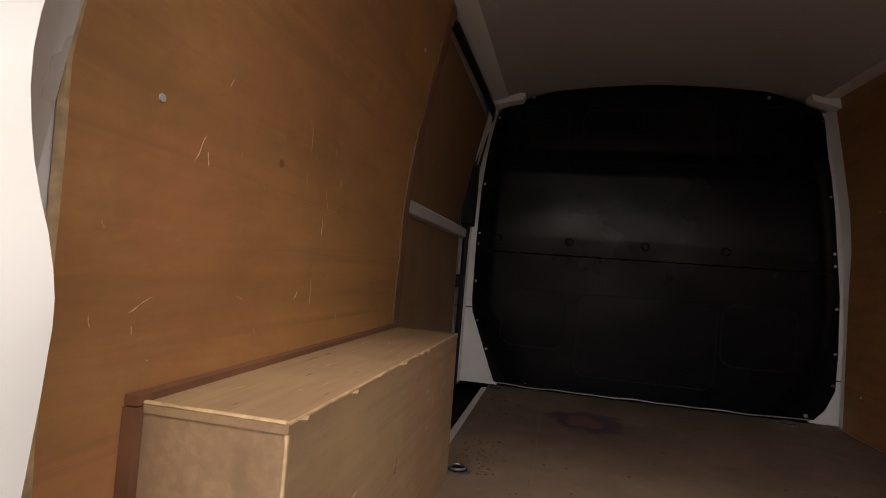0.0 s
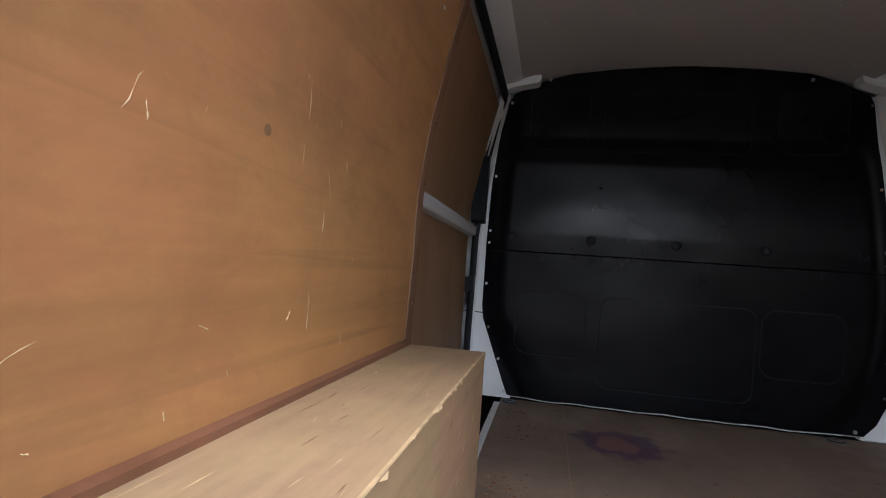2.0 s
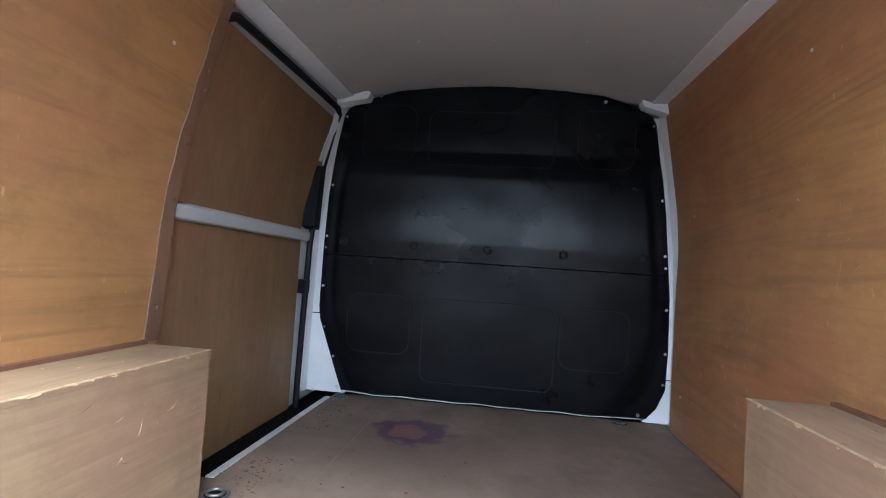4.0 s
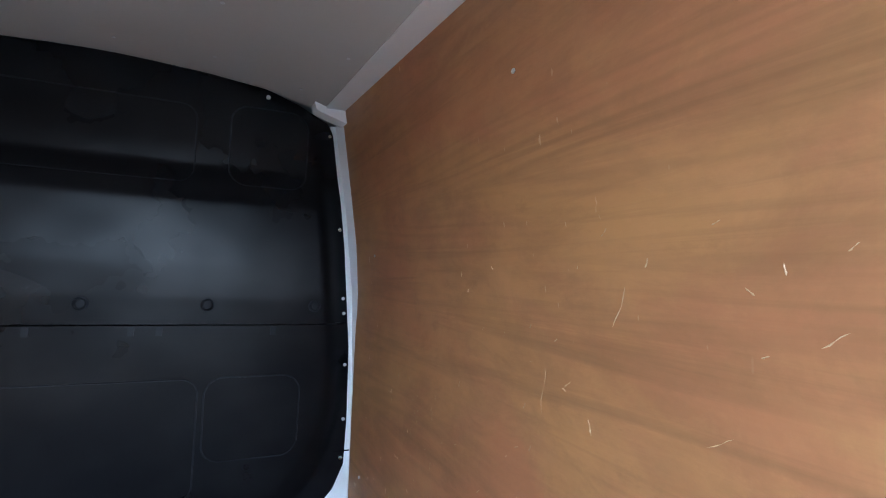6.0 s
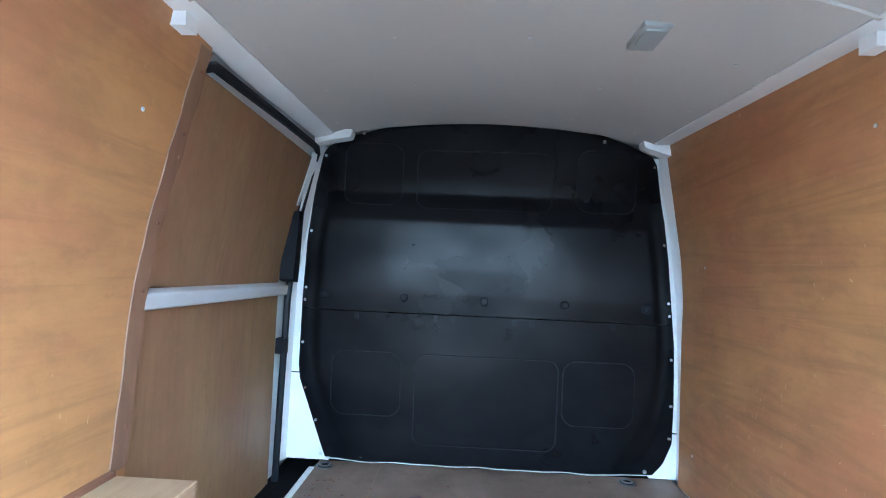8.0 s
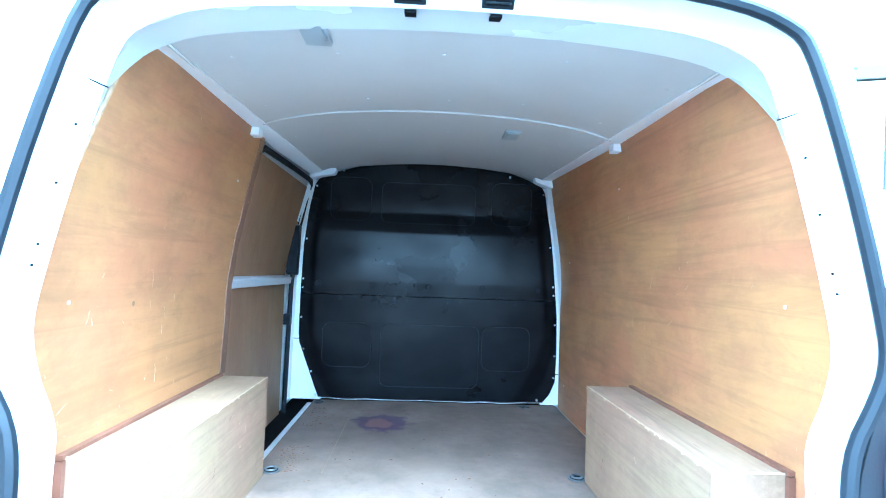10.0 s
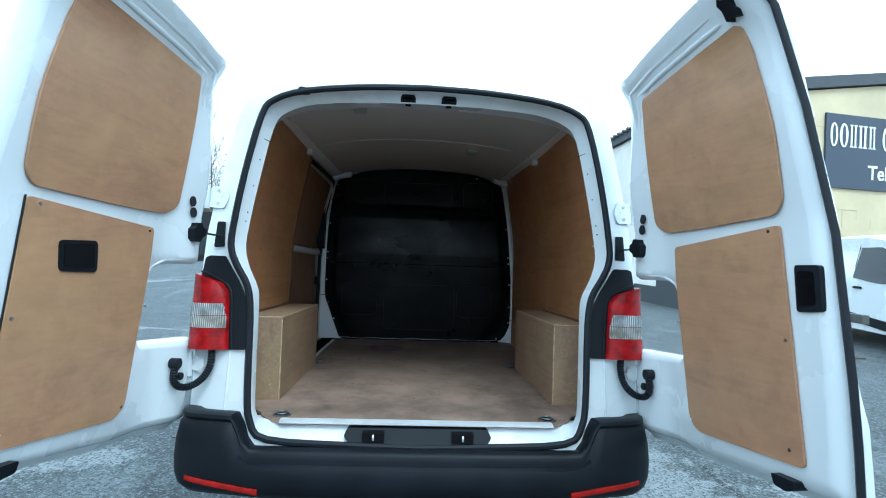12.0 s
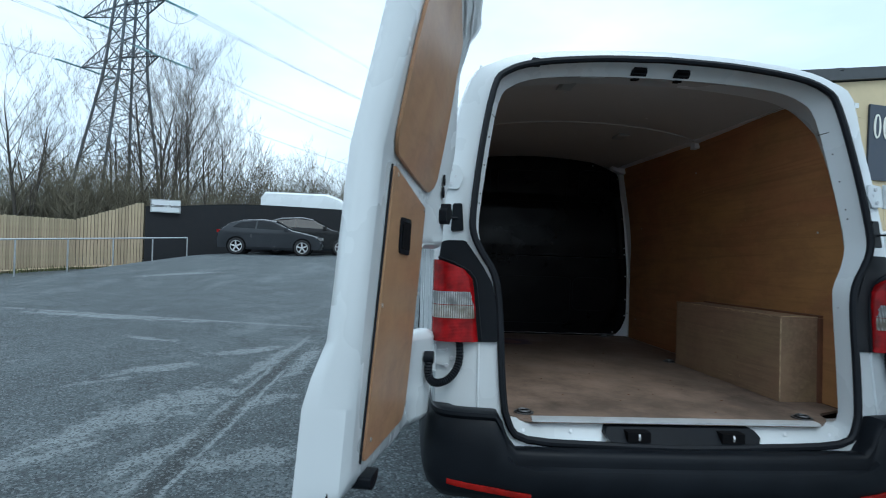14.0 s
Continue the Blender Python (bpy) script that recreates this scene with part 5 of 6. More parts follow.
# a sheet joint, and rusty crumbs swept against the step and the boxes
part("sheet_joint", box((-0.4255, 1.28, FZ - 0.002), (-0.4235, 2.49, FZ + 0.0006), 0), PLY_BOX, fl, "pale joint between floor sheets")
CRUMB = plain("rusty_crumbs", (0.16, 0.075, 0.035), 0.9, 0, 0.4, 60)
rc = random.Random(12)
bm = bmesh.new()
for k in range(260):
    if k < 120:
        x, y = rc.gauss(-0.60, 0.04), rc.uniform(1.28, 1.6)
    elif k < 190:
        x, y = rc.gauss(-0.62, 0.05), rc.uniform(1.9, 2.3)
    else:
        x, y = rc.uniform(-0.6, 0.6), rc.uniform(0.1, 2.5)
    r = rc.uniform(0.0012, 0.0042)
    m = Matrix.Translation((x, y, FZ + r * 0.35)) @ Matrix.Diagonal((r * rc.uniform(0.8, 2.0), r, r * 0.5, 1))
    bmesh.ops.create_icosphere(bm, subdivisions=1, radius=1.0, matrix=m)
crumbs = part("crumbs", bm, CRUMB)
tagged(crumbs, "rusty crumbs and grit scattered on the floor", "dirt", "", "stuff")
VAN_THINGS.append(crumbs)


def bay_light(x, y):
    e = thing("bay_light", "small unlit grey roof lamp in the bay", "lamp", "roof lamps")
    z = ceil_z(x, y)
    part("body", box((x - 0.034, y - 0.07, z - 0.012), (x + 0.034, y + 0.07, z + 0.01), 0.006), LAMPGREY, e)
    part("lens", box((x - 0.026, y - 0.055, z - 0.018), (x + 0.026, y + 0.03, z - 0.010), 0.005), LAMPGREY, e)


LAMPGREY = plain("lamp_grey_plastic", (0.30, 0.32, 0.33), 0.35, 0, 0.1)
bay_light(-0.343, 0.40)
bay_light(0.336, 1.44)

# ---------- outside ----------
def ground_z(x, y):
    return 0.58 * smooth01((y - 6) / 13) * smooth01((x + 13.0) / 4.5) * smooth01((3 - x) / 3) - 0.20 * smooth01((-x - 7) / 6) * smooth01((y - 2) / 8)


xs = [-400, -150, -60, -40, -30] + [-25 + 1.0 * k for k in range(51)] + [30, 40, 60, 150, 400]
ys = [-400, -150, -60, -30] + [-20 + 1.0 * k for k in range(61)] + [50, 60, 80, 150, 400]
gr = part("ground", loft([[(x, y, ground_z(x, y)) for x in xs] for y in ys], False, False), TARMAC)
setting(gr, "worn patched grey tarmac car park", "ground", False)

WOOD_FENCE = plywood("fence_timber", (0.41, 0.33, 0.225), "z", 0.1, 0.75)


def vary_pieces(m, lo, hi):
    """Each board takes its own tone."""
    n, l = m.node_tree.nodes, m.node_tree.links
    b = n["Principled BSDF"]
    src = b.inputs["Base Color"].links[0].from_socket
    info = n.new("ShaderNodeObjectInfo")
    hsv = n.new("ShaderNodeHueSaturation")
    l.new(grey(n, l, info.outputs["Random"], lo, hi, 0.0, 1.0), hsv.inputs["Value"])
    l.new(src, hsv.inputs["Color"])
    l.new(hsv.outputs["Color"], b.inputs["Base Color"])


vary_pieces(WOOD_FENCE, 0.84, 1.12)
VERGE = plain("rough_grass", (0.10, 0.115, 0.05), 0.95, 0, 0.5, 9, 0.5, 40)
BLACKFENCE = plain("black_boards", (0.010, 0.011, 0.014), 0.8, 0, 0.3, 4, 0.2)
GALV = plain("galvanised_steel", (0.48, 0.50, 0.52), 0.45, 0.8, 0.15, 12)
CREAM = plain("cream_block_paint", (0.57, 0.475, 0.30), 0.8, 0, 0.12, 0.9, 0.4, 18)
PALEWALL = plain("pale_wall", (0.70, 0.68, 0.62), 0.8, 0, 0.07, 1.5, 0.2, 30)
ROOFDARK = plain("dark_roof_sheet", (0.05, 0.055, 0.06), 0.6, 0, 0.2, 4, 0.1)
NAVY = plain("navy_sign", (0.030, 0.042, 0.065), 0.45, 0, 0.1)
LETTER = plain("pale_lettering", (0.75, 0.74, 0.66), 0.5, 0, 0.05)
GLASS_DARK = plain("dark_glass", (0.012, 0.014, 0.017), 0.05, 0, 0.1, 4, 0.0)
GLASS_DARK.node_tree.nodes["Principled BSDF"].inputs["Specular IOR Level"].default_value = 0.25


def fence():
    e = thing("timber_fence", "close-board timber fence along the car park", "fence", van=False)
    pts = [(-15.2, 4.0), (-14.2, 14.2), (-13.95, 18.5), (-12.4, 20.55)]
    pale = None
    run = []
    for (xa, ya), (xb, yb) in zip(pts, pts[1:]):
        n = int(math.hypot(xb - xa, yb - ya) / 0.118)
        for k in range(n):
            t = k / n
            run.append((xa + (xb - xa) * t, ya + (yb - ya) * t, math.atan2(yb - ya, xb - xa)))
    for i, (x, y, a) in enumerate(run):
        h = 1.83 + 0.80 * min(1, max(0, (y - 18.5) / 1.8))
        h += 0.012 * math.sin(i * 2.3)
        g = ground_z(x, y)
        if pale is None:
            me_src = part("pale", box((-0.050, -0.012, 0), (0.050, 0.012, 1), 0.002, 1), WOOD_FENCE, e)
            pale = me_src
            o = pale
        else:
            o = pale.copy()
            scene.collection.objects.link(o)
        o.matrix_basis = Matrix.LocRotScale((x, y, g + 0.03), Euler((0, 0, a)), (1, 1, h))
    rg = random.Random(6)
    bm = bmesh.new()
    for (xa, ya), (xb, yb) in zip(pts, pts[1:]):
        for k in range(int(math.hypot(xb - xa, yb - ya) * 45)):
            t = rg.random()
            x, y = xa + (xb - xa) * t + rg.uniform(0.03, 0.35), ya + (yb - ya) * t - rg.uniform(0.0, 0.2)
            g = ground_z(x, y)
            h = rg.uniform(0.05, 0.2)
            tube([(x, y, g - 0.01), (x + rg.gauss(0, 0.03), y + rg.gauss(0, 0.03), g + h)], [0.012, 0.003], 3, bm, False)
    tagged(part("rough_grass", bm, VERGE), "rough grass along the foot of the fence", "grass", "", "stuff")
    for (xa, ya), (xb, yb) in zip(pts, pts[1:]):
        part("gravel_board", tube([(xa - 0.03, ya, ground_z(xa, ya) + 0.07), (xb - 0.03, yb, ground_z(xb, yb) + 0.07)], 0.08, 4), WOOD_FENCE, e)


fence()


def black_fence():
    e = thing("black_fence", "tall black boarded fence behind the parked cars", "fence", van=False)
    pts = [(-12.4, 20.55), (-9, 22.6), (-2, 25.5), (6.5, 27.5)]
    for (xa, ya), (xb, yb) in zip(pts, pts[1:]):
        n = max(2, int(math.hypot(xb - xa, yb - ya) / 1.2))
        for k in range(n):
            t0, t1 = k / n, (k + 1) / n
            a = (xa + (xb - xa) * t0, ya + (yb - ya) * t0)
            b = (xa + (xb - xa) * t1, ya + (yb - ya) * t1)
            h, h1 = 2.55 - 0.35 * smooth01((a[0] + 13) / 5), 2.55 - 0.35 * smooth01((b[0] + 13) / 5)
            g0, g1 = ground_z(*a), ground_z(*b)
            part("board_panel", loft([[(a[0], a[1], g0), (a[0], a[1] + 0.04, g0), (a[0], a[1] + 0.04, g0 + h), (a[0], a[1], g0 + h)], [(b[0], b[1], g1), (b[0], b[1] + 0.04, g1), (b[0], b[1] + 0.04, g1 + h1), (b[0], b[1], g1 + h1)]]), BLACKFENCE, e)


black_fence()


def words(text, size, m, mat, parent, name="lettering", depth=0.004, bold=0.0):
    cu = bpy.data.curves.new(name, "FONT")
    cu.body, cu.size, cu.extrude, cu.align_x, cu.align_y = text, size, depth, "CENTER", "CENTER"
    cu.offset = bold
    cu.materials.append(mat)
    tmp = bpy.data.objects.new(name, cu)
    me = bpy.data.meshes.new_from_object(tmp)
    bpy.data.objects.remove(tmp)
    o = new(name, me)
    o.parent = parent
    o.matrix_basis = m
    return o


ps = thing("parking_sign", "white parking sign with black lettering on the fence", "sign", van=False, m=pose(-11.72, 20.84, 2.42, 0, 0, 24))
part("board", box((-0.56, -0.05, -0.27), (0.56, -0.01, 0.27), 0.02), WHITE, ps)
INK = plain("black_ink", (0.02, 0.02, 0.022), 0.5)
bm = bmesh.new()
for lo, hi in (((-0.545, -0.0535, 0.24), (0.545, -0.049, 0.255)), ((-0.545, -0.0535, -0.255), (0.545, -0.049, -0.24)), ((-0.545, -0.0535, -0.24), (-0.53, -0.049, 0.24)), ((0.53, -0.0535, -0.24), (0.545, -0.049, 0.24))):
    add_box(bm, lo, hi)
part("border", bm, INK, ps, "thin black border line")
words("Customer Parking", 0.150, pose(0, -0.054, 0, 90), INK, ps, bold=0.0045)


def handrail():
    e = thing("handrail", "galvanised tube handrail along the car park edge", "railing", van=False)
    # the tube runs nearly level while the ground rises towards the parked cars
    pts = [(-14.0, 3.2, 0.86), (-13.5, 12.8, 0.87), (-10.0, 19.0, 1.13)]
    posts = []
    for (xa, ya, za), (xb, yb, zb) in zip(pts, pts[1:]):
        n = round(math.hypot(xb - xa, yb - ya) / 1.42)
        for k in range(n):
            t = k / n
            posts.append((xa + (xb - xa) * t, ya + (yb - ya) * t, za + (zb - za) * t))
    posts.append(pts[-1])
    part("top_rail", tube(posts, 0.028, 8), GALV, e)
    for x, y, z in posts:
        foot = ground_z(x, y)
        p = part("post", tube([(x, y, foot), (x, y, z)], 0.026, 8), GALV, e)
        part("base_plate", box((x - 0.07, y - 0.07, foot - 0.004), (x + 0.07, y + 0.07, foot + 0.012), 0.003), GALV, p)


handrail()


def drain_cover(x, y, turn):
    e = thing("drain_cover", "square cast iron drain cover set in the tarmac", "drain cover", van=False, m=pose(x, y, 0, 0, 0, turn))
    part("frame", box((-0.26, -0.26, 0.0), (0.26, 0.26, 0.006), 0.003), IRON, e)
    lid = part("lid", box((-0.225, -0.225, 0.0), (0.225, 0.225, 0.009), 0.002), IRON, e, "studded iron lid")
    bm = bmesh.new()
    for i in range(9):
        for j in range(9):
            add_box(bm, (-0.205 + 0.046 * i, -0.205 + 0.046 * j, 0.008), (-0.172 + 0.046 * i, -0.172 + 0.046 * j, 0.014))
    part("studs", bm, IRON, lid)


IRON = plain("worn_cast_iron", (0.10, 0.115, 0.12), 0.55, 0.3, 0.35, 14, 0.3)
drain_cover(-1.35, 1.66, 4)


# parked vehicles
def side_in(z, roof_in, belt):
    """How far the flank is drawn in at height z of the finished side."""
    zo = 0.2 + (z - 0.2) / 0.95
    return 1 - roof_in * smooth01((zo - belt) / 0.6)


def car_body(profile, width, taper, roof_in, belt):
    """Side profile (y along, z up) lofted over the width, the cabin drawn in above the belt."""
    rings = []
    for k in range(17):
        q = -1 + 2 * k / 16
        ring = []
        for y, z in profile:
            inn = 1 - roof_in * smooth01((z - belt) / 0.6)
            shrink = 1 - taper * (abs(q) ** 6)
            ring.append((q * width / 2 * inn, y * shrink, 0.2 + (z - 0.2) * (1 - 0.05 * abs(q) ** 4)))
        rings.append(ring)
    bm = loft(rings, True, False)
    for s, ring in ((-1, rings[0]), (1, rings[-1])):
        side = bmesh.new()
        side.faces.new([side.verts.new((0, y, z)) for _, y, z in ring])
        side.normal_update()
        bmesh.ops.triangulate(side, faces=side.faces[:], ngon_method="EAR_CLIP")
        for j in range(1, 24):
            bmesh.ops.bisect_plane(side, geom=side.verts[:] + side.edges[:] + side.faces[:], plane_co=(0, 0, 0.2 + 0.08 * j), plane_no=(0, 0, 1))
        index = {}
        for v in side.verts:
            index[v] = bm.verts.new((s * width / 2 * side_in(v.co.z, roof_in, belt), v.co.y, v.co.z))
        for f in side.faces:
            bm.faces.new([index[v] for v in f.verts])
        side.free()
    bmesh.ops.recalc_face_normals(bm, faces=bm.faces[:])
    return bm


def car_wheel(parent, x, y, r, rim_mat, steel=False):
    w = part("wheel", loft([[(x + dx, y + rr * math.cos(a * math.pi / 12), r + rr * math.sin(a * math.pi / 12)) for a in range(24)] for dx, rr in ((-0.10, r * 0.7), (-0.10, r * 0.95), (-0.06, r), (0.06, r), (0.10, r * 0.95), (0.10, r * 0.7))], True, False), TYRE, parent, "black tyre")
    s = 1 if x > 0 else -1
    prof = ((0.085, 0.72), (0.07, 0.62), (0.055, 0.2), (0.075, 0.12)) if steel else ((0.06, 0.60), (0.075, 0.61), (0.09, 0.66), (0.09, 0.73), (0.07, 0.74))
    rim = part("rim", loft([[(x + s * dx, y + q * r * math.cos(a * math.pi / 12), r + q * r * math.sin(a * math.pi / 12)) for a in range(24)] for dx, q in prof], True, steel), rim_mat, w)
    if steel:
        part("hub_cap", disc((x + s * 0.06, y, r), (s, 0, 0), r * 0.22, 0.035, 14, 0.008), rim_mat, rim)
        for k in range(10):
            a = 2 * math.pi * k / 10
            part("vent_hole", disc((x + s * 0.062, y + r * 0.47 * math.cos(a), r + r * 0.47 * math.sin(a)), (s, 0, 0), r * 0.075, 0.012, 8), DARK, rim)
        return
    part("brake_disc", disc((x + s * 0.03, y, r), (s, 0, 0), r * 0.62, 0.012, 16), DARK, rim)
    part("hub_cap", disc((x + s * 0.07, y, r), (s, 0, 0), r * 0.15, 0.02, 10), rim_mat, rim)
    for k in range(5):
        a = 2 * math.pi * k / 5 + 0.4
        part("spoke", tube([(x + s * 0.085, y + r * 0.1 * math.cos(a), r + r * 0.1 * math.sin(a)), (x + s * 0.09, y + r * 0.64 * math.cos(a), r + r * 0.64 * math.sin(a))], r * 0.095, 6), rim_mat, rim)


def hatchback(m, paint, label, h=1.42, l=4.2, suv=False):
    c = thing("car", label, "car", van=False, m=m)
    k = h / 1.42
    f = l / 4.2
    prof = [(-2.1 * f, 0.25), (-2.12 * f, 0.55), (-2.06 * f, 0.82 * k), (-1.98 * f, 0.95 * k), (-1.60 * f, 1.24 * k), (-1.1 * f, 1.365 * k), (-0.3 * f, 1.42 * k), (0.15 * f, 1.36 * k), (0.95 * f, 0.98 * k), (1.3 * f, 0.92 * k), (1.85 * f, 0.80 * k), (2.05 * f, 0.65 * k), (2.1 * f, 0.45), (2.05 * f, 0.25)]
    w = 1.78
    part("body", bev(car_body(prof, w, 0.05, 0.22, 0.92 * k), 0.02, 2, 60), paint, c)
    for s in (-1, 1):
        g = part("side_window", prism(rounded([(-1.5 * f, 1.03 * k), (-1.22 * f, 1.225 * k), (-0.45 * f, 1.325 * k), (0.1 * f, 1.28 * k), (0.72 * f, 0.98 * k)], 0.06), lambda p, q, d: (s * (w / 2 * side_in(q, 0.22, 0.92 * k) - 0.012 + d), p * 0.97, q), 0.0, 0.02, 0), GLASS_DARK, c, "dark side glass")
        def onflank(p, q, d):
            return (s * (w / 2 * side_in(q, 0.22, 0.92 * k) - 0.004 + d), p * 0.985, q)
        part("door_line", tube([onflank(-0.55 * f, 0.36, 0), onflank(-0.62 * f, 0.7 * k, 0), onflank(-0.58 * f, 0.98 * k, 0)], 0.006, 4), DARK, c)
        part("door_line", tube([onflank(0.82 * f, 0.36, 0), onflank(0.84 * f, 0.7 * k, 0), onflank(0.76 * f, 0.94 * k, 0)], 0.006, 4), DARK, c)
        part("waist_crease", tube([onflank(-1.8 * f, 0.80 * k, 0), onflank(1.5 * f, 0.74 * k, 0)], 0.008, 4), paint, c)
        part("door_pillar", prism([(-0.60 * f, 1.00 * k), (-0.53 * f, 1.00 * k), (-0.50 * f, 1.335 * k), (-0.56 * f, 1.335 * k)], lambda p, q, d: (s * (w / 2 * side_in(q, 0.22, 0.92 * k) + 0.006 + d), p * 0.97, q), 0.0, 0.006, 0), paint, c)
        part("door_handle", prism(rounded([(-0.50 * f, 0.80 * k), (-0.32 * f, 0.80 * k), (-0.32 * f, 0.83 * k), (-0.50 * f, 0.83 * k)], 0.008), onflank, 0, 0.03, 0.004), paint, c)
        part("sill", box((min(s * 0.80, s * 0.895), -1.0 * f, 0.2), (max(s * 0.80, s * 0.895), 1.0 * f, 0.3), 0.02), PLASTIC, c)
        part("head_light", box((min(s * 0.52, s * 0.84), 1.90 * f, 0.62 * k), (max(s * 0.52, s * 0.84), 2.06 * f, 0.75 * k), 0.03), CLEAR_LENS, c)
        part("tail_lamp", box((min(s * 0.56, s * 0.80), -2.05 * f, 0.82 * k), (max(s * 0.56, s * 0.80), -1.86 * f, 0.93 * k), 0.03), RED_LENS, c)
        part("mirror", box((min(s * 0.86, s * 1.0), 0.55 * f, 0.95 * k), (max(s * 0.86, s * 1.0), 0.70 * f, 1.08 * k), 0.03), paint, c)
        for y in (-1.28 * f, 1.28 * f):
            part("wheel_arch", disc((s * 0.80, y, 0.33), (s, 0, 0), 0.365, 0.105, 20), DARK, c)
            car_wheel(c, s * 0.83, y, 0.315 * (1.12 if suv else 1), RIM)
    part("windscreen", prism([(-0.62, 0.0), (0.62, 0.0), (0.54, 1.0), (-0.54, 1.0)], lambda p, q, d: (p, (0.93 - 0.74 * q) * f + d * 0.4, (0.985 + 0.365 * q) * k + d), 0.0, 0.02, 0), GLASS_DARK, c)
    return c


RIM = plain("dull_alloy", (0.60, 0.61, 0.62), 0.4, 0.3, 0.1, 10)
GREYCAR = plain("grey_metallic", (0.030, 0.034, 0.040), 0.2, 0.0, 0.06, 2, 0.0, 60, 0.12)
BLACKCAR = plain("black_metallic", (0.007, 0.008, 0.009), 0.2, 0.0, 0.06, 2, 0.0, 60, 0.12)
for coat in (GREYCAR, BLACKCAR):
    coat.node_tree.nodes["Principled BSDF"].inputs["Specular IOR Level"].default_value = 0.3
hatchback(pose(-6.95, 19.8, ground_z(-6.95, 19.8), 0, 0, -82), GREYCAR, "dark grey hatchback parked by the black fence", 1.42, 4.05)
hatchback(pose(-6.0, 22.2, ground_z(-6.0, 22.2), 0, 0, -78), BLACKCAR, "black off-road car parked by the black fence", 1.66, 4.5, True)

hv = thing("high_roof_van", "white high-roof van behind the black fence", "high van", van=False, m=pose(-6.85, 26.1, 0.78, 0, 0, -86))
part("body", bev(car_body([(-2.3, 0.4), (-2.3, 2.6), (-2.1, 2.85), (1.0, 2.85), (1.7, 2.62), (2.1, 2.2), (2.7, 1.3), (2.8, 0.4)], 2.0, 0.03, 0.12, 2.2), 0.05, 2, 50), WHITE, hv)


STEELRIM = plain("grey_steel_wheel", (0.17, 0.175, 0.18), 0.5, 0.3, 0.15, 8)


def small_van(m):
    c = thing("small_van", "white small van parked beside the building", "van", van=False, m=m)
    prof = [(-2.55, 0.28), (-2.58, 0.8), (-2.52, 1.5), (-2.42, 1.76), (-2.1, 1.83), (0.2, 1.84), (0.75, 1.77), (1.55, 1.22), (1.8, 1.08), (2.28, 0.92), (2.46, 0.72), (2.48, 0.45), (2.43, 0.28)]
    w = 1.80
    part("body", bev(car_body(prof, w, 0.05, 0.14, 1.05), 0.025, 2, 60), WHITE, c, "white painted body")
    for s in (-1, 1):
        def onside(p, q, d):
            return (s * (w / 2 * side_in(q, 0.14, 1.05) - 0.006 + d), p * 0.99, q)
        part("door_window", prism(rounded([(0.02, 1.10), (0.04, 1.60), (0.55, 1.60), (0.95, 1.42), (1.42, 1.06), (1.40, 1.02), (0.60, 1.04)], 0.03), onside, 0, 0.016, 0), GLASS_DARK, c, "dark cab window")
        part("side_moulding", prism(rounded([(-1.02, 0.60), (-0.86, 0.46), (0.95, 0.33), (1.20, 0.33), (1.06, 0.46)], 0.02), onside, 0, 0.025, 0.006), PLASTIC, c, "black side moulding")
        part("bumper_corner", prism(rounded([(-2.56, 0.30), (-2.56, 0.62), (-2.35, 0.60), (-2.12, 0.30)], 0.04), onside, 0, 0.03, 0.006), PLASTIC, c, "black bumper corner")
        part("door_line", tube([onside(0.0, 0.40, 0.0), onside(-0.03, 1.0, 0.0), onside(0.0, 1.66, 0.0)], 0.005, 4), DARK, c)
        part("panel_line", tube([onside(-1.15, 0.45, 0.0), onside(-1.15, 1.66, 0.0)], 0.004, 4), DARK, c)
        part("rub_line", tube([onside(-2.4, 1.02, 0.0), onside(0.9, 1.0, 0.0)], 0.006, 4), INNER_WHITE, c)
        part("door_handle", prism(rounded([(-0.02 + 0.09, 0.93), (0.27, 0.93), (0.27, 0.965), (0.09, 0.965)], 0.01), onside, 0, 0.035, 0.006), PLASTIC, c, "black door handle")
        part("mirror", box((min(s * 0.88, s * 0.99), 0.99, 1.07), (max(s * 0.88, s * 0.99), 1.09, 1.23), 0.04), PLASTIC, c, "black door mirror")
        part("head_light", prism(rounded([(1.85, 0.98), (2.33, 0.78), (2.38, 0.70), (2.0, 0.80)], 0.03), onside, -0.02, 0.02, 0.004), CLEAR_LENS, c)
        for y in (-1.70, 1.60):
            part("wheel_arch", disc((s * 0.815, y, 0.34), (s, 0, 0), 0.375, 0.08, 20), DARK, c)
            car_wheel(c, s * 0.83, y, 0.325, STEELRIM, True)
    part("windscreen", prism([(-0.66, 0.0), (0.66, 0.0), (0.58, 1.0), (-0.58, 1.0)], lambda p, q, d: (p, 1.54 - 0.74 * q + d * 0.4, 1.23 + 0.51 * q + d), 0.0, 0.02, 0), GLASS_DARK, c)
    return c


small_van(pose(8.12, 6.0, 0, 0, 0, 168))


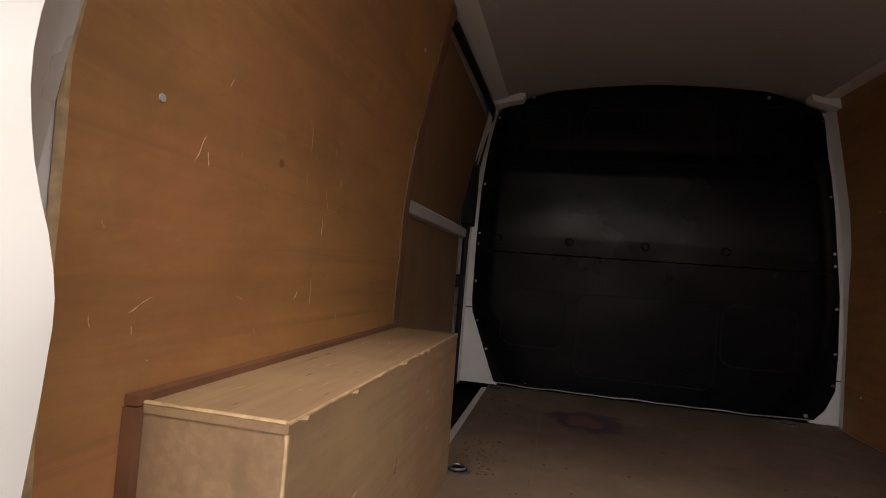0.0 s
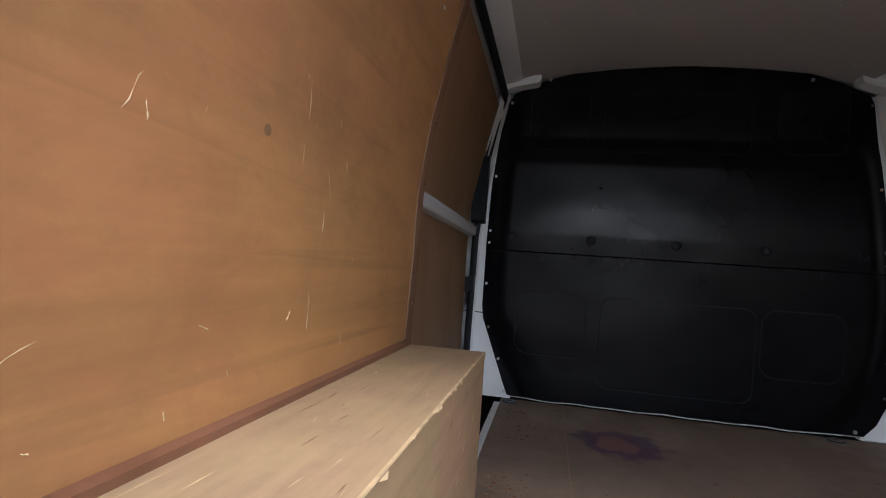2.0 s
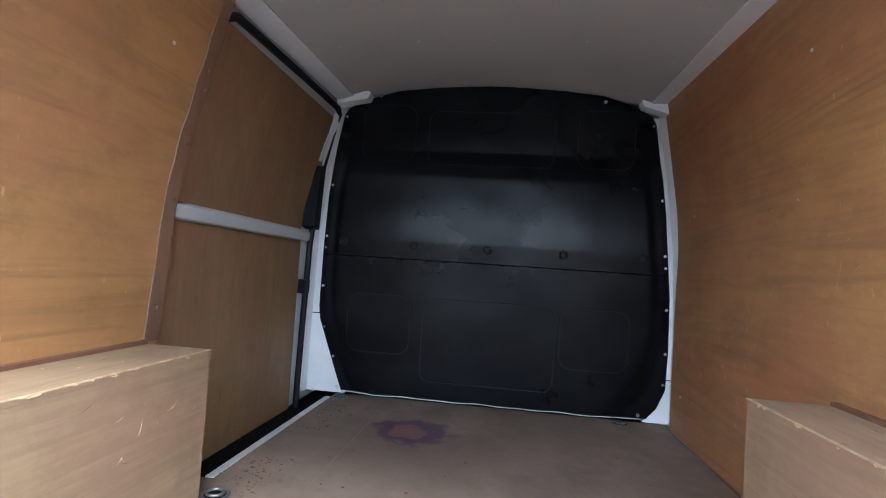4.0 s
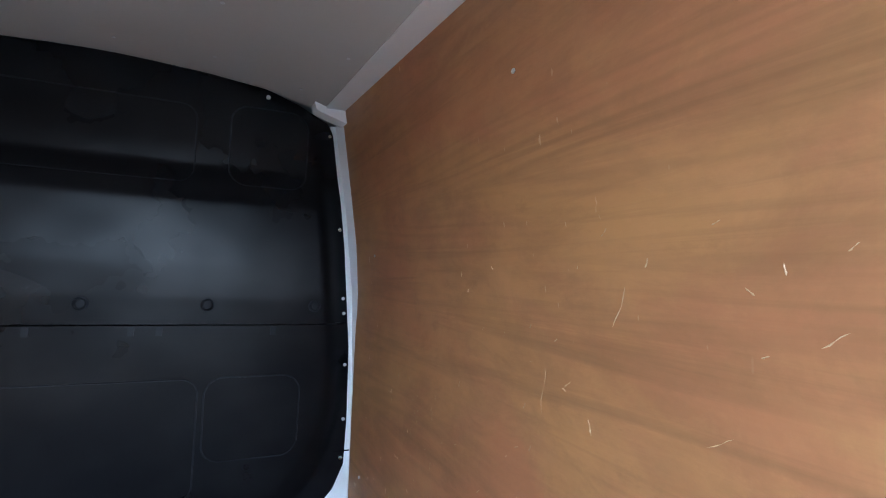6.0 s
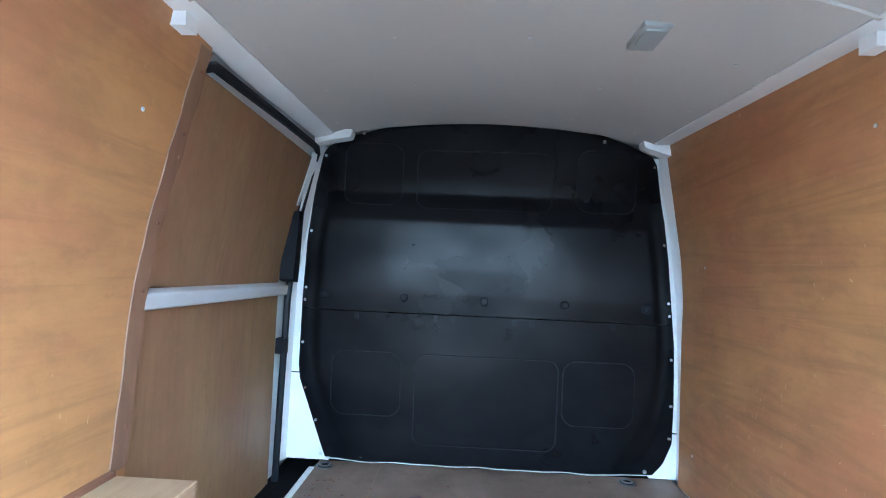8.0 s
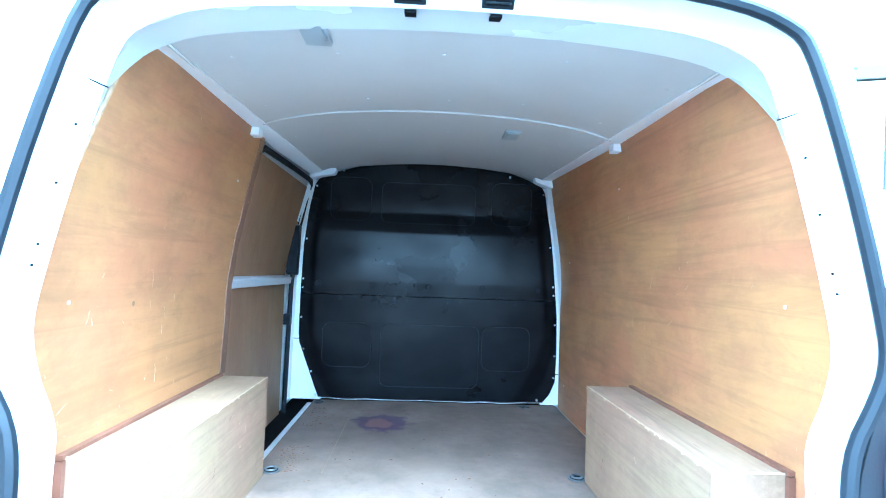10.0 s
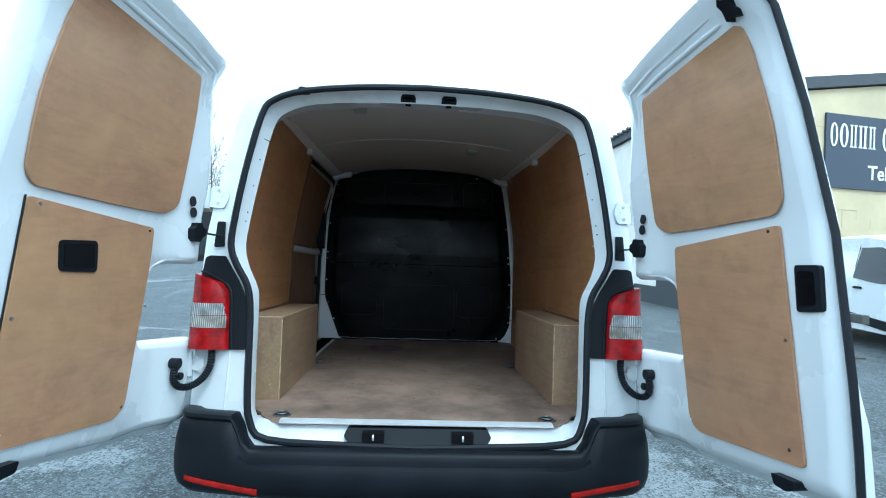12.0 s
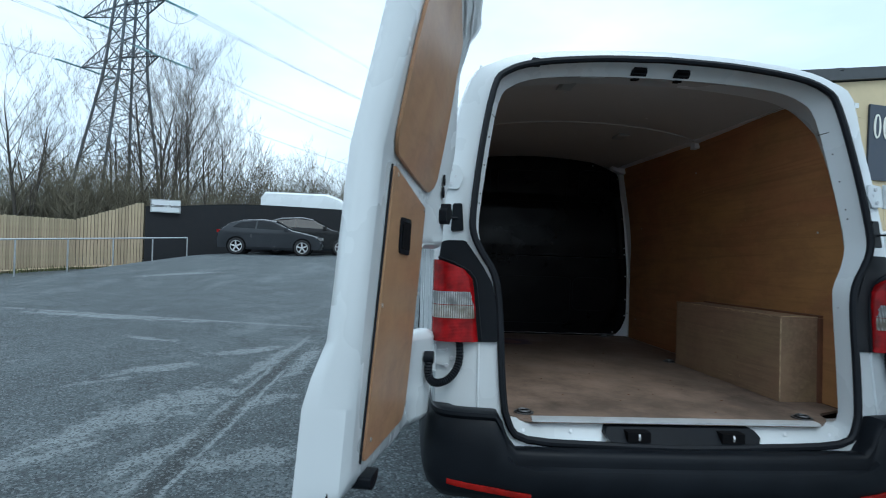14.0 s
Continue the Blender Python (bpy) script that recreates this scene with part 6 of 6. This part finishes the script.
# the building: cream gable facing the car park, pale side wall, dark eaves
def building():
    b = thing("workshop_building", "cream painted block workshop with a dark roof edge", "building", van=False)
    cx, cy, turn = 6.9, 9.8, radians(10)
    cu, su = math.cos(turn), math.sin(turn)
    W, E, A = 12.2, 5.15, 6.1

    def wall(u, z, d):
        return (cx + cu * u + su * d, cy + su * u - cu * d, z)

    def slab(u0, u1, z0, z1, d0, d1, w=0.0):
        return bev(loft([[wall(u, z, d0) for u, z in ((u0, z0), (u1, z0), (u1, z1), (u0, z1))], [wall(u, z, d1) for u, z in ((u0, z0), (u1, z0), (u1, z1), (u0, z1))]]), w, 2, 40)

    gable = part("gable_wall", prism([(0, 0), (W, 0), (W, E), (W / 2, A), (0, E)], wall, -0.25, 0.0, 0), CREAM, b, "cream painted blockwork gable")
    side = part("side_wall", box((cx + 0.02, cy + 0.2, 0), (cx + 0.25, 34, E), 0), PALEWALL, b, "pale painted side wall")
    part("plinth", box((cx - 0.02, cy + 0.3, 0), (cx + 0.02, 34, 0.5), 0), ROOFDARK, side, "dark painted plinth")
    part("side_doorway", box((cx - 0.015, 11.2, 0.02), (cx + 0.03, 12.5, 2.2), 0.01), ROOFDARK, side, "dark doorway")
    far = [(cx - 0.12, 34), (cx + W / 2, 34.5), (cx + W, 35)]
    rings = []
    for pts in ([wall(-0.15, E, 0.12), wall(W / 2, A, 0.12), wall(W + 0.15, E, 0.12)], [(far[0][0], far[0][1], E), (far[1][0], far[1][1], A), (far[2][0], far[2][1], E)]):
        rings.append([(x, y, z + 0.02) for x, y, z in pts] + [(x, y, z + 0.30) for x, y, z in pts[::-1]])
    roof = part("roof", loft(rings), ROOFDARK, b, "dark corrugated sheet roof with a deep edge")
    for k in range(60):
        y = cy + 0.3 + 0.38 * k
        part("corrugation", tube([(cx - 0.30, y, E + 0.24), (cx + 2.2, y, E + 0.62)], 0.06, 6), ROOFDARK, roof)
    # block courses and upright joints, each a shallow proud fillet
    rb = random.Random(4)
    for k in range(1, 25):
        z, u = 0.225 * k, rb.uniform(-1.0, 1.0)
        while z < E - 0.1 and u < W:
            ln = rb.choice((0.45, 0.9, 1.35, 2.7))
            if rb.random() < 0.55 and u > 0:
                part("course_joint", slab(u, min(W, u + ln), z - 0.006, z + 0.004, -0.01, 0.003 + 0.009 * rb.random()), CREAM, gable)
            u += ln + rb.uniform(0.0, 0.9)
    for k in range(45):
        u, r_ = 0.45 * rb.randint(1, 24) + 0.2, rb.randint(0, 21)
        part("block_joint", slab(u - 0.005, u + 0.005, 0.225 * r_, 0.225 * (r_ + 1), -0.01, 0.004 + 0.006 * rb.random()), CREAM, gable)
    sign = part("sign_board", slab(3.16, 9.1, 3.22, 5.06, 0.012, 0.06, 0.008), NAVY, b, "navy sign board with pale lettering")
    # the trade name as plain pale shapes: ovals, and uprights with feet
    u = 3.26
    for k, wd in enumerate((0.29, 0.33, 0.27, 0.33, 0.26, 0.0, 0.30, 0.33, 0.42, 0.42, 0.27, 0.30, 0.28, 0.16, 0.30, 0.27, 0.28)):
        if wd and k in (0, 1, 6, 7, 11):
            oval = [(u + wd * 0.46 + wd * 0.40 * math.cos(a * math.pi / 12), 4.535 + 0.30 * math.sin(a * math.pi / 12)) for a in range(24)]
            shape = part("sign_shape", prism(oval, lambda p, q, d: wall(p, q, d), 0.061, 0.075), LETTER, sign)
            part("sign_cut", prism([(u + wd * 0.46 + wd * 0.17 * math.cos(a * math.pi / 12), 4.535 + 0.25 * math.sin(a * math.pi / 12)) for a in range(24)], lambda p, q, d: wall(p, q, d), 0.0755, 0.078), NAVY, shape)
        elif wd:
            bm = bmesh.new()
            for c in ((0.28,) if wd < 0.2 else (0.22, 0.66)):
                for u0, u1, z0, z1 in ((c - 0.09, c + 0.09, 4.27, 4.80), (c - 0.18, c + 0.18, 4.25, 4.285), (c - 0.18, c + 0.18, 4.785, 4.82)):
                    loft([[wall(u + wd * q, z, d) for q, z in ((u0, z0), (u1, z0), (u1, z1), (u0, z1))] for d in (0.061, 0.075)], True, True, bm)
            part("sign_shape", bm, LETTER, sign)
        u += wd if wd else 0.17
    words("Tel:", 0.50, Matrix.Translation(wall(4.87, 3.64, 0.064)) @ Euler((radians(90), 0, turn)).to_matrix().to_4x4(), LETTER, sign, bold=0.008)
    u = 5.33
    for k in range(11):
        part("sign_bar", slab(u, u + 0.2, 3.46, 3.83, 0.061, 0.075, 0.004), LETTER, sign)
        u += 0.265
    al = part("alarm_box", prism(rounded([(-0.17, -0.22), (0.17, -0.22), (0.17, 0.09), (0.0, 0.22), (-0.17, 0.09)], 0.04), lambda p, q, d: wall(2.35 + p, 4.62 + q, d), 0.0, 0.12, 0.01), WHITE, b, "white alarm box")
    part("alarm_bar", slab(2.22, 2.48, 4.52, 4.58, 0.121, 0.125), NAVY, al)
    for u, z in ((1.45, 4.95), (2.62, 4.95)):
        part("sensor", slab(u - 0.06, u + 0.06, z - 0.06, z + 0.06, 0.0, 0.16, 0.015), WHITE, b, "small white sensor")
    part("flood_light", slab(6.0, 6.35, 5.15, 5.4, 0.05, 0.35, 0.03), ROOFDARK, b, "black flood light")
    part("conduit", tube([wall(1.45, 4.9, 0.02), wall(1.45, 0.0, 0.02)], 0.012, 6), LETTER, b)
    sb = part("side_banner", box((cx - 0.03, 10.6, 2.85), (cx - 0.004, 13.2, 4.55), 0.005), NAVY, b, "blue-grey banner with pale writing")
    for k in range(4):
        part("banner_bar", box((cx - 0.045, 10.8, 3.95 - 0.28 * k), (cx - 0.032, 12.6 - 0.3 * (k % 2), 4.10 - 0.28 * k), 0), LETTER, sb)


building()

# low barrier rail by the parked van
br = thing("barrier_rail", "low steel barrier rail with a rope on its post", "barrier", van=False)
OLDSTEEL = plain("weathered_barrier", (0.085, 0.08, 0.075), 0.75, 0, 0.3, 6, 0.3)
part("post", box((6.01, 4.96, 0), (6.09, 5.04, 0.62), 0.01), OLDSTEEL, br)
part("foot", box((5.82, 4.8, 0), (6.28, 5.2, 0.02), 0.004), OLDSTEEL, br)
part("rail", loft([[(6.22, 4.7, 0.50), (6.22, 4.7, 0.62), (6.12, 4.7, 0.62), (6.12, 4.7, 0.50)], [(6.65, 9.4, 0.50), (6.65, 9.4, 0.62), (6.55, 9.4, 0.62), (6.55, 9.4, 0.50)]]), OLDSTEEL, br)
part("post", box((6.50, 9.0, 0), (6.62, 9.14, 0.6), 0.01), OLDSTEEL, br)
ROPE = plain("green_rope", (0.045, 0.075, 0.065), 0.8, 0, 0.3, 30)
part("rope", tube([(6.05 + (0.075 + 0.012 * math.sin(k * 1.7)) * math.cos(k * 0.42), 5.0 + (0.075 + 0.012 * math.cos(k * 1.3)) * math.sin(k * 0.42), 0.60 - 0.19 * (0.5 - 0.5 * math.cos(k * 0.42)) - 0.0006 * k) for k in range(130)], 0.013, 6), ROPE, br, "coiled green rope")
tb = thing("timber_baulk", "pale sawn timber baulk lying on the tarmac", "timber", van=False, m=pose(6.55, 6.6, 0, 0, 0, 70))
part("baulk", box((-0.55, -0.06, 0), (0.55, 0.06, 0.1), 0.006), plywood("sawn_pine", (0.55, 0.38, 0.2), "x", 0.1, 0.7), tb)

# unseen wall added behind the camera, cutting low sky light into the bay
yw = part("wall_unseen", box((-32, -15.4, -0.1), (32, -15.0, 3.3), 0), plain("unseen_wall_brick", (0.20, 0.14, 0.11), 0.85, 0, 0.25, 2.0, 0.3, 25))
setting(yw, "plain unseen wall added behind the camera to block low sky light", "wall", False)

# ---------- trees, scrub, pylon ----------
BARK = plain("bark", (0.075, 0.066, 0.056), 0.9, 0, 0.3, 6, 0.4, 30)
TWIG = plain("twigs", (0.088, 0.075, 0.062), 0.9, 0, 0.3, 6, 0.1)
SCRUB = plain("scrub", (0.145, 0.130, 0.092), 0.95, 0, 0.45, 0.8, 0.1)


def bare_tree(x, y, h, seed, spread=1.0, stems=1):
    rnd = random.Random(seed)
    e = thing("bare_tree", "bare leafless tree behind the fence", "tree", "bare trees", van=False, m=pose(x, y, 0))
    tr, tw = bmesh.new(), bmesh.new()

    def limb(p, d, length, r, depth):
        pts, rad = [p.copy()], [r]
        n = 4 if depth else 7
        for k in range(n):
            d = (d + Vector((rnd.uniform(-1, 1), rnd.uniform(-1, 1), rnd.uniform(-0.4, 0.7))) * (0.08 if depth else 0.05)).normalized()
            p = p + d * length / n
            pts.append(p.copy())
            rad.append(r * (1 - 0.75 * (k + 1) / n))
        tube(pts, rad, 6 if depth == 0 else (4 if depth == 1 else 3), tr if depth < 2 else tw, False)
        if depth < 4:
            m_ = (11, 7, 5, 4)[depth]
            for k in range(m_):
                i = min(n, 1 + int((0.25 + 0.75 * (k + rnd.random()) / m_) * n))
                a = rnd.uniform(0, 6.283)
                side = Vector((math.cos(a), math.sin(a), rnd.uniform(0.5, 1.5))) * spread
                nd = (d * 0.6 + side * 0.8).normalized()
                limb(pts[i - 0], nd, length * rnd.uniform(0.32, 0.52), max(0.0042, rad[i] * 0.5), depth + 1)

    for k in range(stems):
        a = 6.283 * k / stems + seed
        lean = 0.0 if stems == 1 else 0.22
        limb(Vector((0.15 * math.cos(a), 0.15 * math.sin(a), -0.1)), Vector((lean * math.cos(a) + rnd.uniform(-0.05, 0.05), lean * math.sin(a), 1)).normalized(), h * rnd.uniform(0.7, 0.85), 0.0105 * h, 0)
    part("trunk", tr, BARK, e)
    part("crown", tw, TWIG, e)


for i, (x, y, h, st) in enumerate(((-17.6, 22.9, 10.6, 2), (-21.5, 24, 7.0, 1), (-15.6, 26.5, 10.0, 1), (-14.4, 27.5, 12.6, 2), (-12.6, 27.8, 12.2, 2), (-13.6, 30, 11.5, 1), (-11.4, 28.5, 9.5, 2), (-16.8, 29, 10.5, 1), (-10.2, 31, 8.6, 1), (-9.0, 33, 8.2, 2), (-7.4, 34, 8.8, 1), (-5.4, 36, 8.0, 2), (-3.0, 38, 7.6, 1), (-0.5, 40, 7.2, 1), (-24.5, 28, 8.5, 1), (-14.9, 29.5, 10.8, 1), (-13.1, 26.6, 9.6, 2), (-11.9, 30.5, 10.0, 1), (-12.2, 33, 11.0, 1), (-9.7, 29.8, 7.6, 2), (-6.4, 33, 7.2, 2), (-4.2, 35, 7.0, 1), (-18.9, 26, 7.4, 2))):
    bare_tree(x, y, h * (0.66 if x > -11 else 0.86 if -15 < x < -12 else 0.77), 11 + i, 0.9, st)


def scrub_band(pts, h, n, seed, name="scrub", label="dense leafless scrub and brambles behind the fence"):
    rnd = random.Random(seed)
    bm = bmesh.new()
    for k in range(n):
        t = rnd.random() * (len(pts) - 1)
        i = int(t)
        f = t - i
        x = pts[i][0] * (1 - f) + pts[i + 1][0] * f + rnd.gauss(0, 1.2)
        y = pts[i][1] * (1 - f) + pts[i + 1][1] * f + rnd.gauss(0, 1.2)
        p = Vector((x, y, 0))
        d = Vector((rnd.gauss(0, 0.35), rnd.gauss(0, 0.35), 1)).normalized()
        hh = h * rnd.uniform(0.45, 1.15)
        q = p + d * hh * 0.5
        r = q + (d + Vector((rnd.gauss(0, 0.5), rnd.gauss(0, 0.5), 0.1))).normalized() * hh * 0.5
        w = rnd.uniform(0.008, 0.026)
        tube([p, q, r], [w, w * 0.8, w * 0.3], 3, bm, False)
        for j in range(8):
            s0 = q.lerp(r, rnd.random()) if rnd.random() < 0.6 else p.lerp(q, rnd.uniform(0.4, 1))
            s1 = s0 + Vector((rnd.gauss(0, 0.5), rnd.gauss(0, 0.5), rnd.uniform(0.1, 0.9))) * h * 0.22
            tube([s0, s1], [w * 0.6, w * 0.2], 3, bm, False)
    ob = part(name, bm, SCRUB)
    tagged(ob, label, "scrub", "", "stuff")


scrub_band([(-40, 22), (-28, 24), (-19, 24.5), (-15, 26), (-8, 32), (2, 37), (10, 42)], 4.4, 5200, 5)

scrub_band([(-22, 28), (-15, 29), (-9, 34), (-2, 38), (4, 41)], 6.4, 1500, 6, "thicket", "tall brown leafless thicket behind the fence")


def far_wood():
    rnd = random.Random(9)
    pts = []
    n = 160
    for k in range(n + 1):
        a = radians(-115 + 165 * k / n)
        pts.append((70 * math.sin(a), 70 * math.cos(a), 4.0 + 1.0 * noise.noise(Vector((k * 0.13, 0, 0))) + 0.5 * noise.noise(Vector((k * 0.55, 3, 0)))))
    bm = loft([[(x, y, -1) for x, y, z in pts], [(x * 1.0, y * 1.0, z * 0.5) for x, y, z in pts], [(x * 1.03, y * 1.03, z) for x, y, z in pts], [(x * 1.1, y * 1.1, -1) for x, y, z in pts]], False, False)
    setting(part("backdrop", bm, SCRUB), "distant bare woodland", "woodland", False)


far_wood()
scrub_band([(62 * math.sin(radians(a)), 62 * math.cos(radians(a))) for a in range(-110, 50, 8)], 7.0, 2600, 8, "far_scrub", "distant leafless undergrowth and saplings")


def pylon():
    e = thing("electricity_pylon", "steel lattice electricity pylon behind the trees", "pylon", van=False, m=pose(-42.5, 71.7, 0, 0, 2.4, 29.5))

    def half(z):
        return lerp_table([(0, 4.4), (9.5, 3.5), (23, 1.85), (31, 1.5), (46, 0.7)], z)
    turn = Matrix.Rotation(radians(28), 3, "Z")

    def corner(p, z):
        return turn @ Vector((p[0] * half(z), p[1] * half(z), z))
    four = [(1, 1), (1, -1), (-1, -1), (-1, 1)]
    levels = [0, 6, 11, 15, 18.5, 21.5, 24, 26.5, 29, 31.5, 34, 36.5, 39, 42, 46]
    for p in four:
        part("leg", tube([corner(p, z) for z in levels], 0.18, 4, None, False), PYLON, e)
    bm = bmesh.new()
    for a, b in zip(levels, levels[1:]):
        for k in range(4):
            p, q = four[k], four[(k + 1) % 4]
            tube([corner(p, a), corner(q, b)], 0.075, 3, bm, False)
            tube([corner(q, a), corner(p, b)], 0.075, 3, bm, False)
            tube([corner(p, b), corner(q, b)], 0.06, 3, bm, False)
            if a < 18:
                m0 = (corner(p, a) + corner(q, b)) / 2
                tube([m0, corner(p, (a + b) / 2)], 0.05, 3, bm, False)
                tube([m0, corner(q, (a + b) / 2)], 0.05, 3, bm, False)
    part("bracing", bm, PYLON, e)
    for z, r in ((24.3, 1.0), (31.5, 1.05), (38.6, 0.85)):
        for tip, near in (((-5.4, 7.0), ((-1, 1), (1, 1))), ((3.4, -7.0), ((1, -1), (-1, -1)))):
            tip = Vector((tip[0] * r, tip[1] * r, z))
            bm = bmesh.new()
            for p in near:
                for zz, w in ((z, 0.12), (z + 2.5, 0.09)):
                    tube([corner(p, zz), tip], w, 3, bm, False)
                for t in (0.2, 0.4, 0.6, 0.8):
                    tube([corner(p, z).lerp(tip, t), corner(p, z + 2.5).lerp(tip, t + 0.12)], 0.05, 3, bm, False)
                    tube([corner(p, z).lerp(tip, t), corner(p, z + 2.5).lerp(tip, t - 0.12)], 0.05, 3, bm, False)
            for t in (0.25, 0.5, 0.75):
                tube([corner(near[0], z).lerp(tip, t), corner(near[1], z).lerp(tip, t)], 0.05, 3, bm, False)
            arm = part("cross_arm", bm, PYLON, e)
            ends = []
            for d in (Vector((-0.66, -0.75, 0)), Vector((0.95, 0.30, 0))):
                side = Vector((-d.y, d.x, 0)) * 0.25
                end = tip + d * 4.2 + Vector((0, 0, -0.35))
                ends.append(end)
                for k in (-1, 1):
                    part("insulator", tube([tip + side * k * 0.5, end + side * k], 0.075, 6), INSUL, arm, "blue-green insulator string")
                    w = []
                    for j in range(15):
                        t = j / 14
                        w.append(end + side * k + d * (150 * t) + Vector((0, 0, -11 * 4 * t * (1 - t) * 0.5)))
                    part("wire", tube(w, 0.022, 3), WIRE, arm)
            loop = []
            for j in range(13):
                t = j / 12
                loop.append(ends[0].lerp(ends[1], t) + Vector((0, 0, -2.6 * 4 * t * (1 - t))))
            part("jumper_loop", tube(loop, 0.03, 4), WIRE, arm)


WIRE = plain("conductor_wire", (0.22, 0.25, 0.28), 0.5, 0.5, 0.1, 2)
PYLON = plain("pylon_steel", (0.095, 0.112, 0.128), 0.6, 0.3, 0.15, 2)
INSUL = plain("insulator_glass", (0.24, 0.44, 0.47), 0.3)
pylon()

for ob in VAN_THINGS:
    ob.matrix_basis = VAN @ ob.matrix_basis
# the far side of the car park, turned a little about the van's rear corner
YARD = pose(-0.9, -1.9, 0, 0, 0, -0.8) @ pose(0.9, 1.9, 0)
WOOD = pose(-0.9, -1.9, 0, 0, 0, 1.4) @ pose(0.9, 1.9, 0)
for ob in list(scene.objects):
    if ob.parent is None and ob.get("category") in ("fence", "sign", "railing", "car", "tree", "scrub", "pylon", "grass", "high van"):
        ob.matrix_basis = (WOOD if ob["category"] == "tree" else YARD) @ ob.matrix_basis
